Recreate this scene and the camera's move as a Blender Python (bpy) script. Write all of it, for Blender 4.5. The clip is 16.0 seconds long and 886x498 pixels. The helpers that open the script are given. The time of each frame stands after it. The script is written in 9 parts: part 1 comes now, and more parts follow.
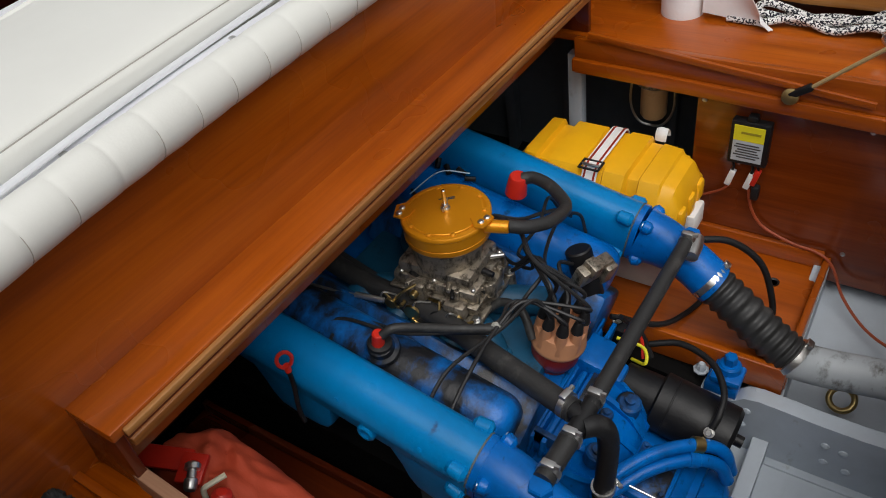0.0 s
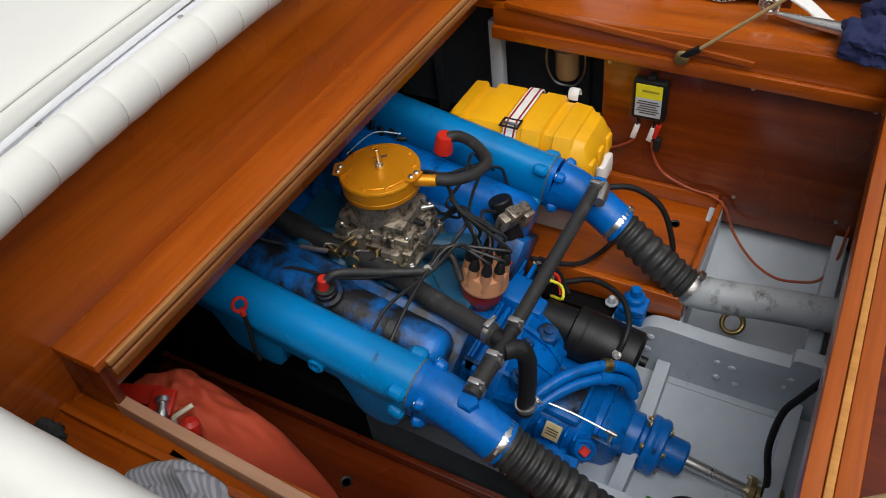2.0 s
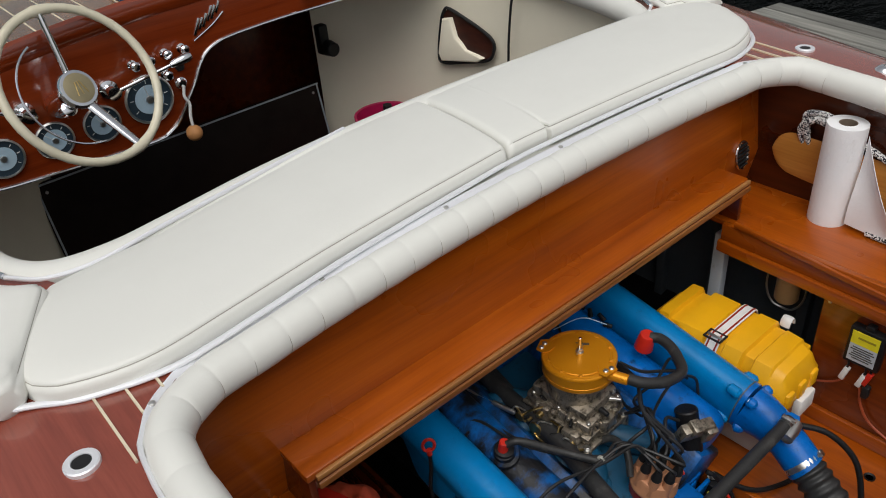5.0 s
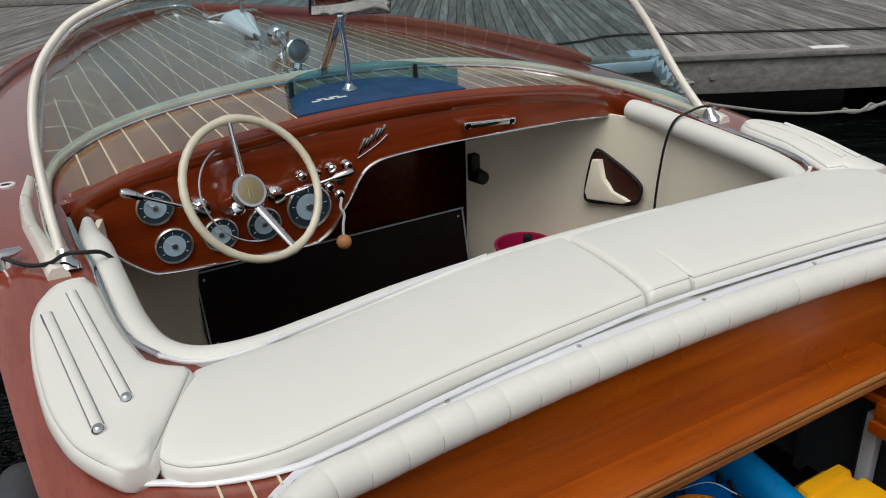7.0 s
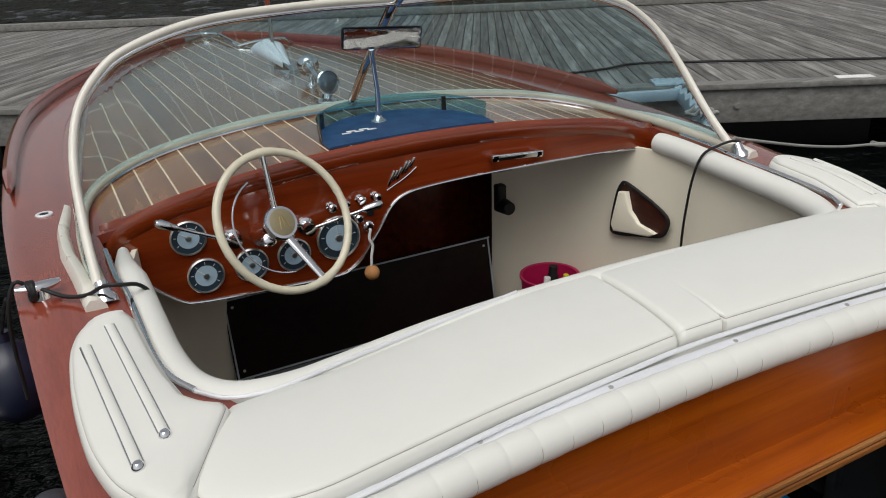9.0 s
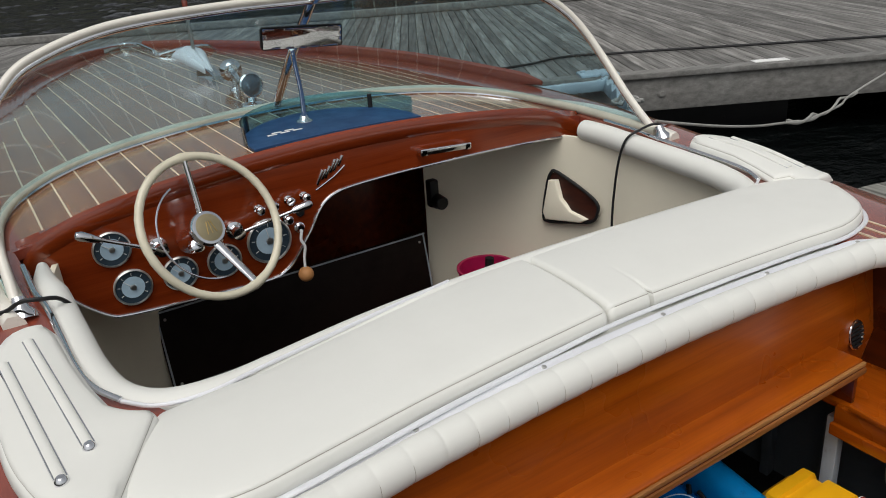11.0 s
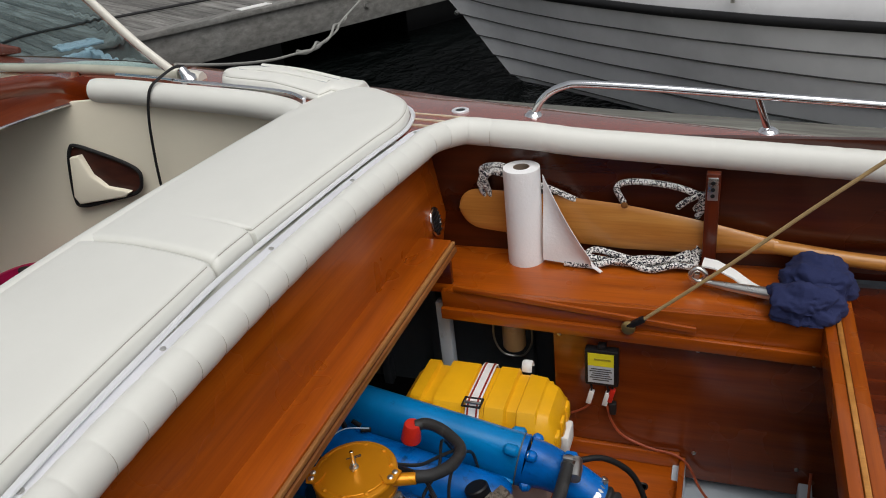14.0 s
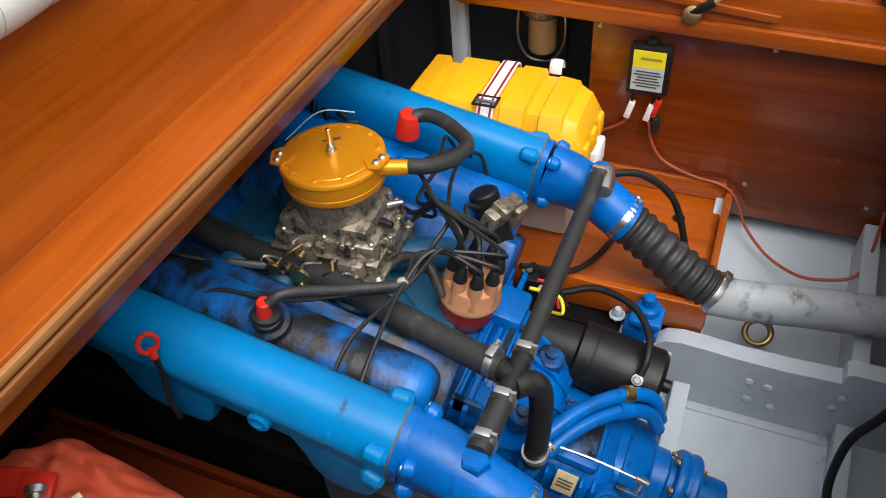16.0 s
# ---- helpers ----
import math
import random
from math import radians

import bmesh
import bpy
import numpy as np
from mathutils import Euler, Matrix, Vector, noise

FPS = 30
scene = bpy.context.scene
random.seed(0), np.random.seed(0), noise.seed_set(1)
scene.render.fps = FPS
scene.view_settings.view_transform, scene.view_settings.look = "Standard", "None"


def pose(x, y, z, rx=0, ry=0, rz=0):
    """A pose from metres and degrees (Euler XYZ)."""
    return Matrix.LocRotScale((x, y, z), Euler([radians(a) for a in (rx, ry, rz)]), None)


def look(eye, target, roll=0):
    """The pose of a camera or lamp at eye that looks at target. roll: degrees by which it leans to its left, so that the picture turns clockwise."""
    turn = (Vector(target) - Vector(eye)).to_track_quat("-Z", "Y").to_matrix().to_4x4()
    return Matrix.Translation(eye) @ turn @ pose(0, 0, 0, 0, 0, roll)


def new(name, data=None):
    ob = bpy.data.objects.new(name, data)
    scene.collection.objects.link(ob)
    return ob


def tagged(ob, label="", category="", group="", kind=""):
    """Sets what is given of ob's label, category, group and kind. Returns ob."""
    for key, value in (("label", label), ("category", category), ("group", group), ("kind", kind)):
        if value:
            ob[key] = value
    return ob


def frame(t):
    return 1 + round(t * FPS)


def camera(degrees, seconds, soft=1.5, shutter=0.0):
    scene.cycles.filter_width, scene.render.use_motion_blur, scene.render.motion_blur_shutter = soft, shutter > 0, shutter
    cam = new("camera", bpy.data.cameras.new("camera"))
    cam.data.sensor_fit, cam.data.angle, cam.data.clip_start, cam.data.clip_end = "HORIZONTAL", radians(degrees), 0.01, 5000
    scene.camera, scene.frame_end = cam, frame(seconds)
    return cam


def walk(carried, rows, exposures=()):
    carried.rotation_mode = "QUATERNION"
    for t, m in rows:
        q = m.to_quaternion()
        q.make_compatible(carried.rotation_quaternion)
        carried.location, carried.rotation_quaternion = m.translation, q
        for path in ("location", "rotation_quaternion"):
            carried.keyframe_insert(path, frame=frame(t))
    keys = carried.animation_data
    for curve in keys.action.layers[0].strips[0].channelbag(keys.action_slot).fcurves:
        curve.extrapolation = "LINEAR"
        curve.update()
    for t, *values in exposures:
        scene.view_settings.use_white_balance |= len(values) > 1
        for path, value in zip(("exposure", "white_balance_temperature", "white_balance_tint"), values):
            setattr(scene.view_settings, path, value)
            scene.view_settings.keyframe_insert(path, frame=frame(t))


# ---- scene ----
cam = camera(59.8, 16.0, soft=1.0)
PATH = [
    (0, (-0.834, -0.674, 1.294), (0.348, 0.279, -0.007), -9.7),
    (0.5, (-0.861, -0.722, 1.307), (0.323, 0.201, -0.013), -9.8),
    (1, (-0.934, -0.776, 1.331), (0.261, 0.137, 0.013), -9.1),
    (1.5, (-0.96, -0.786, 1.354), (0.264, 0.047, 0.01), -8.8),
    (2, (-0.939, -0.772, 1.384), (0.257, 0.031, -0.004), -8.4),
    (2.5, (-0.907, -0.755, 1.397), (0.253, 0.03, -0.031), -8.2),
    (3, (-0.935, -0.754, 1.454), (0.219, 0.014, 0.012), -8.6),
    (3.5, (-0.975, -0.748, 1.517), (0.18, 0.029, 0.08), -7.3),
    (4, (-0.952, -0.767, 1.551), (0.104, 0.23, 0.177), -7.4),
    (4.5, (-0.956, -0.795, 1.557), (0.053, 0.412, 0.323), -7.4),
    (5, (-0.968, -0.819, 1.598), (0.06, 0.486, 0.485), -5.5),
    (5.2, (-0.973, -0.818, 1.612), (0.056, 0.509, 0.526), -4.9),
    (7.3, (-0.995, -0.817, 1.615), (-0.147, 0.813, 0.826), -2.4),
    (7.5, (-1.003, -0.813, 1.624), (-0.162, 0.823, 0.839), -2.2),
    (8, (-1.012, -0.801, 1.653), (-0.172, 0.839, 0.875), -2.7),
    (10.3, (-0.989, -0.81, 1.643), (-0.146, 0.846, 0.904), -2.6),
    (10.5, (-0.985, -0.809, 1.634), (-0.114, 0.831, 0.893), -3.1),
    (11, (-0.987, -0.826, 1.625), (-0.021, 0.752, 0.866), -4.5),
    (11.5, (-1.019, -0.809, 1.613), (0.112, 0.663, 0.869), -4.9),
    (12, (-1.025, -0.766, 1.608), (0.245, 0.568, 0.828), -5.3),
    (12.5, (-0.994, -0.742, 1.579), (0.408, 0.44, 0.78), -6.1),
    (13, (-0.961, -0.679, 1.535), (0.588, 0.285, 0.715), -6.4),
    (13.5, (-0.938, -0.62, 1.538), (0.698, 0.122, 0.658), -7.2),
    (14, (-0.934, -0.63, 1.485), (0.708, 0.043, 0.562), -6.6),
    (14.5, (-0.89, -0.659, 1.388), (0.657, 0.069, 0.35), -6.5),
    (15, (-0.844, -0.623, 1.3), (0.609, 0.081, 0.12), -5.9),
    (15.5, (-0.816, -0.586, 1.2), (0.572, 0.077, -0.077), -5.3),
    (16, (-0.776, -0.559, 1.134), (0.537, 0.071, -0.236), -5.1),
]
walk(cam, [(t, look(eye, target, roll)) for t, eye, target, roll in PATH],
     exposures=[(0.0, -0.36), (1.0, -0.12), (3.0, -0.15), (3.5, -0.2), (5.0, -0.45), (8.0, -0.4), (10.5, -0.4), (12.5, -0.42), (13.5, -0.48), (14.2, -0.4), (14.6, -0.33), (15.0, -0.33), (15.5, -0.06), (16.0, 0.58)])

# ---- world and light ----
world = bpy.data.worlds.new("world")
scene.world = world
world.use_nodes = True
wn = world.node_tree
wn.nodes.clear()
sky = wn.nodes.new("ShaderNodeTexSky")
sky.sky_type = "NISHITA"
sky.sun_disc = False
sky.sun_elevation, sky.sun_rotation = radians(62), radians(-137)
sky.dust_density, sky.ozone_density = 4.0, 1.0
pale = wn.nodes.new("ShaderNodeHueSaturation")
pale.inputs["Saturation"].default_value = 0.18
back = wn.nodes.new("ShaderNodeBackground")
back.inputs["Strength"].default_value = 0.14
wout = wn.nodes.new("ShaderNodeOutputWorld")
wn.links.new(sky.outputs[0], pale.inputs["Color"])
wn.links.new(pale.outputs[0], back.inputs[0])
wn.links.new(back.outputs[0], wout.inputs[0])
sun = new("sun", bpy.data.lights.new("sun", "SUN"))
sun.data.energy, sun.data.angle, sun.data.color = 1.75, radians(55), (1.0, 0.97, 0.93)
sun.matrix_world = look((-2.9, -3.1, 8.0), (0, 0, 0))


# ---- materials ----
def nodes_of(name):
    m = bpy.data.materials.new(name)
    m.use_nodes = True
    t = m.node_tree
    return m, t, t.nodes["Principled BSDF"]


def coords(t, scale=(1, 1, 1), turn=(0, 0, 0)):
    c = t.nodes.new("ShaderNodeTexCoord")
    mp = t.nodes.new("ShaderNodeMapping")
    mp.inputs["Scale"].default_value = scale
    mp.inputs["Rotation"].default_value = turn
    t.links.new(c.outputs["Object"], mp.inputs["Vector"])
    return mp.outputs[0]


def noise_tex(t, vec, scale, detail=4.0, rough=0.55):
    n = t.nodes.new("ShaderNodeTexNoise")
    n.inputs["Scale"].default_value, n.inputs["Detail"].default_value = scale, detail
    n.inputs["Roughness"].default_value = rough
    t.links.new(vec, n.inputs["Vector"])
    return n.outputs["Fac"]


def ramp(t, fac, stops):
    r = t.nodes.new("ShaderNodeValToRGB")
    e = r.color_ramp.elements
    while len(e) < len(stops):
        e.new(0.5)
    for el, (p, c) in zip(e, stops):
        el.position, el.color = p, (*c, 1)
    t.links.new(fac, r.inputs[0])
    return r.outputs[0]


def blend(t, a, b, fac, kind="MIX"):
    m = t.nodes.new("ShaderNodeMix")
    m.data_type, m.blend_type = "RGBA", kind
    for sock, v in ((m.inputs[0], fac), (m.inputs[6], a), (m.inputs[7], b)):
        if isinstance(v, (int, float)):
            sock.default_value = v
        elif isinstance(v, tuple):
            sock.default_value = (*v, 1)
        else:
            t.links.new(v, sock)
    return m.outputs[2]


def bump(t, p, height, strength, dist=0.002):
    b = t.nodes.new("ShaderNodeBump")
    b.inputs["Strength"].default_value, b.inputs["Distance"].default_value = strength, dist
    t.links.new(height, b.inputs["Height"])
    t.links.new(b.outputs[0], p.inputs["Normal"])


def rand(t):
    return t.nodes.new("ShaderNodeObjectInfo").outputs["Random"]


def wood(name, dark, mid, light, axis, rough=0.28, coat=0.35, vary=0.0):
    """Varnished wood with its grain along one axis."""
    m, t, p = nodes_of(name)
    s = [28.0, 28.0, 28.0]
    s["xyz".index(axis)] = 1.6
    vec = coords(t, s)
    if vary:
        add = t.nodes.new("ShaderNodeVectorMath")
        add.operation = "ADD"
        mul = t.nodes.new("ShaderNodeMath")
        mul.operation = "MULTIPLY"
        mul.inputs[1].default_value = 37.0
        t.links.new(rand(t), mul.inputs[0])
        t.links.new(vec, add.inputs[0])
        t.links.new(mul.outputs[0], add.inputs[1])
        vec = add.outputs[0]
    grain = noise_tex(t, vec, 1.0, 6.0, 0.6)
    col = ramp(t, grain, [(0.25, dark), (0.5, mid), (0.78, light)])
    s2 = [70.0, 70.0, 70.0]
    s2["xyz".index(axis)] = 2.0
    fine = noise_tex(t, coords(t, s2), 3.0, 3.0)
    col = blend(t, col, ramp(t, fine, [(0.3, (0.62, 0.55, 0.5)), (0.6, (1, 1, 1))]), 0.38, "MULTIPLY")
    patch = noise_tex(t, coords(t, (2.2, 2.2, 2.2)), 1.5, 3.0)
    col = blend(t, col, ramp(t, patch, [(0.3, (0.82, 0.76, 0.7)), (0.65, (1.06, 1.04, 1.0))]), 0.6, "MULTIPLY")
    if vary:
        col = blend(t, col, ramp(t, rand(t), [(0.0, (1 - vary,) * 3), (1.0, (1 + vary,) * 3)]), 1.0, "MULTIPLY")
    t.links.new(col, p.inputs["Base Color"])
    p.inputs["Coat Weight"].default_value, p.inputs["Coat Roughness"].default_value = coat, 0.12
    t.links.new(ramp(t, patch, [(0.3, (rough * 0.75,) * 3), (0.7, (rough * 1.5,) * 3)]), p.inputs["Roughness"])
    bump(t, p, fine, 0.08, 0.001)
    return m


def paint(name, colour, rough=0.4, metal=0.0, spots=None, amount=0.5, grain=0.15, scale=9.0, coat=0.0, bump_scale=140.0, tone=0.72, spec=0.5):
    """A surface of one colour with tone changes, stains and fine relief."""
    m, t, p = nodes_of(name)
    vec = coords(t)
    big = noise_tex(t, vec, scale, 5.0, 0.6)
    col = blend(t, colour, tuple(min(1, c * tone) for c in colour), ramp(t, big, [(0.4, (0, 0, 0)), (0.75, (0.8, 0.8, 0.8))]))
    if spots:
        st = noise_tex(t, coords(t, (1.0, 1.3, 0.8)), scale * 2.1, 6.0, 0.65)
        col = blend(t, col, spots, ramp(t, st, [(0.72 - 0.3 * amount, (0, 0, 0)), (0.8 - 0.2 * amount, (1, 1, 1))]))
    t.links.new(col, p.inputs["Base Color"])
    p.inputs["Metallic"].default_value = metal
    p.inputs["Specular IOR Level"].default_value = spec
    p.inputs["Coat Weight"].default_value = coat
    p.inputs["Coat Roughness"].default_value = 0.1
    t.links.new(ramp(t, big, [(0.3, (rough * 0.8,) * 3), (0.75, (min(1, rough * 1.35),) * 3)]), p.inputs["Roughness"])
    bump(t, p, noise_tex(t, vec, bump_scale, 3.0), grain, 0.0015)
    return m


def glassy(name, colour, rough=0.02):
    m, t, p = nodes_of(name)
    p.inputs["Base Color"].default_value = (*colour, 1)
    p.inputs["Transmission Weight"].default_value = 1.0
    p.inputs["Roughness"].default_value = rough
    p.inputs["IOR"].default_value = 1.3
    return m


RED = ((0.045, 0.0055, 0.001), (0.105, 0.015, 0.002), (0.18, 0.031, 0.0035))
ORANGE = ((0.22, 0.040, 0.0013), (0.36, 0.075, 0.0023), (0.45, 0.108, 0.0046))
wood_x = wood("mahogany varnished across", *ORANGE, "x")
wood_y = wood("mahogany varnished lengthwise", *ORANGE, "y", vary=0.08)
wood_z = wood("mahogany varnished upright", *RED, "z")
wood_red = wood("red mahogany lengthwise", *RED, "y")
wood_panel = wood("reddish brown plywood panel", (0.085, 0.0125, 0.0014), (0.165, 0.029, 0.003), (0.25, 0.052, 0.006), "y", 0.22, 0.6)
wood_red_x = wood("red mahogany dashboard", (0.13, 0.017, 0.003), (0.21, 0.031, 0.006), (0.27, 0.046, 0.010), "x", 0.14, 1.0)
# darker copy of the red mahogany, with the shade under the roll in it
wood_shaded = wood("mahogany hull side darkened for shade", (0.022, 0.003, 0.0008), (0.055, 0.009, 0.0015), (0.10, 0.019, 0.003), "y")
wood_raw = wood("bare pinkish wood", (0.30, 0.15, 0.085), (0.42, 0.23, 0.14), (0.52, 0.31, 0.2), "y", 0.6, 0.0)
wood_ply = wood("plywood edge", (0.17, 0.06, 0.015), (0.36, 0.16, 0.045), (0.55, 0.30, 0.11), "x", 0.4, 0.2)
wood_edge = wood("worn brown edge", (0.10, 0.032, 0.006), (0.24, 0.085, 0.016), (0.46, 0.22, 0.07), "x", 0.4, 0.2)
wood_pocket = wood("dark pocket wood", (0.018, 0.004, 0.002), (0.045, 0.009, 0.004), (0.08, 0.018, 0.007), "y", 0.5, 0.1)
wood_pale = wood("pale spruce", (0.40, 0.155, 0.026), (0.52, 0.225, 0.045), (0.62, 0.31, 0.075), "y", 0.35, 0.4)
deck_wood = wood("deck planks", (0.13, 0.047, 0.018), (0.25, 0.11, 0.045), (0.36, 0.18, 0.085), "y", 0.2, 1.0, vary=0.2)
cover_wood = wood("covering board", (0.205, 0.042, 0.025), (0.25, 0.053, 0.031), (0.285, 0.068, 0.040), "y", 0.14, 1.0)
dock_wood = wood("weathered dock boards", (0.045, 0.045, 0.043), (0.165, 0.166, 0.161), (0.33, 0.332, 0.325), "y", 0.85, 0.0, vary=0.4)
pontoon_wood = wood("weathered pontoon boards", (0.09, 0.095, 0.088), (0.20, 0.205, 0.19), (0.33, 0.335, 0.31), "y", 0.85, 0.0, vary=0.25)
dock_beam = wood("weathered dock beam", (0.115, 0.117, 0.112), (0.195, 0.198, 0.192), (0.29, 0.293, 0.287), "x", 0.85, 0.0)
caulk = paint("pale caulk", (0.70, 0.62, 0.46), 0.6)
vinyl = paint("cream vinyl", (0.735, 0.735, 0.688), 0.42, grain=0.12, scale=3.0, bump_scale=260.0, tone=0.93)
vinyl_side = paint("cream lining", (0.90, 0.84, 0.68), 0.5, grain=0.1, scale=4.0, bump_scale=260.0, tone=0.95)
frame_cream = paint("cream lacquered frame", (0.76, 0.73, 0.65), 0.3, grain=0.04, coat=0.3, tone=0.9)
chrome = paint("chrome", (0.82, 0.83, 0.85), 0.10, 1.0, grain=0.02)
bright_trim = paint("bright anodised trim", (0.90, 0.91, 0.94), 0.42, 0.5, grain=0.02, tone=0.95)
steel = paint("stainless steel", (0.66, 0.655, 0.63), 0.30, 0.95, spots=(0.42, 0.40, 0.36), amount=0.25, grain=0.05)
blue = paint("blue engine enamel", (0.0, 0.135, 0.50), 0.30, spots=(0.003, 0.018, 0.05), amount=0.42, grain=0.22, scale=15.0, coat=0.0, tone=0.5, spec=0.28)
blue_top = paint("light blue manifold enamel", (0.0, 0.205, 0.52), 0.30, spots=(0.004, 0.06, 0.18), amount=0.30, grain=0.2, scale=10.0, coat=0.0, tone=0.72, spec=0.28)
blue_worn = paint("worn blue enamel", (0.001, 0.15, 0.52), 0.34, spots=(0.012, 0.013, 0.016), amount=1.15, grain=0.5, scale=4.2, tone=0.6, spec=0.38)
teal = paint("dark teal manifold", (0.008, 0.085, 0.17), 0.45, spots=(0.01, 0.03, 0.05), amount=0.5, grain=0.3, scale=12.0)
gold = paint("gold anodised aluminium", (0.78, 0.30, 0.010), 0.34, 0.45, grain=0.05, scale=3.0)
cast = paint("cast zinc", (0.40, 0.35, 0.28), 0.36, 0.75, spots=(0.07, 0.06, 0.045), amount=0.8, grain=0.6, scale=30.0, tone=0.55)
black = paint("black rubber", (0.012, 0.012, 0.013), 0.5, grain=0.25, spots=(0.035, 0.035, 0.035), amount=0.3, spec=0.35)
hose_black = paint("dusty black hose", (0.026, 0.026, 0.026), 0.48, grain=0.4, spots=(0.062, 0.06, 0.057), amount=0.55, spec=0.5)
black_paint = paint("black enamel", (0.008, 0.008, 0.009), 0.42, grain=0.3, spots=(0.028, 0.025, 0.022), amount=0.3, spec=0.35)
grey = paint("grey bilge paint", (0.50, 0.555, 0.61), 0.42, spots=(0.27, 0.27, 0.26), amount=0.28, grain=0.2, scale=5.0)
# oily bilge with the shade below the engine put into its near-black colour
oily_shade = paint("oily bilge darkened for shade", (0.005, 0.005, 0.005), 0.6, grain=0.3, spots=(0.012, 0.011, 0.010), amount=0.4, spec=0.12)
# shaded copy of the grey bilge paint, for the recesses
grey_shaded = paint("grey bilge paint darkened for shade", (0.07, 0.082, 0.096), 0.5, spots=(0.045, 0.05, 0.055), amount=0.3, grain=0.2)
grey_pipe = paint("grey painted pipe with bare patches", (0.46, 0.495, 0.52), 0.4, spots=(0.07, 0.06, 0.045), amount=0.62, grain=0.2, scale=7.0)
yellow = paint("yellow moulded plastic", (0.88, 0.44, 0.008), 0.38, grain=0.08, scale=4.0)
red_plastic = paint("red plastic", (0.62, 0.025, 0.012), 0.35, grain=0.1)
red_paint = paint("red varnished coil", (0.30, 0.022, 0.01), 0.3, grain=0.1)
tan = paint("tan bakelite", (0.50, 0.235, 0.12), 0.42, grain=0.15, spots=(0.22, 0.10, 0.05), amount=0.3)
red_cloth = paint("faded red coated cloth", (0.50, 0.062, 0.020), 0.75, grain=0.35, scale=5.0)
white_cloth = paint("white nylon", (0.80, 0.80, 0.78), 0.8, grain=0.3)
paper = paint("white quilted paper", (0.88, 0.885, 0.895), 0.9, grain=1.0, bump_scale=130.0, tone=0.95)
blue_towel = paint("navy terry towel", (0.014, 0.022, 0.09), 0.95, grain=1.0, bump_scale=420.0)
dark_rag = paint("dark rag", (0.03, 0.032, 0.032), 0.9, grain=0.6)
beige_cord = paint("beige cord", (0.42, 0.29, 0.13), 0.8, grain=0.6)
grey_rope = paint("grey mooring rope", (0.30, 0.30, 0.28), 0.9, grain=0.8, bump_scale=300.0)
brass = paint("tarnished brass", (0.52, 0.38, 0.16), 0.35, 1.0, spots=(0.3, 0.22, 0.1), amount=0.4)
ivory = paint("aged ivory plastic", (0.66, 0.615, 0.47), 0.32, grain=0.05, coat=0.3)
dial = paint("grey-blue dial", (0.46, 0.62, 0.74), 0.35, grain=0.05)
dial_dark = paint("dark dial", (0.03, 0.05, 0.07), 0.35, grain=0.05)
dark_panel = paint("dark brown panel", (0.012, 0.006, 0.0045), 0.6, grain=0.2, spec=0.2)
mat_blue = paint("blue rubber mat", (0.012, 0.055, 0.15), 0.5, grain=0.2)
magenta = paint("magenta plastic", (0.55, 0.012, 0.10), 0.35)
white_hull = paint("white gelcoat", (0.88, 0.885, 0.89), 0.25, grain=0.03, scale=2.0)
grey_hull = paint("pale grey hull paint", (0.84, 0.85, 0.855), 0.35, grain=0.05, scale=2.0)
orange_wire = paint("orange-brown wire", (0.36, 0.07, 0.025), 0.5)
cork = paint("cork ball", (0.50, 0.23, 0.08), 0.6, grain=0.4)
yellow_paper = paint("yellow label", (0.80, 0.72, 0.02), 0.5)
pale_paper = paint("pale grey label", (0.50, 0.55, 0.60), 0.5)
ink = paint("dark print", (0.06, 0.06, 0.06), 0.6)
glass = glassy("windscreen glass", (0.58, 0.76, 0.81))
blue_glass = glassy("blue tinted acrylic", (0.28, 0.55, 0.66))

# dark rippled water
water, wt, wp = nodes_of("dark water")
wp.inputs["Base Color"].default_value = (0.002, 0.003, 0.003, 1)
wp.inputs["Roughness"].default_value = 0.06
wp.inputs["IOR"].default_value = 1.16
bump(wt, wp, noise_tex(wt, coords(wt, (1.0, 1.5, 1.0), (0, 0, 0.5)), 0.9, 6.0, 0.62), 1.0, 0.55)

# black and white braided rope
braid, bt, bp = nodes_of("black and white braid")
ck = bt.nodes.new("ShaderNodeTexVoronoi")
ck.inputs["Scale"].default_value = 360.0
bt.links.new(coords(bt), ck.inputs["Vector"])
bt.links.new(ramp(bt, ck.outputs["Color"], [(0.47, (0.010, 0.012, 0.022)), (0.49, (0.80, 0.80, 0.78))]), bp.inputs["Base Color"])
bp.inputs["Roughness"].default_value = 0.85

# striped cloth
stripe, st_, sp = nodes_of("white and grey striped cloth")
wv = st_.nodes.new("ShaderNodeTexWave")
wv.inputs["Scale"].default_value, wv.inputs["Distortion"].default_value = 62.0, 0.6
st_.links.new(coords(st_, (0.6, 1, 0.7), (0.2, 0.1, 0.5)), wv.inputs["Vector"])
st_.links.new(ramp(st_, wv.outputs["Fac"], [(0.40, (0.46, 0.48, 0.54)), (0.65, (0.70, 0.71, 0.74))]), sp.inputs["Base Color"])
sp.inputs["Roughness"].default_value = 0.9


# ---- mesh tools ----
def finish(bm, name, mat, sharp=38.0):
    bmesh.ops.recalc_face_normals(bm, faces=bm.faces)
    lim = radians(sharp)
    for f in bm.faces:
        f.smooth = True
    for e in bm.edges:
        e.smooth = len(e.link_faces) == 2 and e.calc_face_angle(0) < lim
    me = bpy.data.meshes.new(name)
    bm.to_mesh(me)
    bm.free()
    me.materials.append(mat)
    return me


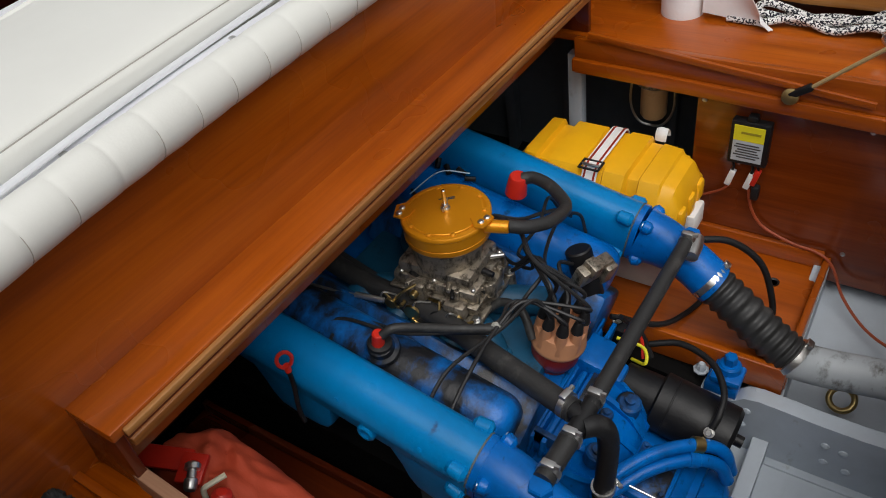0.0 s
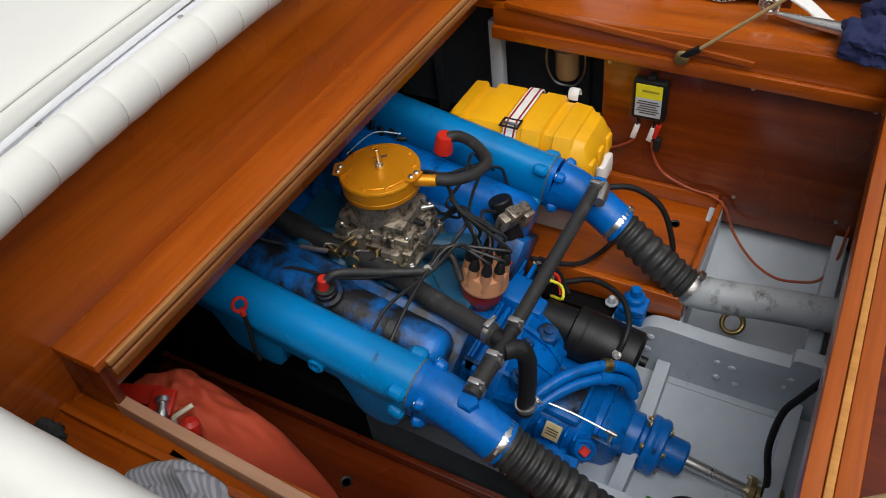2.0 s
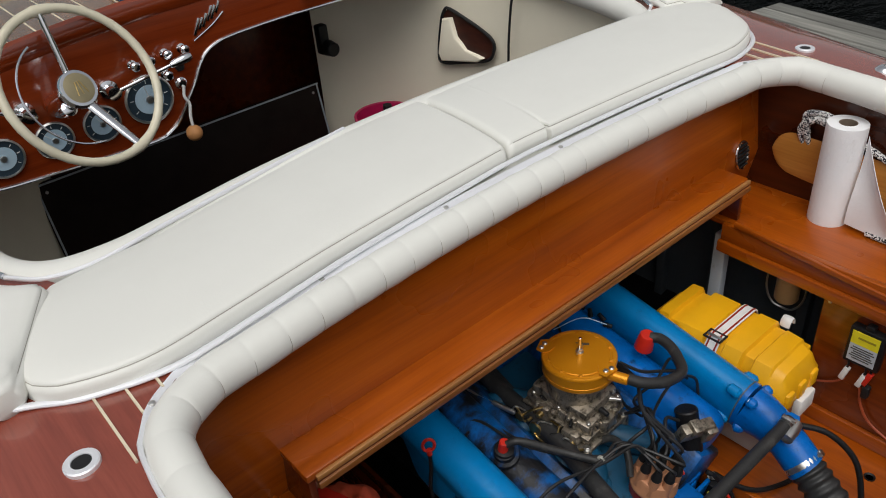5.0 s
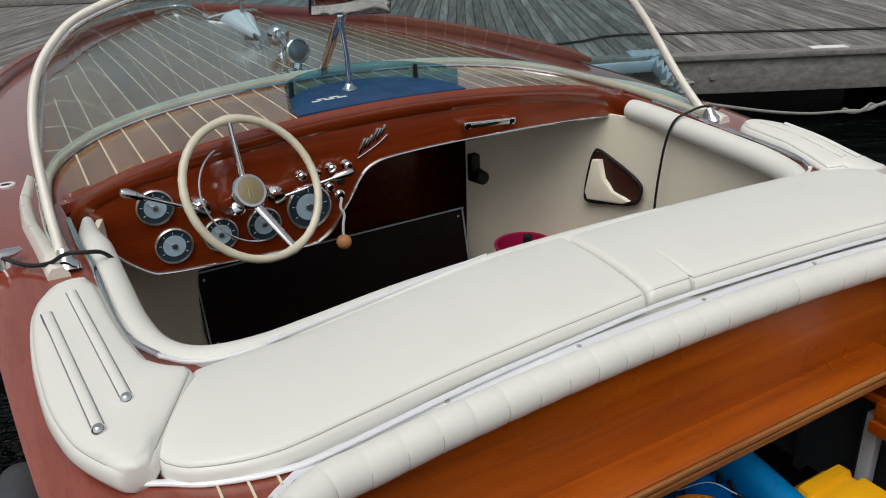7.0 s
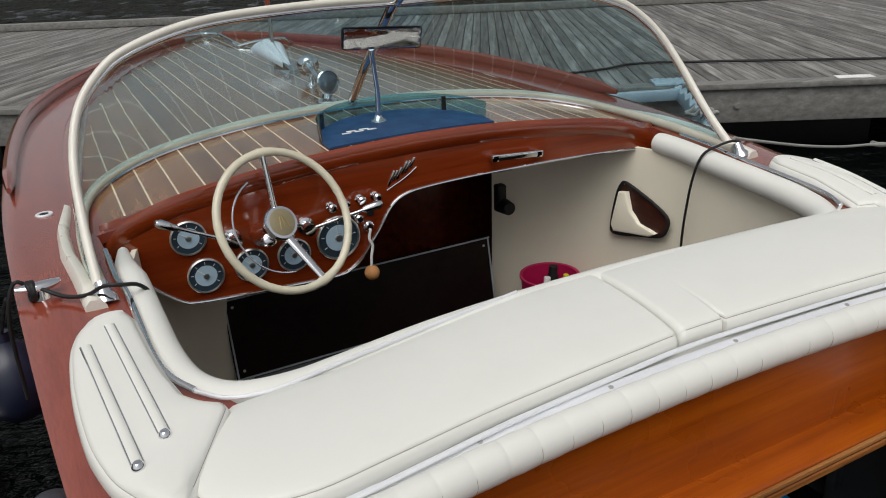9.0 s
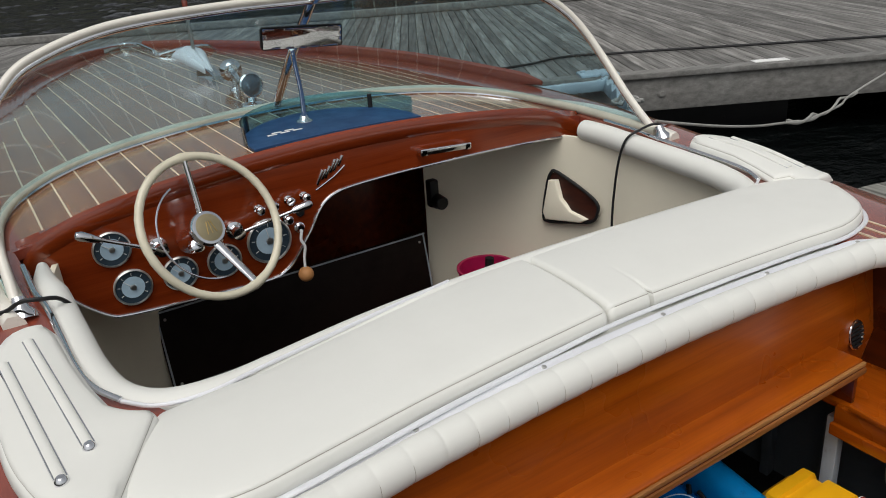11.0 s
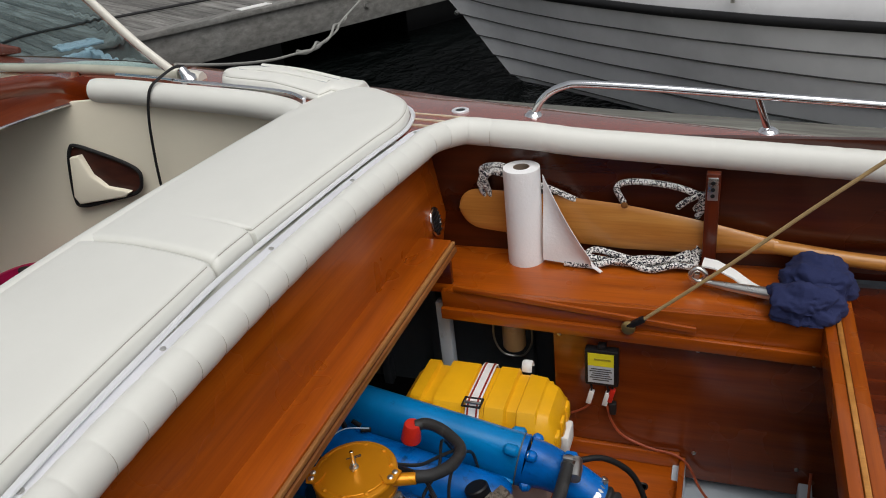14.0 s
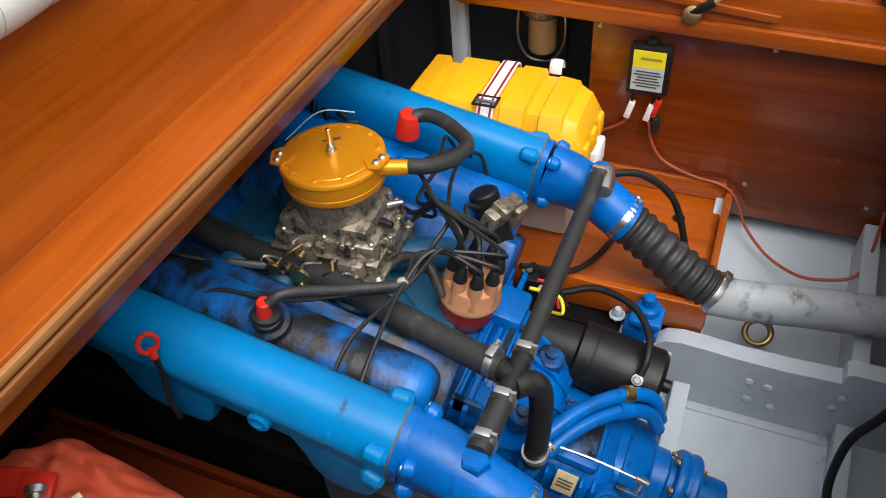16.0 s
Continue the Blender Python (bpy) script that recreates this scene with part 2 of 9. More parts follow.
def part(name, bm, mat, parent=None, label="", sharp=38.0):
    """One mesh object, a part of its parent."""
    ob = new(name, finish(bm, name, mat, sharp))
    if parent is not None:
        ob.parent = parent
        ob.matrix_parent_inverse = parent.matrix_world.inverted() if parent.type == "EMPTY" else Matrix()
    if label:
        ob["label"] = label
    return ob


def piece(name, me, parent, m=None, label=""):
    """An object on shared mesh data."""
    ob = new(name, me)
    ob.parent = parent
    if parent.type == "EMPTY":
        ob.matrix_parent_inverse = parent.matrix_world.inverted()
    if m is not None:
        ob.matrix_basis = m
    if label:
        ob["label"] = label
    return ob


def thing(name, label, category, at=(0, 0, 0), group="", kind=""):
    ob = new(name)
    ob.empty_display_size = 0.05
    ob.location = at
    ob.matrix_world = Matrix.Translation(at)
    return tagged(ob, label, category, group, kind)


def solo(name, bm, mat, label, category, group="", kind="", sharp=38.0):
    return tagged(part(name, bm, mat, None, "", sharp), label, category, group, kind)


def B():
    return bmesh.new()


def box(bm, x0, x1, y0, y1, z0, z1, r=0.0, m=None, seg=2):
    g = bmesh.ops.create_cube(bm, size=1.0, matrix=Matrix.Translation(((x0 + x1) / 2, (y0 + y1) / 2, (z0 + z1) / 2)) @ Matrix.Diagonal((abs(x1 - x0), abs(y1 - y0), abs(z1 - z0), 1)))
    vs = g["verts"]
    if r:
        es = list({e for v in vs for e in v.link_edges})
        res = bmesh.ops.bevel(bm, geom=es, offset=r, segments=seg, profile=0.5, affect="EDGES", clamp_overlap=True)
        vs = list({v for f in res["faces"] for v in f.verts} | {v for v in vs if v.is_valid})
    if m is not None:
        bmesh.ops.transform(bm, matrix=m, verts=vs)
    return bm


def frames_along(pts):
    """Points, tangents and side vectors carried along a path."""
    pts = [Vector(p) for p in pts]
    n = len(pts)
    tan_ = [(pts[min(i + 1, n - 1)] - pts[max(i - 1, 0)]).normalized() for i in range(n)]
    up = Vector((0, 0, 1)) if abs(tan_[0].z) < 0.9 else Vector((1, 0, 0))
    side = tan_[0].cross(up).normalized()
    out = []
    for p, d in zip(pts, tan_):
        side = (side - d * side.dot(d)).normalized()
        out.append((p, d, side, d.cross(side)))
    return out


def smooth_path(pts, step=6):
    pts = [Vector(p) for p in pts]
    if len(pts) < 3:
        return pts
    ext = [pts[0] * 2 - pts[1], *pts, pts[-1] * 2 - pts[-2]]
    out = []
    for a, b, c, d in zip(ext, ext[1:], ext[2:], ext[3:]):
        for k in range(step):
            u = k / step
            out.append(0.5 * ((2 * b) + (c - a) * u + (2 * a - 5 * b + 4 * c - d) * u * u + (3 * b - a - 3 * c + d) * u ** 3))
    out.append(pts[-1])
    return out


def tube(bm, pts, r, n=10, step=6, smooth=True, caps=True, sq=(1, 1)):
    """A round (or squashed) bar along a path; r may be a function of the way along, 0 to 1."""
    path = smooth_path(pts, step) if smooth else [Vector(p) for p in pts]
    fr = frames_along(path)
    rings = []
    for i, (p, d, s, u) in enumerate(fr):
        rr = r(i / (len(fr) - 1)) if callable(r) else r
        rings.append([bm.verts.new(p + rr * (sq[0] * math.cos(2 * math.pi * k / n) * s + sq[1] * math.sin(2 * math.pi * k / n) * u)) for k in range(n)])
    for a, b in zip(rings, rings[1:]):
        for k in range(n):
            bm.faces.new((a[k], a[(k + 1) % n], b[(k + 1) % n], b[k]))
    if caps:
        bm.faces.new(rings[0][::-1])
        bm.faces.new(rings[-1])
    return bm


def cyl(bm, p0, p1, r0, r1=None, n=20, bev=0.0):
    """A bar between two points, with chamfered ends if bev is given."""
    p0, p1 = Vector(p0), Vector(p1)
    r1 = r0 if r1 is None else r1
    d = (p1 - p0)
    L = d.length
    prof = [(0, r0 - bev), (bev, r0), (L - bev, r1), (L, r1 - bev)] if bev else [(0, r0), (L, r1)]
    return lathe(bm, [(r, h) for h, r in prof], p0, d / L, n)


def lathe(bm, prof, origin, axis=(0, 0, 1), n=24):
    """Turns a profile of (radius, height) about an axis."""
    origin, d = Vector(origin), Vector(axis).normalized()
    s = d.cross(Vector((0, 0, 1)) if abs(d.z) < 0.9 else Vector((1, 0, 0))).normalized()
    u = d.cross(s)
    rings = []
    for r, h in prof:
        if r <= 1e-6:
            rings.append([bm.verts.new(origin + d * h)])
        else:
            rings.append([bm.verts.new(origin + d * h + r * (math.cos(2 * math.pi * k / n) * s + math.sin(2 * math.pi * k / n) * u)) for k in range(n)])
    for a, b in zip(rings, rings[1:]):
        for k in range(n):
            q = [a[k % len(a)], a[(k + 1) % len(a)], b[(k + 1) % len(b)], b[k % len(b)]]
            q = list(dict.fromkeys(q))
            if len(q) > 2:
                bm.faces.new(q)
    for ring, flip in ((rings[0], True), (rings[-1], False)):
        if len(ring) > 2:
            bm.faces.new(ring[::-1] if flip else ring)
    return bm


def loft(bm, rings, closed=True, caps=True):
    """Skins rings of points, all with the same count."""
    vs = [[bm.verts.new(p) for p in ring] for ring in rings]
    n = len(vs[0])
    for a, b in zip(vs, vs[1:]):
        for k in range(n if closed else n - 1):
            bm.faces.new((a[k], a[(k + 1) % n], b[(k + 1) % n], b[k]))
    if caps and closed:
        bm.faces.new(vs[0][::-1])
        bm.faces.new(vs[-1])
    return bm


def prism(bm, poly, vec, r=0.0):
    """A flat outline pushed along vec, with rounded rims if r is given."""
    vs = [bm.verts.new(p) for p in poly]
    f = bm.faces.new(vs)
    res = bmesh.ops.extrude_face_region(bm, geom=[f])
    top = [g for g in res["geom"] if isinstance(g, bmesh.types.BMVert)]
    bmesh.ops.translate(bm, verts=top, vec=vec)
    if r:
        fs = [g for g in res["geom"] if isinstance(g, bmesh.types.BMFace)]
        es = list({e for ff in fs for e in ff.edges})
        bmesh.ops.bevel(bm, geom=es, offset=r, segments=3, profile=0.5, affect="EDGES", clamp_overlap=True)
    return bm


def rrect(w, h, r, n=5):
    """A rounded outline in the plane, counter-clockwise."""
    out = []
    for cx, cy, a in ((w - r, h - r, 0), (-w + r, h - r, 90), (-w + r, -h + r, 180), (w - r, -h + r, 270)):
        out += [(cx + r * math.cos(radians(a + 90 * i / n)), cy + r * math.sin(radians(a + 90 * i / n))) for i in range(n + 1)]
    return out


def table(y, rows):
    return float(np.interp(y, [a for a, _ in rows], [b for _, b in rows]))


def eased(rows, step=8):
    """The rows of a table with smooth steps between them."""
    p = smooth_path([(x, v, 0) for x, v in rows], step)
    return [(q.x, q.y) for q in p]


BEAM = eased([(-2.4, 0.84), (-0.9, 0.940), (-0.5, 0.985), (-0.1, 1.035), (0.4, 1.10), (1.2, 1.152), (1.8, 1.165), (2.4, 1.135), (2.9, 1.055), (3.4, 0.87), (3.9, 0.60), (4.3, 0.30), (4.55, 0.03)])
SHEER = eased([(-2.4, 0.70), (-1.0, 0.795), (0.0, 0.86), (1.3, 0.955), (2.4, 1.0), (4.6, 1.08)])


def sheer(y):
    return table(y, SHEER)


def beam(y):
    return max(0.03, table(y, BEAM))


def crown(y):
    return table(y, [(0.9, 0.0), (1.3, 0.10), (2.0, 0.085), (4.5, 0.03)])


def edge_drop(y):
    """How far the side deck rounds down at its outer edge."""
    return table(y, [(-2.4, 0.024), (0.5, 0.024), (1.1, 0.0), (4.6, 0.0)])


def deck_z(x, y):
    return sheer(y) + crown(y) * max(0.0, 1 - (abs(x) / (0.83 * beam(y))) ** 2.2)


# ---- setting: water, dock ----
bm = B()
edge = [(beam(y) * 0.955, y) for y in (-2.35, -1.5, -0.5, 0.4, 1.2, 2.0, 2.8)] + [(0.70, 3.3), (0.35, 3.75), (0.0, 3.95)]
edge = edge + [(-x, y) for x, y in edge[::-1][1:]]
far = []
for x, y in edge:
    d = Vector((x, y - 0.8))
    far.append(tuple(d / max(abs(d.x), abs(d.y)) * 400))
a = [bm.verts.new((x, y, 0.0)) for x, y in edge]
b = [bm.verts.new((x, y, 0.0)) for x, y in far]
for k in range(len(a)):
    bm.faces.new((a[k], a[(k + 1) % len(a)], b[(k + 1) % len(a)], b[k]))
tagged(part("water", bm, water), "dark rippled harbour water", "water", kind="structure")

# hull shell: port and starboard topsides, bottom
ys = [-2.4 + 0.1 * i for i in range(70)]
bm = B()
rings = []
for y in ys:
    b = beam(y)
    s = sheer(y) - 0.03 - edge_drop(y)
    keel = table(y, [(-2.4, -0.20), (1.0, -0.30), (3.0, -0.25), (4.0, 0.2), (4.6, 0.9)])
    chine = table(y, [(-2.4, -0.02), (1.0, -0.05), (3.0, 0.15), (4.0, 0.5), (4.6, 0.95)])
    cb = b * 0.92
    half = [(0, keel), (cb * 0.5, (keel + chine) / 2 - 0.01), (cb, chine), (b * 0.985, (s + chine) / 2), (b, s)]
    inner = [(max(0, x - 0.035), z + (0.03 if z < chine + 0.01 else 0)) for x, z in half][::-1]
    inner[-1] = (0, keel + 0.035)
    right = half + inner[:-1]
    ring = [(x, y, z) for x, z in half] + [(x, y, z) for x, z in inner] + [(-x, y, z) for x, z in inner[::-1][1:]] + [(-x, y, z) for x, z in half[::-1][:-1]]
    rings.append(ring)
loft(bm, rings)
hull = tagged(part("hull", bm, cover_wood, sharp=30), "varnished mahogany runabout hull afloat beside the dock", "boat hull", kind="structure")
# grey painted inside of the bottom
bm = B()
loft(bm, [[(x, y, z) for x, z in ((-0.86, 0.03), (-0.45, -0.085), (0, -0.205), (0.45, -0.085), (0.86, 0.03), (0.86, 0.01), (0.45, -0.105), (0, -0.222), (-0.45, -0.105), (-0.86, 0.01))] for y in (-2.2, -1.2, -0.9, -0.47)])
tagged(part("floor", bm, grey), "grey painted bilge bottom inside the hull", "bilge", kind="structure")
# same bottom further forward, its black holding oil and the engine's shade
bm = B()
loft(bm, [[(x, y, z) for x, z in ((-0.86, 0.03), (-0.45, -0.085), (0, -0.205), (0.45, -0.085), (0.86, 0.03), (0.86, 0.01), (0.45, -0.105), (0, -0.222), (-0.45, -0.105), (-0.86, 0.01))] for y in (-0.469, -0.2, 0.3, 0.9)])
tagged(part("floor_forward", bm, oily_shade), "oily bilge bottom below the engine, blackened for shade", "bilge", kind="structure")

# ---- side decks, foredeck, coaming ----
def strip_deck(name, side, y0, y1, inner, mat, label):
    bm = B()
    rings = []
    n = 40
    for i in range(n + 1):
        y = y0 + (y1 - y0) * i / n
        xi, xo = inner(y), beam(y) + 0.012
        zi, zo = deck_z(xi, y), deck_z(beam(y), y)
        dr = edge_drop(y) * (1.0 if side < 0 else 0.35)
        rings.append([(side * xi, y, zi), (side * (xi + xo) / 2, y, (zi + zo) / 2 + 0.003 - 0.1 * dr), (side * (0.25 * xi + 0.75 * xo), y, 0.25 * zi + 0.75 * zo + 0.002 - 0.45 * dr), (side * (xo - 0.02), y, zo - dr), (side * xo, y, zo - dr - 0.012), (side * xo, y, zo - dr - 0.05), (side * xi, y, zi - 0.03)])
    loft(bm, rings)
    return tagged(part(name, bm, mat), label, "deck", kind="structure")


for side, nm in ((-1, "deck_port"), (1, "deck_starboard")):
    strip_deck(nm, side, -2.4, 1.32, lambda y: 0.862 if y < -0.02 else table(y, [(-0.02, 0.862), (0.06, 0.80), (0.13, 0.70), (0.2, 0.70), (0.5, 0.86), (0.95, 0.93), (1.32, 0.955)]), cover_wood, "glossy reddish mahogany side deck")
COVER = 0.17
for side, nm in ((-1, "covering_board_port"), (1, "covering_board_starboard")):
    strip_deck(nm, side, 1.32, 4.5, lambda y: max(0.0, beam(y) - COVER - 0.02 * (y > 3)), cover_wood, "glossy red mahogany covering board along the foredeck")
bm = B()
rings = []
for i in range(40):
    y = 1.30 + 3.1 * i / 39
    w = max(0.01, beam(y) - COVER + 0.01)
    xs = [w * (-1 + k / 8) for k in range(17)]
    rings.append([(x, y, deck_z(x, y) - 0.004) for x in xs] + [(x, y, deck_z(x, y) - 0.03) for x in xs[::-1]])
loft(bm, rings)
foredeck = tagged(part("foredeck", bm, cover_wood), "mahogany foredeck of narrow planks with pale seams", "deck", kind="structure")
PITCH = 0.076
for k in range(-13, 14):
    xc = k * PITCH
    ye = 1.32
    while ye < 4.4 and beam(ye) - COVER - 0.004 > abs(xc) + PITCH / 2 - 0.003:
        ye += 0.02
    if ye < 1.5:
        continue
    h = PITCH / 2 - 0.0027
    bm = B()
    n = max(4, int((ye - 1.32) / 0.12))
    loft(bm, [[(xc - h, y, deck_z(xc - h, y) - 0.004), (xc - h, y, deck_z(xc - h, y) - 0.0005), (xc + h, y, deck_z(xc + h, y) - 0.0005), (xc + h, y, deck_z(xc + h, y) - 0.004)] for y in [1.32 + (ye - 1.32) * i / n for i in range(n + 1)]])
    part("plank", bm, deck_wood, foredeck)
    if k < 13:
        xs_ = xc + PITCH / 2
        bm = B()
        loft(bm, [[(xs_ - 0.0026, y, deck_z(xs_, y) - 0.006), (xs_ - 0.0026, y, deck_z(xs_, y) - 0.001), (xs_ + 0.0026, y, deck_z(xs_, y) - 0.001), (xs_ + 0.0026, y, deck_z(xs_, y) - 0.006)] for y in [1.32 + (ye - 1.34) * i / n for i in range(n + 1)]])
        part("seam", bm, caulk, foredeck)
# toe rails along the foredeck's edge
for side, nm in ((-1, "toe_rail_port"), (1, "toe_rail_starboard")):
    bm = B()
    pts = []
    for i in range(26):
        y = 1.75 + 2.7 * i / 25
        pts.append((side * (beam(y) - 0.015), y, sheer(y) + 0.022))
    tube(bm, pts, lambda u: 0.027 * min(1, 0.35 + u * 14), 8, 2, sq=(0.75, 1.1))
    tagged(part(nm, bm, cover_wood), "dark red varnished toe rail on the deck edge", "rail", kind="structure")

# pale seams inlaid in the side deck behind the seat pad
for side in (-1, 1):
    par = bpy.data.objects["deck_port" if side < 0 else "deck_starboard"]
    for x, y0, y1 in ((0.787, 0.072, 0.125), (0.828, 0.046, 0.137), (0.869, -0.026, 0.153)):
        n = 6
        bm = B()
        loft(bm, [[(side * (x + dx), y, deck_z(x, y) + dz) for dx, dz in ((-0.0018, -0.002), (-0.0018, 0.0045), (0.0018, 0.0045), (0.0018, -0.002))] for y in [y0 + (y1 - y0) * q / n for q in range(n + 1)]])
        part("seam", bm, caulk, par)


def roll_path():
    pts = [(-0.830, y, sheer(y) - 0.008) for y in (-2.2, -1.6, -1.2, -0.8, -0.5, -0.3, -0.18, -0.10)]
    pts += [(-0.827, -0.045, 0.850), (-0.815, -0.004, 0.850), (-0.792, 0.027, 0.849), (-0.758, 0.047, 0.848), (-0.715, 0.062, 0.848), (-0.65, 0.073, 0.847), (-0.5, 0.089, 0.847), (-0.25, 0.104, 0.847)]
    port = [(x - 0.006 if y < -0.06 else x - 0.003 if y < 0.0 else x, y, z) for x, y, z in pts]
    star = [(-x, y, z - (0.016 if y < -0.25 else 0.010 if y < -0.03 else 0.004 if y < 0.03 else 0.0)) for x, y, z in pts[::-1]]
    return port + [(0.0, 0.109, 0.847)] + star


# padded roll with stitched seams every few centimetres
path = smooth_path([(x, y - (0.004 if abs(x) < 0.70 else 0.002 if y > 0.02 else 0.0), z - (0.003 if abs(x) < 0.7 else 0.001)) for x, y, z in roll_path()], 14)
cum = [0.0]
for a, b in zip(path, path[1:]):
    cum.append(cum[-1] + (b - a).length)
cum = np.array(cum)
arr = np.array([tuple(p) for p in path])
SEAM = 0.066
at, rad = [], []
s = 0.0
while s < cum[-1]:
    near = float(np.interp(s, cum, arr[:, 1])) > -0.10 and noise.noise((s * 7, 3, 1)) > -0.9
    for d, r in ((0.0, 0.0320 if near else 0.0327), (0.0022, 0.0326 if near else 0.0327), (0.012, 0.0329), (SEAM / 2, 0.0332), (SEAM - 0.012, 0.0329), (SEAM - 0.0022, 0.0326 if near else 0.0327)):
        at.append(s + d)
        rad.append(r + 0.0006 * noise.noise((s * 9, d * 40, 0)))
    s += SEAM
at = [a for a in at if a <= cum[-1]]
pp = [tuple(float(np.interp(a, cum, arr[:, k])) for k in range(3)) for a in at]
bm = B()
fr = frames_along(pp)
rings = []
for (p, d, sd, u), r in zip(fr, rad):
    rings.append([p + r * (math.cos(2 * math.pi * k / 22) * sd + math.sin(2 * math.pi * k / 22) * (1.0 if k < 11 else 1.12) * u) for k in range(22)])
loft(bm, rings)
coaming = solo("coaming_roll", bm, vinyl, "cream vinyl padded coaming roll with stitched seams", "coaming pad", kind="structure", sharp=50)
# stitched seams round the roll
thread = paint("grey-brown stitching", (0.42, 0.39, 0.33), 0.7)
for (p, d, sd, u), r in list(zip(fr, rad))[::6]:
    if p.y > -0.13 and abs(p.x) < 0.9 and noise.noise((p.x * 9, p.y * 9, 4)) > -0.2:
        bm = B()
        n_ = 20
        tube(bm, [p + 0.0324 * (math.cos(2 * math.pi * (k / n_)) * sd + math.sin(2 * math.pi * (k / n_)) * u) for k in range(n_ + 1)], 0.00055, 5, 1, smooth=False)
        part("stitch_seam", bm, thread, coaming)
# bright strip on the roll's outer side, with screws
bm = B()
strip, rings = [], []
for p, d, sd, u in fr[::2]:
    out = Vector((d.y, -d.x, 0)).normalized() * -1
    w = min(1.0, max(0.0, (0.84 - abs(p.x)) / 0.12))
    a, b = p + out * 0.0300 + Vector((0, 0, 0.0150)), p + out * (0.0350 + 0.0125 * w) + Vector((0, 0, 0.0170 + 0.0065 * w))
    strip.append((a + b) / 2)
    n = (b - a).cross(d).normalized()
    n = n if n.z > 0 else -n
    rings.append([a - n * 0.004, a, a.lerp(b, 0.2) + n * 0.0016, a.lerp(b, 0.8) + n * 0.0016, b, b - n * 0.004])
loft(bm, rings)
chrome_strip = solo("trim", bm, bright_trim, "polished bright strip edging the padded roll", "trim", kind="structure")
bm = B()
lathe(bm, [(0.0055, 0), (0.0052, 0.0018), (0.003, 0.003), (0, 0.0032)], (0, 0, 0), (0, 0, 1), 10)
screw_me = finish(bm, "screw", steel)
for i in range(4, len(strip) - 4, 14):
    piece("screw", screw_me, chrome_strip, Matrix.Translation(strip[i] + Vector((0, 0, 0.0012))))

# ---- bulkhead, plank, shelves, panels ----
bm = B()
prism(bm, [(-0.86, 0.078, 0.60), (-0.86, 0.112, 0.83), (-0.86, 0.130, 0.83), (-0.86, 0.130, 0.44), (-0.86, 0.110, 0.44)], (1.72, 0, 0))
wall_front = tagged(part("wall_front", bm, wood_x), "orange varnished mahogany bulkhead behind the engine", "bulkhead", kind="structure")
bm = B()
box(bm, -0.65, 0.655, -0.004, 0.082, 0.604, 0.620, 0.003)
plank = thing("engine_shelf", "orange varnished plywood shelf over the engine, worn edge", "shelf", (0, 0.05, 0.604))
part("top", bm, wood_x, plank)
bm = B()
box(bm, -0.635, 0.655, -0.013, -0.0045, 0.6060, 0.6165, 0.002)
part("edge_strip", bm, wood_ply, plank, "worn plywood edge strip with bare patches")
bm = B()
box(bm, -0.635, 0.655, -0.0115, -0.0045, 0.6025, 0.6062, 0.0)
part("edge_groove", bm, wood_z, plank)
bm = B()
box(bm, -0.635, 0.655, -0.0165, -0.0045, 0.588, 0.6026, 0.003)
part("edge_rail", bm, wood_edge, plank, "brown worn edge rail")
bm = B()
box(bm, -0.648, -0.634, 0.0, 0.109, 0.50, 0.6035, 0.002)
part("end_board", bm, wood_z, plank)
bm = B()
box(bm, 0.638, 0.652, 0.0, 0.109, 0.50, 0.6035, 0.002)
part("end_board", bm, wood_z, plank)

SH = 0.500
for side, nm in ((1, "starboard"), (-1, "port")):
    def X(a, b):
        return (side * a, side * b) if side > 0 else (side * b, side * a)
    bm = B()
    box(bm, *X(0.622 if side > 0 else 0.643, 0.93), -0.86, 0.110, SH - 0.016, SH, 0.002)
    tagged(part("shelf_" + nm, bm, wood_y), "orange varnished mahogany side shelf", "shelf", kind="structure")
    bm = B()
    if side > 0:
        box(bm, 0.604, 0.6215, -0.86, 0.02, SH - 0.085, SH + 0.001, 0.003)
    else:
        box(bm, -0.634, -0.622, -0.86, 0.02, SH - 0.085, SH - 0.030, 0.003)
    tagged(part("fascia_" + nm, bm, wood_y), "varnished mahogany fascia board under the side shelf", "fascia", kind="structure")
    bm = B()
    box(bm, *(X(0.588, 0.6035) if side > 0 else X(0.612, 0.6215)), -0.86, 0.02, SH - 0.100, SH - 0.068, 0.004, m=Matrix(((1, 0, 0, 0), (0, 1, 0, 0), (0, 0.03, 1, 0.0258), (0, 0, 0, 1))) if side > 0 else None)
    tagged(part("ledge_" + nm, bm, wood_y), "varnished mahogany ledge strip along the engine bay", "trim", kind="structure")
    # hull side below the roll, its shade put into the wood colour
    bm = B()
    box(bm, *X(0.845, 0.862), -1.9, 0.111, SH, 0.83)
    tagged(part("wall_side_" + nm, bm, wood_shaded), "varnished mahogany inner hull side, darkened for shade", "wall", kind="structure")
    bm = B()
    box(bm, *X(0.612, 0.626), -1.5, -0.262 if side > 0 else 0.0, 0.0, 0.415)
    tagged(part("panel_" + nm, bm, wood_panel), "dark red varnished plywood panel of the engine bay", "panel", kind="structure")
# batten with a worn edge lying along the starboard fascia
bm = B()
box(bm, -0.0045, 0.0045, -0.29, 0.29, -0.007, 0.007, 0.002, m=pose(0.5985, -0.305, SH - 0.012, 5.6, 0, 0.0))
solo("batten", bm, wood_y, "thin varnished batten lying slanted on the fascia", "batten")
# bare wood rail along the port shelf
bm = B()
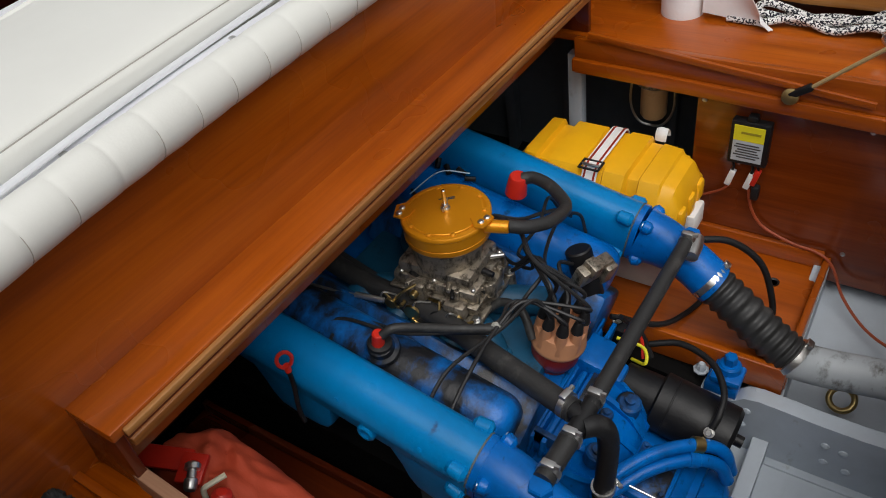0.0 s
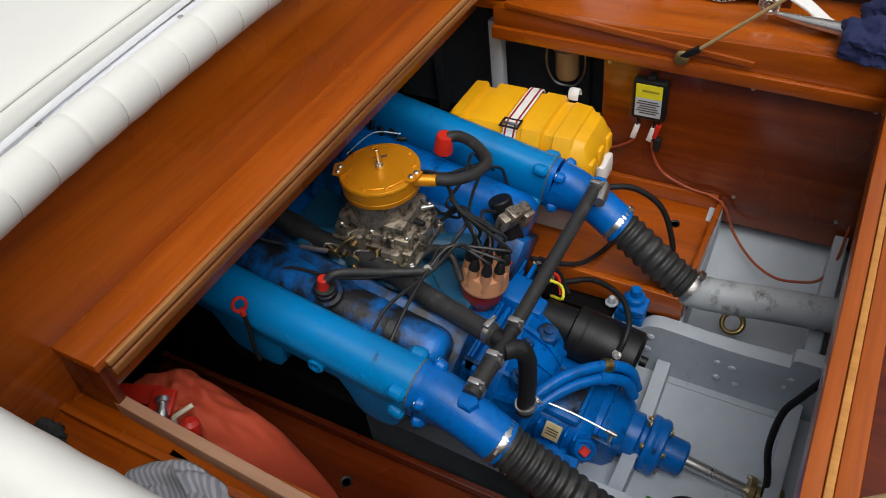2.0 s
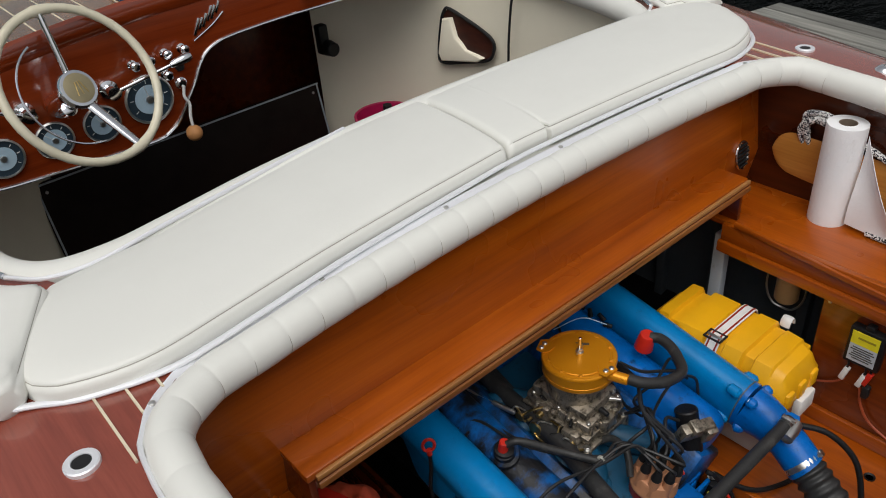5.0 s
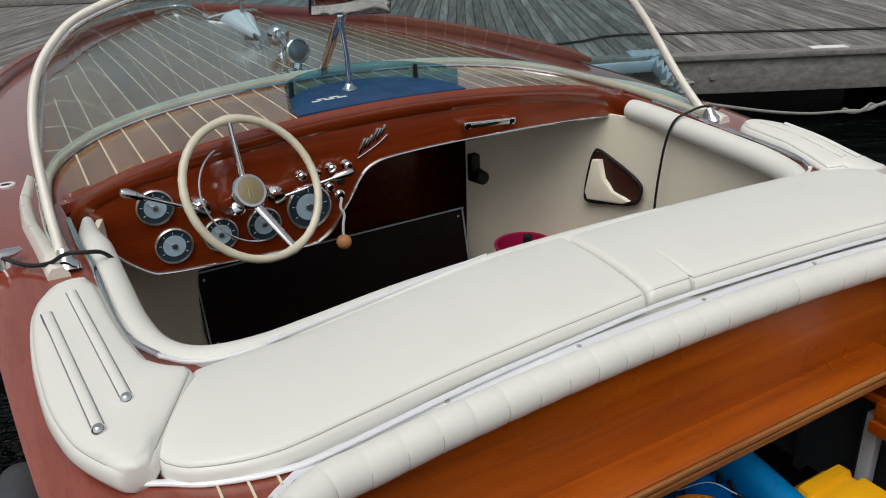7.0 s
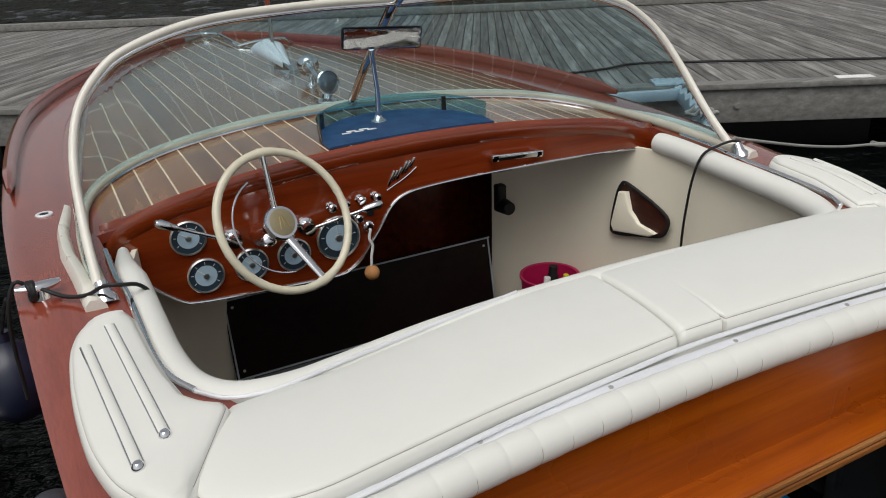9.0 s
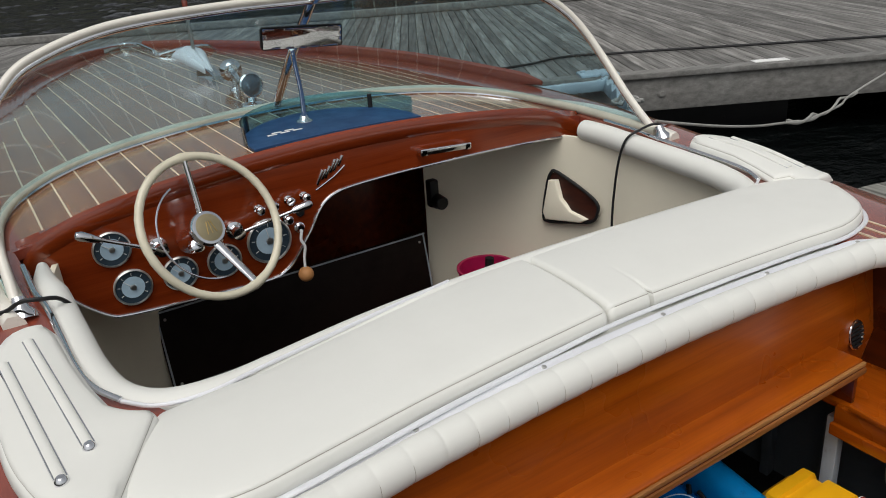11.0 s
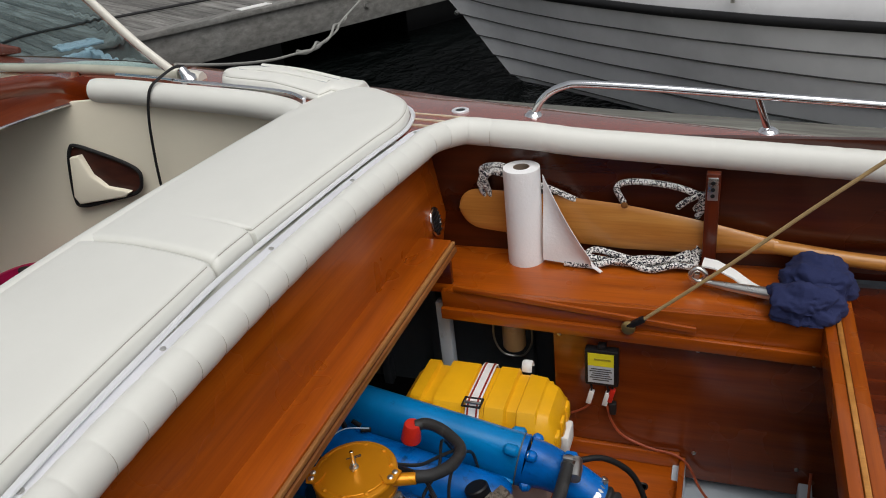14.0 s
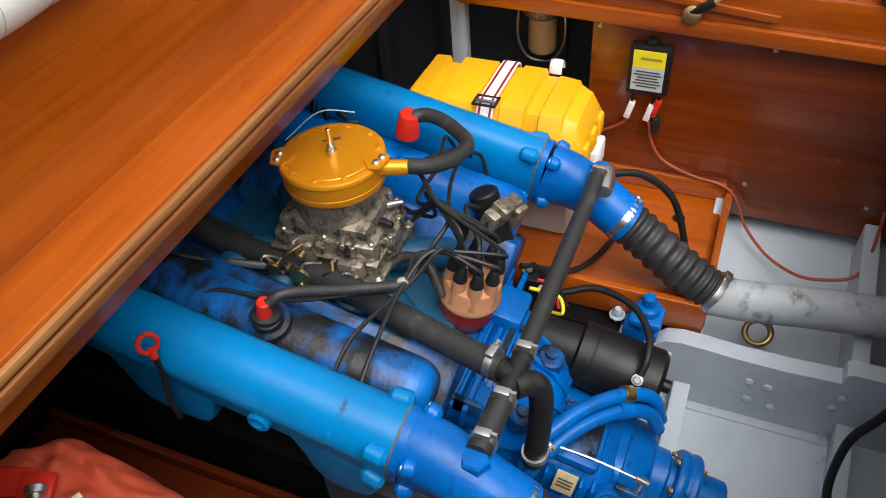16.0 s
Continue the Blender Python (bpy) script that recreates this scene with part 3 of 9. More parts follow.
box(bm, -0.0085, 0.0085, -0.86, 0.012, SH - 0.035, SH + 0.030, 0.0025, m=Matrix.Translation((-0.641, 0, 0)) @ Matrix.Rotation(radians(-2.6), 4, "Z"))
tagged(part("trim_port", bm, wood_raw), "bare pinkish wooden rail along the port shelf", "trim", kind="structure")
bm = B()
box(bm, -0.685, -0.672, -0.86, 0.109, SH + 0.001, SH + 0.012, 0.003)
tagged(part("trim_inner", bm, wood_y), "varnished trim strip on the port shelf", "trim", kind="structure")
# aft beam and the hatch boards behind it
aft_beam = thing("aft_beam", "orange varnished beam across the boat with pale stripe", "beam", (0, -0.87, 0.44), kind="structure")
bm = B()
box(bm, -0.86, 0.86, -0.876, -0.852, 0.425, 0.50, 0.004)
part("beam_board", bm, wood_x, aft_beam)
bm = B()
box(bm, -0.86, 0.86, -0.887, -0.8765, 0.42, 0.502, 0.002)
part("pale_stripe", bm, wood_pale, aft_beam, "pale inlaid wooden stripe")
bm = B()
box(bm, -0.86, 0.86, -0.915, -0.8875, 0.42, 0.50, 0.004)
part("outer_board", bm, wood_x, aft_beam)
bm = B()
box(bm, -0.86, 0.86, -1.95, -0.916, 0.40, 0.47, 0.004)
tagged(part("aft_floor", bm, wood_red), "dark red varnished boards behind the aft beam", "floor", kind="structure")
bm = B()
box(bm, -0.88, 0.88, -2.0, -1.955, -0.1, 0.78)
tagged(part("wall_aft", bm, wood_red), "varnished mahogany aft bulkhead", "bulkhead", kind="structure")
# bulkhead that closes the engine space below the seat, black to stand for shade
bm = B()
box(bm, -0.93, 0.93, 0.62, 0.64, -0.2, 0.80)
tagged(part("wall_engine_space", bm, black_paint), "bulkhead at the front of the engine space, black for shade", "bulkhead", kind="structure")
bm = B()
box(bm, -0.86, 0.86, 0.118, 0.466, 0.835, 0.8515)
tagged(part("seat_deck", bm, vinyl), "cream covered board under the sun pad", "board", kind="structure")

# trays beside the engine
tray = thing("battery_tray", "varnished mahogany tray boards beside the engine", "tray", (0.43, -0.3, 0.02))
bm = B()
box(bm, 0.262, 0.611, -0.572, 0.50, 0.022, 0.040, 0.002)
part("tray_floor", bm, wood_y, tray)
bm = B()
box(bm, 0.246, 0.2615, -0.585, 0.50, 0.0, 0.072, 0.003)
part("lip", bm, wood_y, tray)
bm = B()
box(bm, 0.262, 0.611, -0.587, -0.5725, 0.0, 0.068, 0.003)
part("lip", bm, wood_x, tray)
bm = B()
box(bm, 0.596, 0.6115, -0.572, 0.0, 0.0405, 0.082, 0.003)
part("lip", bm, wood_y, tray)
bm = B()
lathe(bm, [(0.0, 0), (0.0085, 0), (0.011, 0.002), (0.013, 0.0025), (0.013, 0)], (0.514, -0.493, 0.0405), (0, 0, 1), 16)
part("drain_hole", bm, black, tray, "dark round drain hole")
tray2 = thing("floor_board", "dark red wooden tray board beside the engine", "board", (-0.45, -0.2, -0.05))
bm = B()
box(bm, -0.612, -0.315, -0.86, 0.50, -0.048, -0.030, 0.002)
part("tray_floor", bm, wood_red, tray2)
bm = B()
box(bm, -0.3145, -0.300, -0.86, 0.50, -0.06, -0.008, 0.003)
part("lip", bm, wood_red, tray2)
bm = B()
lathe(bm, [(0.0, 0), (0.0085, 0), (0.011, 0.002), (0.013, 0.0025), (0.013, 0)], (-0.399, -0.09, -0.0295), (0, 0, 1), 16)
part("drain_hole", bm, black, tray2, "dark round drain hole")

# stringers and frames of the bilge
for side, nm in ((1, "stringer_starboard"), (-1, "stringer_port")):
    st = thing(nm, "grey painted engine bearer with bolts", "engine bearer", (side * 0.235, -0.5, -0.2), kind="structure")
    prof = [(-1.30, -0.215), (-1.30, 0.034), (-0.838, 0.036), (-0.830, 0.030), (-0.827, 0.008), (-0.74, 0.003), (-0.66, 0.004), (-0.60, 0.008), (-0.555, 0.010), (-0.525, 0.004), (-0.51, -0.012), (-0.48, -0.014)]
    bm = B()
    prism(bm, [(0.205 if side > 0 else -0.243, y, z) for y, z in prof + [(-0.44, -0.010), (-0.44, -0.215)]], (0.038, 0, 0), 0.004)
    part("bearer", bm, grey, st)
    # forward end under the engine, shade painted in with the oil
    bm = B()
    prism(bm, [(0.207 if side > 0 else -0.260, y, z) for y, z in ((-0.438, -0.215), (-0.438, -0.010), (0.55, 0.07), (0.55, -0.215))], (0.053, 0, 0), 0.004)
    part("forward_bearer", bm, oily_shade, st, "oily forward end, blackened for shade")
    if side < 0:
        # dim grey stretch of the port bearer, shade in its colour
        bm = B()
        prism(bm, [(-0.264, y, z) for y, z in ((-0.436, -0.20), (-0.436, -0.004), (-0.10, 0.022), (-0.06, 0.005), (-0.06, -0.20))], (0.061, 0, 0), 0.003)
        part("doubler", bm, grey_shaded, st, "grey painted doubling piece, darkened for shade")
    for y, z in ((-0.685, -0.048), (-0.718, -0.052), (-0.69, -0.098), (-0.732, -0.104), (-0.838, -0.032), (-0.828, -0.062), (-0.535, -0.03), (-0.53, -0.075)):
        bm = B()
        lathe(bm, [(0.009, 0), (0.008, 0.003), (0.004, 0.0055), (0, 0.006)], (side * 0.205, y, z), (-side, 0, 0), 10)
        part("bolt", bm, grey, st)
for y0, th in ((-0.588, 0.032), (-0.876, 0.03)):
    for sd in (1, -1):
        bm = B()
        prism(bm, [(sd * 0.244, y0, -0.21), (sd * 0.244, y0, -0.022), (sd * 0.42, y0, 0.012), (sd * 0.60, y0, 0.050), (sd * 0.615, y0, -0.12)], (0, th, 0), 0.003)
        tagged(part("bilge_frame", bm, grey), "grey painted bilge frame timber", "frame", group="bilge frames", kind="structure")
    bm = B()
    prism(bm, [(-0.204, y0, -0.24), (-0.204, y0, -0.10), (-0.10, y0, -0.128), (0.0, y0, -0.150), (0.10, y0, -0.128), (0.204, y0, -0.10), (0.204, y0, -0.24)], (0, th, 0), 0.003)
    tagged(part("bilge_frame", bm, grey), "grey painted bilge frame timber", "frame", group="bilge frames", kind="structure")
# cleats along the inside of the bearers
for sd in (1, -1):
    bm = B()
    box(bm, sd * 0.205 - (0.018 if sd > 0 else 0), sd * 0.205 + (0 if sd > 0 else 0.018), -0.846, -0.588, -0.175, -0.150, 0.003)
    tagged(part("bilge_cleat", bm, grey), "grey painted cleat strip along the engine bearer", "batten", group="bilge cleats", kind="structure")
bm = B()
box(bm, 0.640, 0.668, 0.02, 0.055, -0.1, 0.44, 0.003)
tagged(part("rib", bm, grey), "grey painted hull rib beside the battery", "rib", group="bilge frames", kind="structure")
# ribs and planking behind the panel, deep shade painted into the grey
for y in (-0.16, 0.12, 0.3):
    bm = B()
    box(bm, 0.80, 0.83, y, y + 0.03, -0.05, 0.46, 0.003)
    tagged(part("rib", bm, grey_shaded), "grey painted hull rib, darkened for shade", "rib", group="bilge frames", kind="structure")
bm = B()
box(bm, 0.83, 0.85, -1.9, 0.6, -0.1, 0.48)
tagged(part("hull_lining", bm, grey_shaded), "grey painted inner planking, darkened for shade", "planking", kind="structure")
# port planking, blackened for the shade under the shelf
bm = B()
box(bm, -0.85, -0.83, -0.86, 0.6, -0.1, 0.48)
tagged(part("hull_lining", bm, oily_shade), "oily inner planking, blackened for shade", "planking", kind="structure")

# ---- sun pad cushions ----
stitch_cream = paint("shaded cream stitching", (0.40, 0.385, 0.34), 0.7)


def puffed(a0, a1, z0, z1, r=0.020, swell=0.004, crown_=0.010):
    """Section of a stuffed cushion from a0 to a1: (along, height), with a stitched welt on both upper edges."""
    w = a1 - a0
    r = min(r, w * 0.45)
    left = [(a0 + 0.010, z0), (a0 + 0.002, z0 + 0.004), (a0 - swell, z0 + (z1 - z0) * 0.40), (a0 - swell * 0.6, z1 - 0.016), (a0 + 0.0005, z1 - 0.0085), (a0 + 0.0035, z1 - 0.0075), (a0 + 0.0032, z1 - 0.0045), (a0 + 0.010, z1 - 0.0005)]
    mid = [(a0 + w * f, z1 + crown_ * (1 - (2 * f - 1) ** 2)) for f in (0.12, 0.3, 0.5, 0.7, 0.88)] if w > 0.06 else [(a0 + w * 0.5, z1 + 0.002)] * 5
    right = [(a1 - (a - a0), z) for a, z in left[::-1]]
    return left + mid + right


def ends(u0, u1, r, n):
    """Stations between two ends, close together near them, with the sink of a rounded end."""
    st = [(u0 + r * (1 - math.cos(radians(a))), r * (1 - math.sin(radians(a)))) for a in (0, 25, 50, 75)]
    st += [(u0 + r + (u1 - u0 - 2 * r) * i / n, 0.0) for i in range(n + 1)]
    return st + [(u1 - (u - u0), s) for u, s in st[3::-1]]


def sun_cushion(x0, x1, slant0, slant1, rear, front, zb, zt, label, n=46, notch=None):
    bm = B()
    rings = []
    st = ends(0.0, 1.0, 0.016 / (x1 - x0), n)
    if notch is not None:
        u = (notch - x0) / (x1 - x0)
        st = sorted([q for q in st if abs(q[0] - u) > 0.008] + [(u + d, 0.0) for d in (-0.010, -0.005, -0.002, 0.002, 0.005, 0.010)])
    for u, sink in st:
        xm = x0 + (x1 - x0) * u
        k = sink * (x1 - x0)
        a0, a1 = table(xm, rear) + k * 0.6, table(xm, front) - k * 0.6
        dip = 0.0
        if notch is not None and abs(xm - notch) < 0.003:
            dip = 0.018
        if notch is not None and xm < notch:
            dip += 0.004
        rip = 0.0012 * noise.noise((xm * 6, 1.7, zt))
        sec = puffed(a0 + rip + dip, a1, zb, zt - k * 0.9, crown_=0.010 + 3 * rip)
        rings.append([(xm + (1 - u) * slant0 * (y - 0.18) + u * slant1 * (y - 0.18), y, z + 0.004 * (y - 0.18)) for y, z in sec])
    loft(bm, rings)
    ob = solo("sun_cushion", bm, vinyl, label, "cushion", "sun pad cushions", sharp=70)
    # stitched lines along the upper edges
    for q in (5, len(rings[0]) - 6):
        bm = B()
        tube(bm, [Vector(r[q]) + Vector((0, 0, 0.0004)) for r in rings[4:-4]], 0.0011, 5, 1, smooth=False)
        part("stitching", bm, stitch_cream, ob, "stitched edge seam")
    return ob


REAR = [(-0.955, 0.215), (-0.93, 0.178), (-0.895, 0.150), (-0.863, 0.134), (-0.79, 0.112), (-0.72, 0.107), (-0.6, 0.124), (-0.4, 0.150), (-0.1, 0.172), (0.01, 0.178), (0.13, 0.176), (0.4, 0.161), (0.6, 0.145), (0.72, 0.133), (0.79, 0.137), (0.86, 0.158), (0.91, 0.190), (0.95, 0.240), (0.975, 0.285), (0.99, 0.33)]
FRONT = [(-0.95, 0.40), (-0.83, 0.412), (-0.74, 0.414), (-0.617, 0.436), (-0.37, 0.476), (-0.17, 0.503), (0.07, 0.505), (0.35, 0.505), (0.68, 0.485), (0.87, 0.464), (0.95, 0.43), (0.985, 0.385), (0.99, 0.375)]
REAR, FRONT = eased(REAR, 5), eased(FRONT, 5)
sun_cushion(-0.957, 0.0055, 0.56, 0.10, REAR, FRONT, 0.852, 0.905, "cream vinyl sun pad cushion over the engine bulkhead")
sun_cushion(0.0125, 0.988, 0.10, 0.0, REAR, FRONT, 0.852, 0.904, "cream vinyl sun pad cushion with a notched seam", notch=0.127)
# bright strip along the cushions' lower rear edge
CS = [(-1.00, 0.214), (-0.965, 0.186), (-0.932, 0.166), (-0.895, 0.140), (-0.863, 0.125), (-0.791, 0.103), (-0.721, 0.099), (-0.60, 0.114), (-0.40, 0.140), (-0.1, 0.163), (0.0, 0.168), (0.13, 0.166), (0.4, 0.152), (0.60, 0.137), (0.72, 0.124), (0.79, 0.130), (0.86, 0.150), (0.91, 0.182), (0.955, 0.235)]
bm = B()
tube(bm, [(x, y - 0.004, sheer(y) + 0.0055 - 0.06 * max(0, y - 0.1)) for x, y in CS], 0.0062, 10, 6, sq=(1.0, 0.7))
low_strip = solo("trim_cushion", bm, bright_trim, "bright strip screwed along the cushion edge", "trim", kind="structure")
for k in range(1, len(CS) - 1, 2):
    piece("screw", screw_me, low_strip, Matrix.Translation((CS[k][0], CS[k][1], sheer(CS[k][1]) + 0.002 - 0.12 * max(0, CS[k][1] - 0.1))) @ Matrix.Scale(0.6, 4))

# ---- front cockpit ----
DY = 1.30
top_line = [(-0.945, 0.905), (-0.925, 0.935), (-0.89, 0.962), (-0.76, 1.004), (-0.52, 1.040), (-0.26, 1.060), (0.02, 1.067), (0.33, 1.054), (0.68, 1.015), (0.83, 0.982), (0.93, 0.935), (0.965, 0.905)]
low_line = [(0.968, 0.862), (0.90, 0.888), (0.81, 0.899), (0.56, 0.911), (0.33, 0.914), (0.15, 0.915), (0.0, 0.910), (-0.06, 0.901), (-0.10, 0.882), (-0.13, 0.850), (-0.155, 0.810), (-0.19, 0.765), (-0.225, 0.722), (-0.26, 0.695), (-0.31, 0.682), (-0.48, 0.688), (-0.65, 0.697), (-0.74, 0.705), (-0.775, 0.717), (-0.83, 0.763), (-0.88, 0.822)]
dash = thing("dashboard", "glossy red mahogany dashboard with gauges and chrome knobs", "dashboard", (0, DY, 0.68))
bm = B()
prism(bm, [(x, DY, z) for x, z in top_line + low_line], (0, 0.022, 0))
part("panel", bm, wood_red_x, dash)
bm = B()
rings = []
for p in smooth_path([(x, 0, z) for x, z in top_line], 6):
    x, z = p.x, p.z
    dz = max(deck_z(x, DY + 0.045), z - 0.01)
    rings.append([(x, DY + 0.004, z - 0.045), (x, DY - 0.001, z - 0.040), (x, DY - 0.004, z - 0.020), (x, DY - 0.005, z - 0.002), (x, DY - 0.001, z + 0.010), (x, DY + 0.010, z + 0.017), (x, DY + 0.030, dz + 0.012), (x, DY + 0.046, dz + 0.004), (x, DY + 0.048, dz - 0.02), (x, DY + 0.02, z - 0.035)])
loft(bm, rings)
part("top_roll", bm, wood_red_x, dash, "dark red rounded dashboard edge")
bm = B()
tube(bm, [(x, DY - 0.003, z) for x, z in low_line], 0.0045, 8, 4)
part("trim", bm, chrome, dash)

def gauge(x, z, r):
    bm = B()
    lathe(bm, [(r, 0.0), (r * 1.02, 0.006), (r * 0.98, 0.009), (r * 0.94, 0.010), (r * 0.91, 0.006), (r * 0.91, 0.002)], (x, DY, z), (0, -1, 0), 32)
    g = part("gauge", bm, steel, dash, "round gauge with blue-grey dial in a chrome rim")
    bm = B()
    lathe(bm, [(r * 0.91, 0.0), (r * 0.91, 0.004), (0, 0.004)], (x, DY, z), (0, -1, 0), 32)
    part("dial_ring", bm, dial_dark, g)
    bm = B()
    lathe(bm, [(r * 0.60, 0.0045), (r * 0.60, 0.0055), (0, 0.0055)], (x, DY, z), (0, -1, 0), 32)
    part("dial", bm, dial, g)
    bm = B()
    lathe(bm, [(r * 0.17, 0.0056), (r * 0.15, 0.011), (0, 0.012)], (x, DY, z), (0, -1, 0), 16)
    part("dial_hub", bm, steel, g)
    for k in range(7):
        a = radians(-35 + 41 * k)
        bm = B()
        box(bm, r * 0.66, r * 0.80, -0.0012, 0.0012, -0.0006, 0.0006, m=Matrix.Translation((x, DY - 0.0052, z)) @ Matrix.Rotation(-a, 4, "Y"))
        part("tick", bm, white_cloth, g)
    a = radians(140 + 60 * noise.noise((x * 9, z * 7, 0)))
    bm = B()
    box(bm, 0, r * 0.62, -0.0012, 0.0012, -0.0006, 0.0006, m=Matrix.Translation((x, DY - 0.0075, z)) @ Matrix.Rotation(-a, 4, "Y"))
    part("needle", bm, white_cloth, g)


for x, z, r in ((-0.73, 0.901, 0.050), (-0.700, 0.780, 0.052), (-0.568, 0.782, 0.050), (-0.439, 0.783, 0.051), (-0.296, 0.806, 0.069)):
    gauge(x, z, r)
for x, z in ((-0.314, 0.912), (-0.270, 0.914), (-0.219, 0.917), (-0.168, 0.917), (-0.233, 0.861)):
    bm = B()
    lathe(bm, [(0.013, 0), (0.013, 0.004), (0.006, 0.006), (0.006, 0.018), (0.013, 0.022), (0.0135, 0.032), (0.009, 0.038), (0, 0.039)], (x, DY, z), (0, -1, 0), 16)
    part("knob", bm, chrome, dash, "small chrome pull knob")
bm = B()
lathe(bm, [(0.014, 0), (0.013, 0.004), (0.009, 0.005), (0.009, 0.002), (0, 0.002)], (-0.185, DY, 0.867), (0, -1, 0), 16)
part("socket", bm, black, dash)
bm = B()
lathe(bm, [(0.018, 0), (0.017, 0.006), (0.012, 0.010), (0.010, 0.018), (0, 0.019)], (-0.196, DY, 0.822), (0, -1, 0), 18)
part("ignition_lock", bm, chrome, dash)
bm = B()
tube(bm, [(-0.196, DY - 0.02, 0.818), (-0.205, DY - 0.026, 0.79), (-0.196, DY - 0.026, 0.765), (-0.203, DY - 0.026, 0.73), (-0.205, DY - 0.026, 0.70)], 0.0045, 8, 6)
key = tagged(part("key_cord", bm, white_cloth), "white key cord with a cork float ball", "key float")
bm = B()
bmesh.ops.create_uvsphere(bm, u_segments=20, v_segments=12, radius=0.024, matrix=Matrix.Translation((-0.206, DY - 0.027, 0.676)))
part("cork_ball", bm, cork, key, "round cork float ball")
# throttle and gear levers
for a, b, nm in (((-0.612, DY - 0.045, 0.878), (-0.785, DY - 0.06, 0.967), "lever"), ((-0.395, DY - 0.045, 0.868), (-0.20, DY - 0.06, 0.903), "lever")):
    bm = B()
    cyl(bm, a, b, 0.006, 0.005, 10)
    lv = part(nm, bm, chrome, dash, "chrome control lever")
    d = (Vector(b) - Vector(a)).normalized()
    bm = B()
    lathe(bm, [(0.0, -0.005), (0.008, 0.0), (0.012, 0.02), (0.014, 0.05), (0.009, 0.062), (0, 0.064)], Vector(b) - d * 0.03, d, 14)
    part("lever_grip", bm, chrome, lv)
    bm = B()
    lathe(bm, [(0.027, 0), (0.025, 0.008), (0.016, 0.012), (0.014, 0.05), (0.018, 0.054), (0, 0.056)], (a[0], DY, a[2]), (0, -1, 0), 20)
    part("lever_base", bm, chrome, lv)
# chrome script badge, as plain strokes
for k in range(6):
    bm = B()
    box(bm, -0.0035, 0.0035, -0.002, 0.002, -0.022 + 0.006 * (k % 2), 0.018 + 0.010 * (k % 3 == 0), 0.001, m=pose(-0.108 + 0.015 * k, DY - 0.002, 0.958 + 0.008 * k) @ Matrix.Rotation(radians(28), 4, "Y"))
    part("badge", bm, chrome, dash)
bm = B()
tube(bm, [(-0.125, DY - 0.003, 0.925), (-0.06, DY - 0.003, 0.955), (-0.02, DY - 0.003, 0.982)], 0.0022, 6, 4)
part("badge", bm, chrome, dash)
# grab handle
bm = B()
box(bm, -0.10, 0.10, -0.012, 0.0, -0.010, 0.012, 0.004, m=pose(0.339, DY - 0.022, 0.962, 0, 4, 0))
for x in (-0.085, 0.085):
    box(bm, x - 0.012, x + 0.012, -0.012, 0.024, -0.012, 0.010, 0.003, m=pose(0.339, DY - 0.022, 0.962, 0, 4, 0))
part("grab_handle", bm, chrome, dash, "chrome grab handle")

# steering wheel
rim_c = Vector((-0.4875, 1.160, 0.945))
ax = Vector((0.306, -1.0, 0.5575)).normalized()
hub = rim_c - ax * 0.034
s1 = ax.cross(Vector((0, 0, 1))).normalized()
s2 = s1.cross(ax)
sw = thing("steering_wheel", "aged ivory steering wheel with chrome spokes", "steering wheel", tuple(hub))
bm = B()
n = 64
R0 = 0.196
rim = []
for k in range(n):
    a = 2 * math.pi * k / n
    rad_ = s1 * math.cos(a) + s2 * math.sin(a)
    rr = 0.0118 + 0.003 * (math.exp(-((((math.degrees(a) - 92 + 180) % 360) - 180) / 7) ** 2) + math.exp(-((((math.degrees(a) - 257 + 180) % 360) - 180) / 7) ** 2)) - 0.0007 * (k % 2)
    rim.append([rim_c + rad_ * (R0 + rr * math.cos(t_)) + ax * rr * math.sin(t_) for t_ in [2 * math.pi * j / 12 for j in range(12)]])
vs = [[bm.verts.new(p) for p in ring] for ring in rim]
for k in range(n):
    a, b = vs[k], vs[(k + 1) % n]
    for j in range(12):
        bm.faces.new((a[j], a[(j + 1) % 12], b[(j + 1) % 12], b[j]))
part("rim", bm, ivory, sw, "ivory plastic rim")
for deg in (92, 257):
    d = s1 * math.cos(radians(deg)) + s2 * math.sin(radians(deg))
    bm = B()
    tube(bm, [hub - ax * 0.012 + d * 0.02, hub + ax * 0.010 + d * 0.10, rim_c + d * 0.187], lambda u: 0.0135 - 0.004 * u, 12, 6, sq=(1.25, 0.8))
    part("spoke", bm, chrome, sw)
bm = B()
pts = [hub + ax * 0.006 + (s1 * math.cos(radians(a)) + s2 * math.sin(radians(a))) * 0.141 for a in range(-84, 78, 9)]
tube(bm, pts, 0.0028, 8, 3)
part("horn_ring", bm, chrome, sw)
bm = B()
lathe(bm, [(0.034, -0.045), (0.046, -0.02), (0.050, -0.004), (0.050, 0.006), (0.046, 0.012), (0.042, 0.013)], hub, ax, 32)
part("hub", bm, chrome, sw)
bm = B()
lathe(bm, [(0.0415, 0.004), (0.0415, 0.012), (0.03, 0.016), (0, 0.018)], hub, ax, 32)
bd = part("hub_badge", bm, paint("aged gold badge", (0.30, 0.255, 0.15), 0.35, 0.3), sw)
for k in range(3):
    bm = B()
    tube(bm, [hub + ax * 0.0175 + s1 * (-0.014 + 0.014 * k) - s2 * 0.018, hub + ax * 0.019 + s1 * (-0.006 + 0.006 * k) + s2 * 0.016], 0.0013, 6, 3)
    part("badge_line", bm, brass, bd)
bm = B()
cyl(bm, hub - ax * 0.04, hub - ax * 0.13, 0.03, 0.036, 20, 0.003)
part("column", bm, wood_red_x, sw)
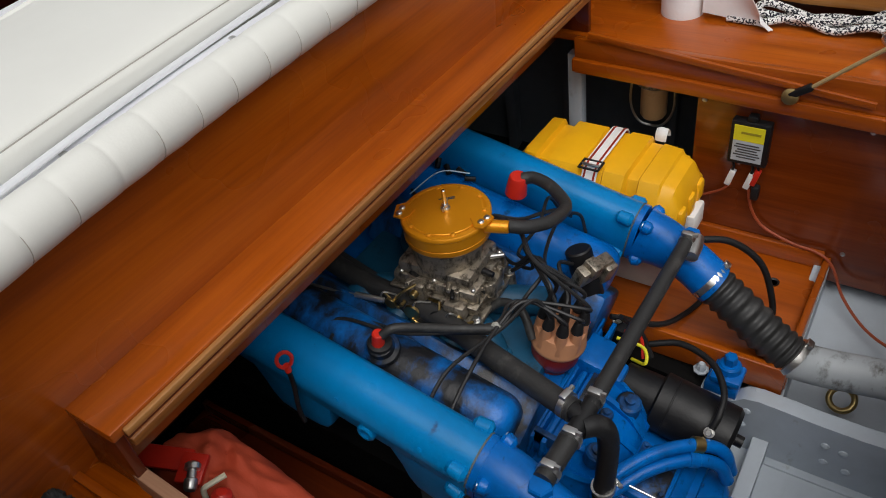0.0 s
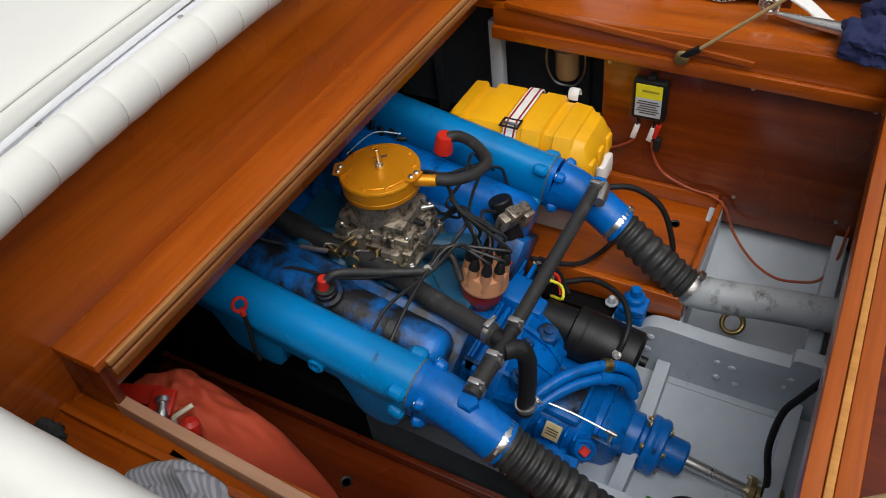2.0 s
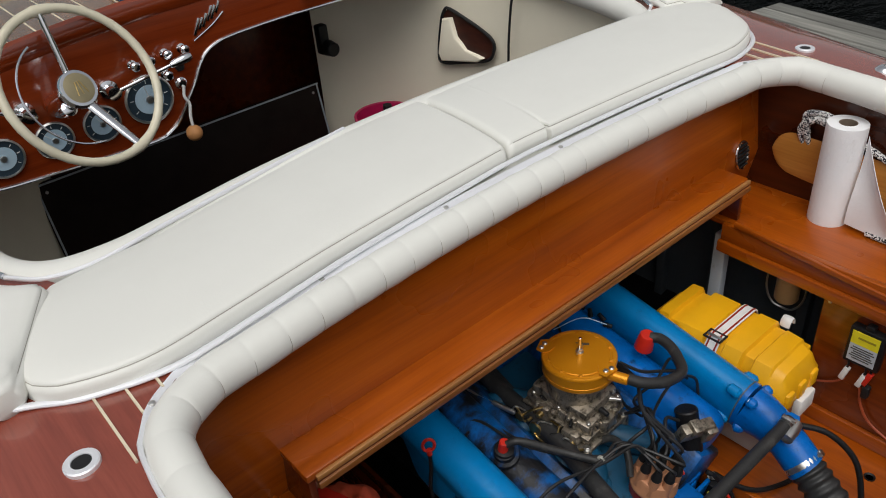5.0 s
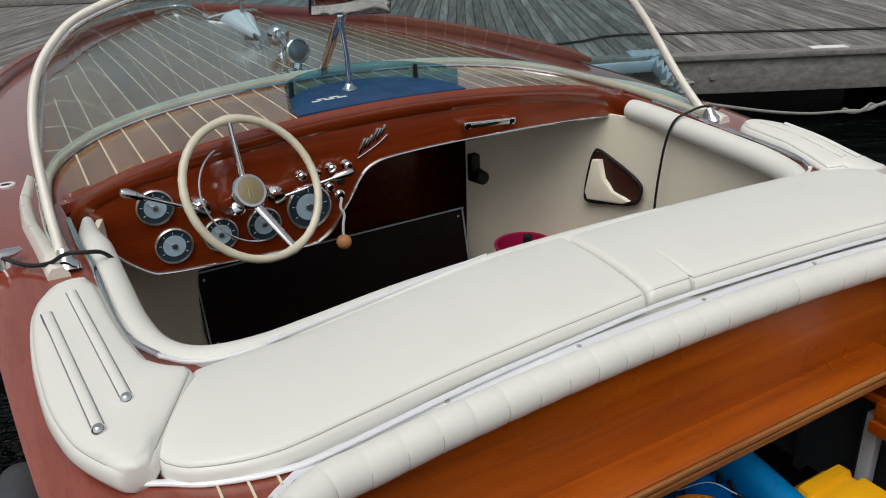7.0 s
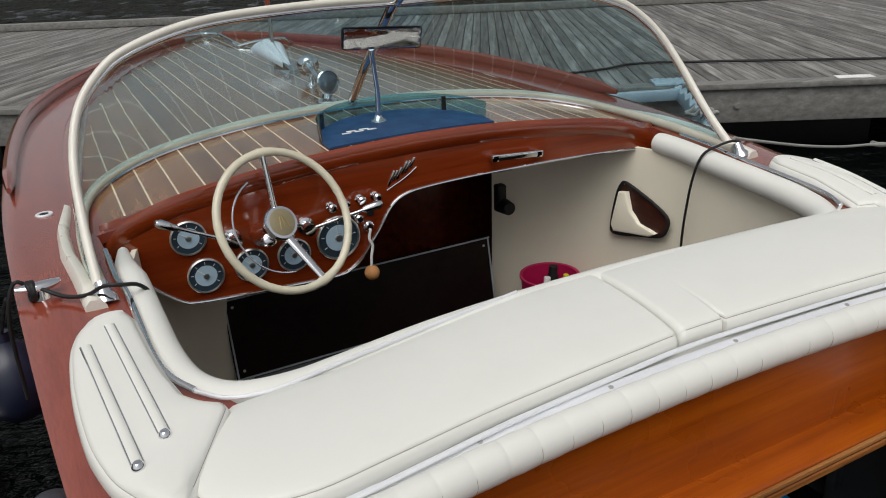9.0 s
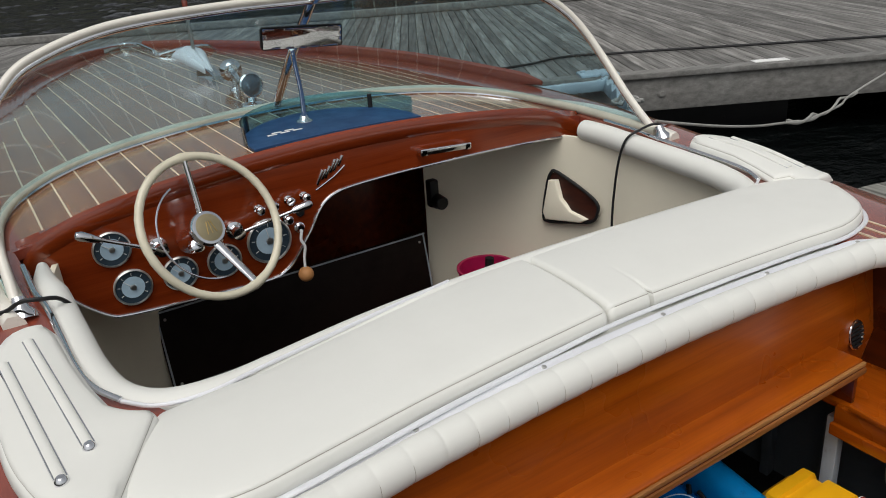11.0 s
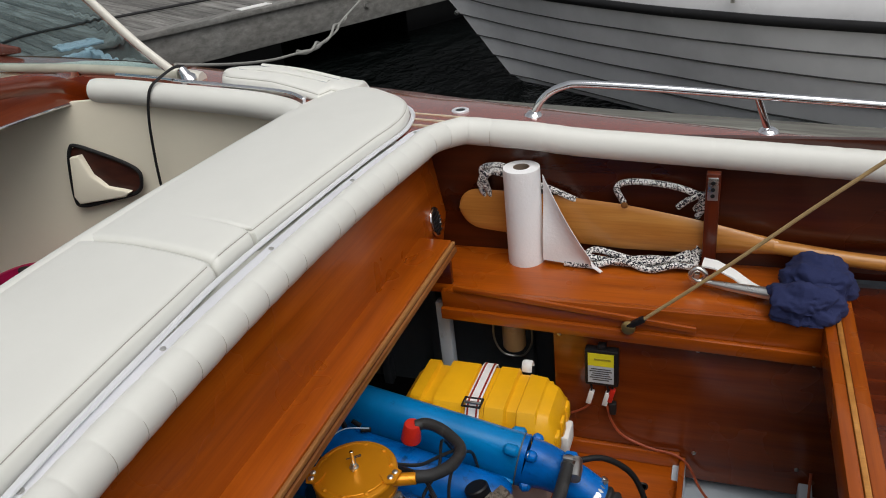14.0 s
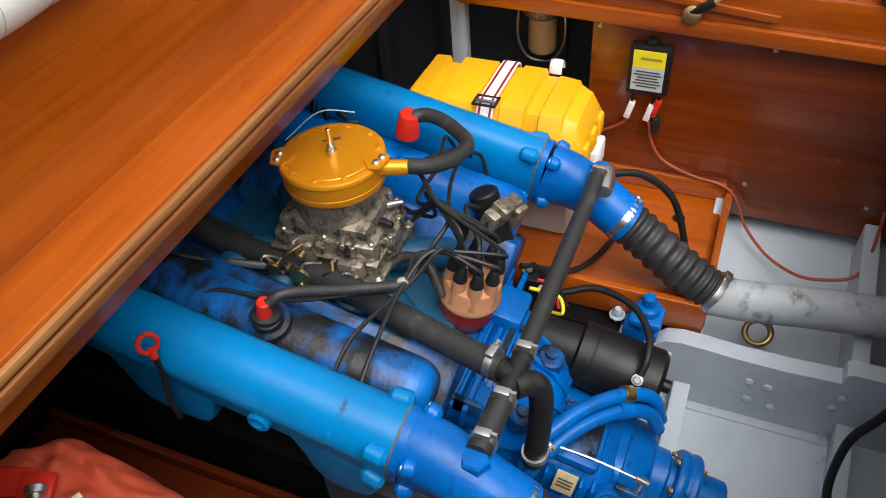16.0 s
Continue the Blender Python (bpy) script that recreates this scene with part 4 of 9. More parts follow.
for s_ in (-1, 1):
    bm = B()
    lathe(bm, [(0.02, 0), (0.02, 0.02), (0.012, 0.026), (0, 0.027)], hub - ax * 0.05 + s1 * 0.03 * s_ - s2 * 0.03, ax, 16)
    part("column_knob", bm, chrome, sw)

# inner linings
LIN = [(0.900, 0.47), (0.905, 0.75), (0.895, 1.0), (0.865, 1.22), (0.80, 1.42), (0.68, 1.62), (0.52, 1.77)]
for side, nm in ((1, "lining_starboard"), (-1, "lining_port")):
    pl_ = smooth_path([(side * x, y, 0) for x, y in LIN], 6)
    bm = B()
    loft(bm, [[(p.x, p.y, 0.05), (p.x + side * 0.012, p.y, 0.45), (p.x + side * 0.02, p.y, 0.90 if p.y < 1.28 else 0.90), (p.x + side * 0.035, p.y, 0.90), (p.x + side * 0.03, p.y, 0.05)] for p in pl_])
    tagged(part(nm, bm, vinyl_side), "cream padded vinyl cockpit side lining", "lining", kind="structure")
RIM = [(0.905, 1.225), (0.912, 1.12), (0.908, 1.0), (0.904, 0.8), (0.899, 0.66), (0.880, 0.555), (0.845, 0.490), (0.79, 0.452), (0.70, 0.440), (0.6, 0.450), (0.4, 0.477), (0.2, 0.490), (0.0, 0.494)]
rim_path = [(-x, y, sheer(y) - (0.024 if y > 0.6 else 0.026)) for x, y in RIM] + [(x, y, sheer(y) - (0.024 if y > 0.6 else 0.026)) for x, y in RIM[::-1][1:]]
bm = B()
tube(bm, rim_path, lambda u: 0.038 * min(1, 0.35 + 9 * u, 0.92 + 9 * (1 - u)), 18, 8)
solo("cockpit_roll", bm, vinyl, "cream padded vinyl roll round the cockpit edge", "coaming pad", kind="structure")
for side in (-1, 1):
    TR = [(0.947, 1.16), (0.943, 1.0), (0.931, 0.899), (0.923, 0.636), (0.908, 0.536), (0.876, 0.471), (0.826, 0.422), (0.741, 0.407), (0.617, 0.428)]
    if side < 0:
        TR += [(0.37, 0.468), (0.17, 0.497)]
    else:
        TR = TR[:6] + [(0.845, 0.455)]
    bm = B()
    tube(bm, [(side * x, y, sheer(y) + 0.012) for x, y in TR[5:]], 0.0042, 8, 8)
    tagged(part("trim_seat", bm, bright_trim), "thin bright strip on the seat back edge", "trim", kind="structure")
    TR = TR[:6]
    bm = B()
    tube(bm, [(side * x, y, sheer(y) + (0.017 if y > 0.5 else 0.017 - 0.08 * (0.5 - y))) for x, y in TR], 0.0068, 10, 8, sq=(1.0, 0.8))
    tagged(part("trim_cockpit", bm, chrome), "polished chrome trim round the cockpit edge", "trim", kind="structure")
bm = B()
box(bm, -0.90, 0.90, 0.468, 0.484, 0.08, 0.851, 0.004)
tagged(part("seat_back", bm, vinyl_side), "cream vinyl front seat back", "seat back", kind="structure")
bm = B()
box(bm, -0.95, 0.95, 0.48, 2.2, 0.03, 0.06)
tagged(part("cockpit_floor", bm, dark_panel), "dark brown cockpit floor", "floor", kind="structure")
bm = B()
box(bm, -0.95, 0.95, 2.0, 2.03, 0.03, 0.98)
tagged(part("wall_cockpit", bm, wood_red), "dark wooden bulkhead under the foredeck", "bulkhead", kind="structure")
# dark kick board with a pale border
kb = thing("kick_board", "dark brown kick board with pale border and screws", "board", (0, 1.74, 0.06))
KM = Matrix(((1, 0, 0, -0.055), (0, 1, 0, 1.70), (0, 0, 1, 0.345), (0, 0, 0, 1))) @ Matrix.Rotation(radians(-10), 4, "X")
bm = B()
box(bm, -0.545, 0.545, 0, 0.014, -0.155, 0.155, 0.002, m=KM)
part("panel", bm, dark_panel, kb)
for a in ((-0.545, 0.545, -0.003, 0.0, 0.146, 0.152), (-0.545, 0.545, -0.003, 0.0, -0.152, -0.146), (0.536, 0.542, -0.003, 0.0, -0.146, 0.146), (-0.542, -0.536, -0.003, 0.0, -0.146, 0.146)):
    bm = B()
    box(bm, *a, m=KM)
    part("border", bm, pale_paper, kb)
for x in (-0.515, 0.515):
    for z in (-0.12, 0.12):
        piece("screw", screw_me, kb, KM @ Matrix.Translation((x, -0.003, z)) @ Matrix.Rotation(radians(90), 4, "X"))
bm = B()
box(bm, -0.60, 0.52, 1.665, 1.68, 0.06, 0.185, 0.002)
part("lower_board", bm, dark_panel, kb)
# pocket in the starboard lining
pk = thing("side_pocket", "side pocket with black edging and cream flap", "pocket", (0.9, 1.15, 0.6))
PX = lambda y: float(np.interp(y, [b for _, b in LIN], [a for a, _ in LIN])) - 0.004
out = [(1.235, 0.795), (1.12, 0.745), (1.03, 0.700), (1.025, 0.655), (1.06, 0.615), (1.18, 0.590), (1.285, 0.578), (1.305, 0.61), (1.285, 0.73), (1.265, 0.785)]
pk_ = lambda y, z: (1.352 - (1.305 - y) * 0.84, z - 0.020 + (0.69 - z) * 0.06)
out = [pk_(*q) for q in out]
bm = B()
prism(bm, [(PX(y) - 0.0, y, z) for y, z in out], (0.004, 0, 0))
part("pocket_back", bm, wood_pocket, pk)
bm = B()
tube(bm, [(PX(y) - 0.004, y, z) for y, z in out + out[:2]], 0.0062, 8, 6)
part("edging", bm, black, pk)
bm = B()
prism(bm, [(PX(y) - 0.005, y, z) for y, z in [pk_(*q) for q in ((1.262, 0.76), (1.225, 0.765), (1.205, 0.69), (1.16, 0.645), (1.07, 0.624), (1.10, 0.606), (1.18, 0.597), (1.28, 0.59), (1.293, 0.62))]], (-0.018, 0, 0), 0.006)
part("flap", bm, vinyl_side, pk)
# bracket in the footwell
bm = B()
cyl(bm, (0.50, 1.62, 0.655), (0.50, 1.575, 0.655), 0.030, 0.026, 20, 0.004)
box(bm, 0.475, 0.515, 1.62, 1.66, 0.63, 0.74, 0.008)
solo("footwell_fan", bm, black_paint, "black round fitting in the footwell", "fitting")
# magenta tub with bottles
tub = thing("plastic_tub", "magenta plastic tub holding bottles on the floor", "tub", (0.60, 1.45, 0.092))
bm = B()
lathe(bm, [(0.0, 0.0), (0.090, 0.0), (0.112, 0.30), (0.118, 0.302), (0.118, 0.310), (0.108, 0.308), (0.086, 0.012), (0.0, 0.012)], (0.60, 1.45, 0.092), (0, 0, 1), 32)
part("tub_body", bm, magenta, tub)
for x, y, c, h, r in ((0.555, 1.43, white_cloth, 0.30, 0.026), (0.61, 1.47, black, 0.32, 0.035), (0.645, 1.43, yellow_paper, 0.29, 0.022)):
    bm = B()
    lathe(bm, [(r, 0), (r, h * 0.75), (r * 0.5, h * 0.9), (r * 0.5, h), (0, h)], (x, y, 0.106), (0.05, -0.02, 1), 16)
    solo("bottle", bm, c, "small plastic bottle standing in the tub", "bottle", "bottles in the tub")

# side pads with chrome strips
PAD_OUT = [(0.150, 0.965), (0.184, 0.995), (0.25, 1.033), (0.307, 1.050), (0.367, 1.061), (0.45, 1.067), (0.53, 1.069), (0.62, 1.066), (0.69, 1.058), (0.735, 1.043), (0.765, 1.020), (0.78, 0.985)]
PAD_OUT = eased(PAD_OUT, 5)
PAD_IN = [(0.150, 0.955), (0.357, 0.842), (0.372, 0.842), (0.394, 0.872), (0.43, 0.900), (0.514, 0.917), (0.60, 0.927), (0.74, 0.936), (0.78, 0.948)]
for side in (-1, 1):
    cz = lambda y: sheer(y) + 0.003
    bm = B()
    rings = []
    y0_ = 0.172 if side < 0 else 0.36
    for y, sink in ends(y0_, 0.779, 0.010, 40):
        xo, xi = table(y, PAD_OUT), table(y, PAD_IN)
        if side > 0:
            xi = max(xi, 0.90) if y > 0.43 else 0.955
            xi = min(xi, xo - 0.03)
        sec = puffed(xi + sink * 0.5, xo - sink * 0.5, sheer(y) - 0.006, sheer(y) + 0.044 - sink - (0.024 * max(0.0, min(1.0, (0.60 - y) / 0.2)) if side > 0 else 0.0), crown_=0.006, swell=0.006)
        rings.append([(side * x, y, z) for x, z in sec])
    loft(bm, rings)
    pad = solo("side_pad", bm, vinyl, "cream vinyl pad on the side deck", "cushion", "side pads", sharp=70)
    for q in (5, len(rings[0]) - 6):
        bm = B()
        tube(bm, [Vector(r[q]) + Vector((0, 0, 0.0004)) for r in rings[5:-5]], 0.0009, 5, 1, smooth=False)
        part("stitching", bm, stitch_cream, pad, "stitched edge seam")
    sp_ = thing("step_strip", "pair of ribbed chrome strips on the side pad", "trim strip", (side * 0.97, 0.6, 0.94), "step strips")
    pz = lambda y: cz(y) - (0.024 * max(0.0, min(1.0, (0.60 - y) / 0.2)) if side > 0 else 0.0)
    for a, b in (((0.985, 0.715), (0.949, 0.328)), ((1.034, 0.655), (0.998, 0.272))) if side < 0 else (((0.992, 0.735), (0.986, 0.45)), ((1.038, 0.69), (1.028, 0.43))):
        bm = B()
        tube(bm, [(side * a[0], a[1], pz(a[1]) + 0.047), (side * (a[0] + b[0]) / 2, (a[1] + b[1]) / 2, pz((a[1] + b[1]) / 2) + 0.0475), (side * b[0], b[1], pz(b[1]) + 0.047)], 0.0085, 10, 6, sq=(1, 0.5))
        part("strip", bm, vinyl, sp_, "cream rubber strip")
        bm = B()
        tube(bm, [(side * (a[0] + 0.009), a[1], pz(a[1]) + 0.0465), (side * (b[0] + 0.009), b[1], pz(b[1]) + 0.0465)], 0.002, 6, 2)
        tube(bm, [(side * (a[0] - 0.009), a[1], pz(a[1]) + 0.0465), (side * (b[0] - 0.009), b[1], pz(b[1]) + 0.0465)], 0.002, 6, 2)
        part("strip_edge", bm, chrome, sp_)
        if side > 0:
            continue
        bm = B()
        lathe(bm, [(0.011, 0), (0.0105, 0.006), (0.006, 0.011), (0, 0.012)], (side * b[0], b[1] - 0.008, pz(b[1]) + 0.044), (0, 0, 1), 16)
        part("strip_end", bm, chrome, sp_)

# ---- windscreen ----
base = [(-0.980, 0.95), (-0.988, 1.12), (-0.985, 1.32), (-0.962, 1.52), (-0.895, 1.665), (-0.76, 1.775), (-0.57, 1.832), (-0.30, 1.864), (0.0, 1.874)]
base = [(x, y, deck_z(x, y) + 0.012) for x, y in base]
head = [(-0.984, 0.957, 0.945), (-0.984, 1.079, 1.046), (-0.973, 1.195, 1.175), (-0.938, 1.272, 1.283), (-0.878, 1.315, 1.358), (-0.79, 1.345, 1.414), (-0.595, 1.383, 1.463), (-0.298, 1.410, 1.478), (0.0, 1.416, 1.476)]
base = base + [(-x, y, z) for x, y, z in base[::-1][1:]]
head = head + [(-x, y, z) for x, y, z in head[::-1][1:]]
bs, hd = smooth_path(base, 6), smooth_path(head, 6)
screen = thing("windscreen", "curved windscreen with cream and chrome frame", "windscreen", (0, 1.5, 1.0))
half_n = len(bs) // 2
for lo, hi in ((0, half_n), (half_n, len(bs) - 1)):
    bm = B()
    rings = []
    for k in range(lo, hi + 1):
        b, h = bs[k], hd[k]
        n_ = Vector((b.x, b.y - 1.0, 0)).normalized() * 0.005
        rings.append([b, b.lerp(h, 0.5) + n_ * 3, h, h - n_, b.lerp(h, 0.5) + n_ * 2, b - n_])
    loft(bm, rings)
    g = part("pane", bm, glass, screen, "clear curved glass")
    g.visible_shadow = False
bm = B()
tube(bm, [tuple(p) for p in hd], 0.0140, 12, 1, smooth=False, sq=(0.8, 1.0))
part("frame", bm, frame_cream, screen, "cream windscreen frame")
bm = B()
tube(bm, [p + Vector((0, -0.002, -0.014)) for p in hd], 0.009, 10, 1, smooth=False)
part("frame_trim", bm, chrome, screen)
bm = B()
tube(bm, [p + Vector((0, 0, 0.004)) for p in bs], 0.0165, 12, 1, smooth=False, sq=(1.0, 1.0))
part("base_frame", bm, paint("pale olive channel", (0.52, 0.51, 0.42), 0.45), screen)
bm = B()
tube(bm, [p + Vector((0, -0.018, -0.008)) for p in bs], 0.006, 8, 1, smooth=False)
part("base_trim", bm, chrome, screen)
bm = B()
tube(bm, [bs[half_n], bs[half_n].lerp(hd[half_n], 0.5) + Vector((0, 0.012, 0)), hd[half_n]], 0.014, 12, 6, sq=(1.3, 0.8))
part("centre_post", bm, chrome, screen)
bm = B()
cyl(bm, hd[half_n] + Vector((0, -0.01, -0.01)), hd[half_n] + Vector((0, -0.05, 0.012)), 0.014, 0.012, 14, 0.002)
part("top_clip", bm, chrome, screen)
for sd in (-1, 1):
    bm = B()
    lathe(bm, [(0.030, 0), (0.028, 0.014), (0.018, 0.026), (0.013, 0.05), (0, 0.052)], (sd * 0.978, 0.915, sheer(0.915) - 0.002), (0, 0.55, 1), 18)
    part("foot", bm, chrome, screen)
    # cream fairing outside the foot of the screen
    bm = B()
    rings = []
    for u in range(25):
        f = u / 24
        y = 0.885 + 0.68 * f
        w_ = 0.030 * (1 - f) ** 0.7 + 0.006
        xo = table(y, [(0.88, 1.022), (1.05, 1.036), (1.19, 1.051), (1.35, 1.049), (1.57, 1.015)])
        z = sheer(y)
        h = 0.012 + 0.020 * math.sin(math.pi * min(1, 0.25 + f * 0.75))
        rings.append([(sd * xo, y, z - 0.004), (sd * (xo - 0.003), y, z + h * 0.5), (sd * (xo - 0.4 * w_), y, z + h), (sd * (xo - w_), y, z + h * 0.9), (sd * (xo - w_ - 0.010), y, z + h * 0.35), (sd * (xo - w_ - 0.012), y, z - 0.004)])
    loft(bm, rings)
    part("fairing", bm, frame_cream, screen, "cream moulded foot fairing", 60)

# rear-view mirror on its stalk
mir = thing("rear_mirror", "rear-view mirror in a cream frame on a chrome stalk", "mirror", (0.0, 1.60, 1.05))
MM = Matrix.Translation((-0.027, 1.47, 1.358)) @ Matrix.Rotation(radians(4), 4, "Y") @ Matrix.Rotation(radians(7.2), 4, "X")
bm = B()
prism(bm, [MM @ Vector((x, 0, z)) for x, z in rrect(0.134, 0.034, 0.009)], MM.to_3x3() @ Vector((0, 0.016, 0)), 0.004)
part("housing", bm, black_paint, mir, "dark mirror housing")
# bulged glass
bm = B()
gv = [[bm.verts.new(MM @ Vector((0.130 * i / 12, -0.0125 + ((0.130 * i / 12) ** 2 + (0.030 * j / 5) ** 2) / (2 * 0.8), 0.030 * j / 5))) for j in range(-5, 6)] for i in range(-12, 13)]
for a, b in zip(gv, gv[1:]):
    for k in range(10):
        bm.faces.new((a[k], a[k + 1], b[k + 1], b[k]))
bmesh.ops.solidify(bm, geom=list(bm.faces), thickness=0.0015)
part("mirror_glass", bm, paint("mirror silver", (0.9, 0.9, 0.9), 0.02, 1.0, grain=0.0), mir, "bulged mirror glass", 60)
bm = B()
tube(bm, [(-0.008, 1.60, deck_z(0, 1.6)), (-0.012, 1.585, 1.17), (-0.035, 1.545, 1.26), (-0.058, 1.495, 1.325)], 0.009, 12, 8)
part("stalk", bm, chrome, mir)
bm = B()
lathe(bm, [(0.030, 0), (0.028, 0.008), (0.016, 0.016), (0.010, 0.03)], (-0.008, 1.60, deck_z(0, 1.6)), (0, 0, 1), 20)
part("stalk_foot", bm, chrome, mir)
# chart tray with blue acrylic lip and rubber mat
tr = thing("chart_tray", "blue rubber mat with tinted acrylic lip on the cowl", "tray", (0.03, 1.55, 1.06))
half_oval = [(0.035 + 0.295 * math.cos(radians(a)), 1.455 + 0.27 * math.sin(radians(a))) for a in range(0, 181, 10)]
bm = B()
loft(bm, [[(x, 1.40 + (y - 1.40) * f, deck_z(x, 1.40 + (y - 1.40) * f) + dz) for f, dz in [(q / 6, 0.0075) for q in range(7)] + [(1 - q / 6, 0.0008) for q in range(7)]] for x, y in half_oval])
part("mat", bm, mat_blue, tr)
bm = B()
loft(bm, [[(x, y, deck_z(x, y) + 0.001), (x * 1.01, y + 0.004, deck_z(x, y) + 0.062), (x * 1.01, y + 0.008, deck_z(x, y) + 0.062), (x, y + 0.004, deck_z(x, y) + 0.001)] for x, y in half_oval])
lip = part("acrylic_lip", bm, blue_glass, tr, "blue tinted acrylic lip")
lip.visible_shadow = False
for x, y in ((-0.20, 1.63), (0.26, 1.63)):
    bm = B()
    cyl(bm, (x, y, deck_z(x, y)), (x, y, deck_z(x, y) + 0.055), 0.009, 0.008, 10, 0.002)
    part("lip_post", bm, black, tr)
for k in range(5):
    bm = B()
    x, y = -0.16 + 0.022 * k, 1.51 + 0.016 * (k % 2)
    box(bm, x - 0.016, x + 0.016, y - 0.006, y + 0.006, deck_z(x, y) + 0.0068, deck_z(x, y) + 0.0085, 0.0008, m=None)
    part("print_bar", bm, white_cloth, tr)
# searchlight and horn on the foredeck
def on_deck(x, y, dz=0.0):
    return Vector((x, y, deck_z(x, y) + dz))


hl = thing("searchlight", "chrome searchlight standing on the foredeck", "searchlight", tuple(on_deck(-0.03, 2.05)))
lc = on_deck(-0.03, 2.03, 0.075)
LD = Vector((0.1, -1, 0.12)).normalized()
bm = B()
lathe(bm, [(0.0, -0.062), (0.022, -0.056), (0.040, -0.030), (0.047, 0.0), (0.0475, 0.012), (0.043, 0.017), (0.039, 0.010)], lc, LD, 28)
part("lamp_shell", bm, chrome, hl)
bm = B()
lathe(bm, [(0.041, 0.008), (0.032, 0.014), (0, 0.018)], lc, LD, 24)
part("lens", bm, paint("lamp lens", (0.16, 0.20, 0.24), 0.08, 0.6), hl, "dark lamp lens")
bm = B()
lathe(bm, [(0.042, 0), (0.040, 0.006), (0.020, 0.014), (0.014, 0.05)], on_deck(-0.03, 2.045), (0, 0, 1), 20)
part("pedestal", bm, chrome, hl)
hn = thing("horn", "chrome signal horn with round bell on the foredeck", "horn", tuple(on_deck(0.05, 2.5)))
bm = B()
hc = on_deck(0.045, 2.47, 0.07)
lathe(bm, [(0.0, -0.02), (0.03, -0.018), (0.046, 0.0), (0.047, 0.012), (0.030, 0.018), (0.010, 0.02)], hc, (0.2, 0.95, 0.1), 24)
part("bell", bm, chrome, hn)
bm = B()
tube(bm, [hc, hc + Vector((-0.02, -0.12, -0.012)), hc + Vector((-0.045, -0.24, -0.02))], lambda u: 0.016 - 0.004 * u, 14, 6)
part("trumpet", bm, chrome, hn)
bm = B()
lathe(bm, [(0.026, 0), (0.024, 0.006), (0.010, 0.012), (0.010, 0.06)], on_deck(0.03, 2.40), (0, 0, 1), 14)
part("pedestal", bm, chrome, hn)
# fan-shaped bow ornament
orn = thing("bow_ornament", "fan-shaped chrome ornament standing on the foredeck", "ornament", tuple(on_deck(0.05, 2.75)))
foot = on_deck(0.048, 2.71, 0.010)
rings = []
for u in (0.05, 0.2, 0.4, 0.6, 0.8, 0.93, 1.0):
    front, rear = [], []
    for k in range(25):
        q = -1 + k / 12
        tip = Vector((0.026 + 0.074 * q, 3.02 - 0.03 * q, 1.172 + 0.034 * math.cos(q * math.pi / 2)))
        d = (tip - foot) * u
        up_ = (tip - foot).cross(Vector((1, 0.12, 0))).normalized() * -1
        lobe = abs(math.cos(1.5 * math.pi * q)) ** 0.6 * (0.006 + 0.012 * u) * (1.0 if u < 0.95 else 0.4)
        front.append(foot + d + up_ * lobe)
        rear.append(foot + d - up_ * 0.008)
    rings.append(front + rear[::-1])
bm = B()
loft(bm, rings)
part("shell", bm, bright_trim, orn, "ribbed bright shell")
bm = B()
loft(bm, [[on_deck(0.02, 2.70), on_deck(0.08, 2.70), on_deck(0.07, 2.70, 0.02), on_deck(0.03, 2.70, 0.02)], [on_deck(0.015, 2.9), on_deck(0.085, 2.9), on_deck(0.075, 2.9, 0.07), on_deck(0.025, 2.9, 0.07)]])
part("foot", bm, chrome, orn)
# short staff rising from the ornament
staff = thing("bow_staff", "short dark bow staff with a red-brown pale-capped head", "staff", (0.04, 2.97, 1.13))
bm = B()
tube(bm, [(0.04, 2.97, 1.02), (0.04, 2.97, 1.20), (0.04, 2.97, 1.34)], 0.0085, 12, 2)
part("pole", bm, steel, staff)
bm = B()
lathe(bm, [(0.0, 0), (0.009, 0), (0.012, 0.05), (0.014, 0.09), (0.010, 0.10), (0, 0.10)], (0.04, 2.97, 1.335), (0, 0, 1), 14)
part("head", bm, cover_wood, staff, "red-brown wooden head")
bm = B()
lathe(bm, [(0.0, 0), (0.022, 0), (0.026, 0.012), (0.020, 0.028), (0, 0.032)], (0.04, 2.97, 1.43), (0, 0, 1), 16)
part("cap", bm, frame_cream, staff, "pale cap")
for pts in (((-0.402, 4.206, 1.075), (-0.30, 4.26, 1.12), (0.02, 4.36, 1.13), (0.06, 3.95, 1.12), (0.05, 3.76, 1.10)), ((0.05, 3.78, 1.10), (0.18, 3.76, 1.12), (0.319, 3.77, 1.12), (0.42, 3.9, 1.08))):
    bm = B()
    tube(bm, pts, 0.010, 8, 8)
    solo("bow_rail", bm, chrome, "low chrome rail round the bow", "rail", "bow rails")

# deck fittings
for x, y in ((-0.922, 0.02), (0.916, 0.034), (-1.069, 1.536)):
    z = sheer(y) + 0.002
    bm = B()
    lathe(bm, [(0.0235, -0.003), (0.0235, 0.003), (0.0215, 0.0045), (0.0135, 0.0042), (0.013, 0.001), (0.0, 0.001)], (x, y, z), (0, 0, 1), 28)
    dk = solo("deck_filler", bm, bright_trim, "round chrome deck filler with dark centre", "deck filler", "deck fillers")
    bm = B()
    lathe(bm, [(0.0128, 0.001), (0.0128, 0.003), (0.0, 0.003)], (x, y, z), (0, 0, 1), 20)
    part("filler_cap", bm, black, dk)
cl = thing("cleat", "chrome deck cleat with black line", "cleat", (-1.10, 1.01, 0.935))
bm = B()
CZ = sheer(1.01)
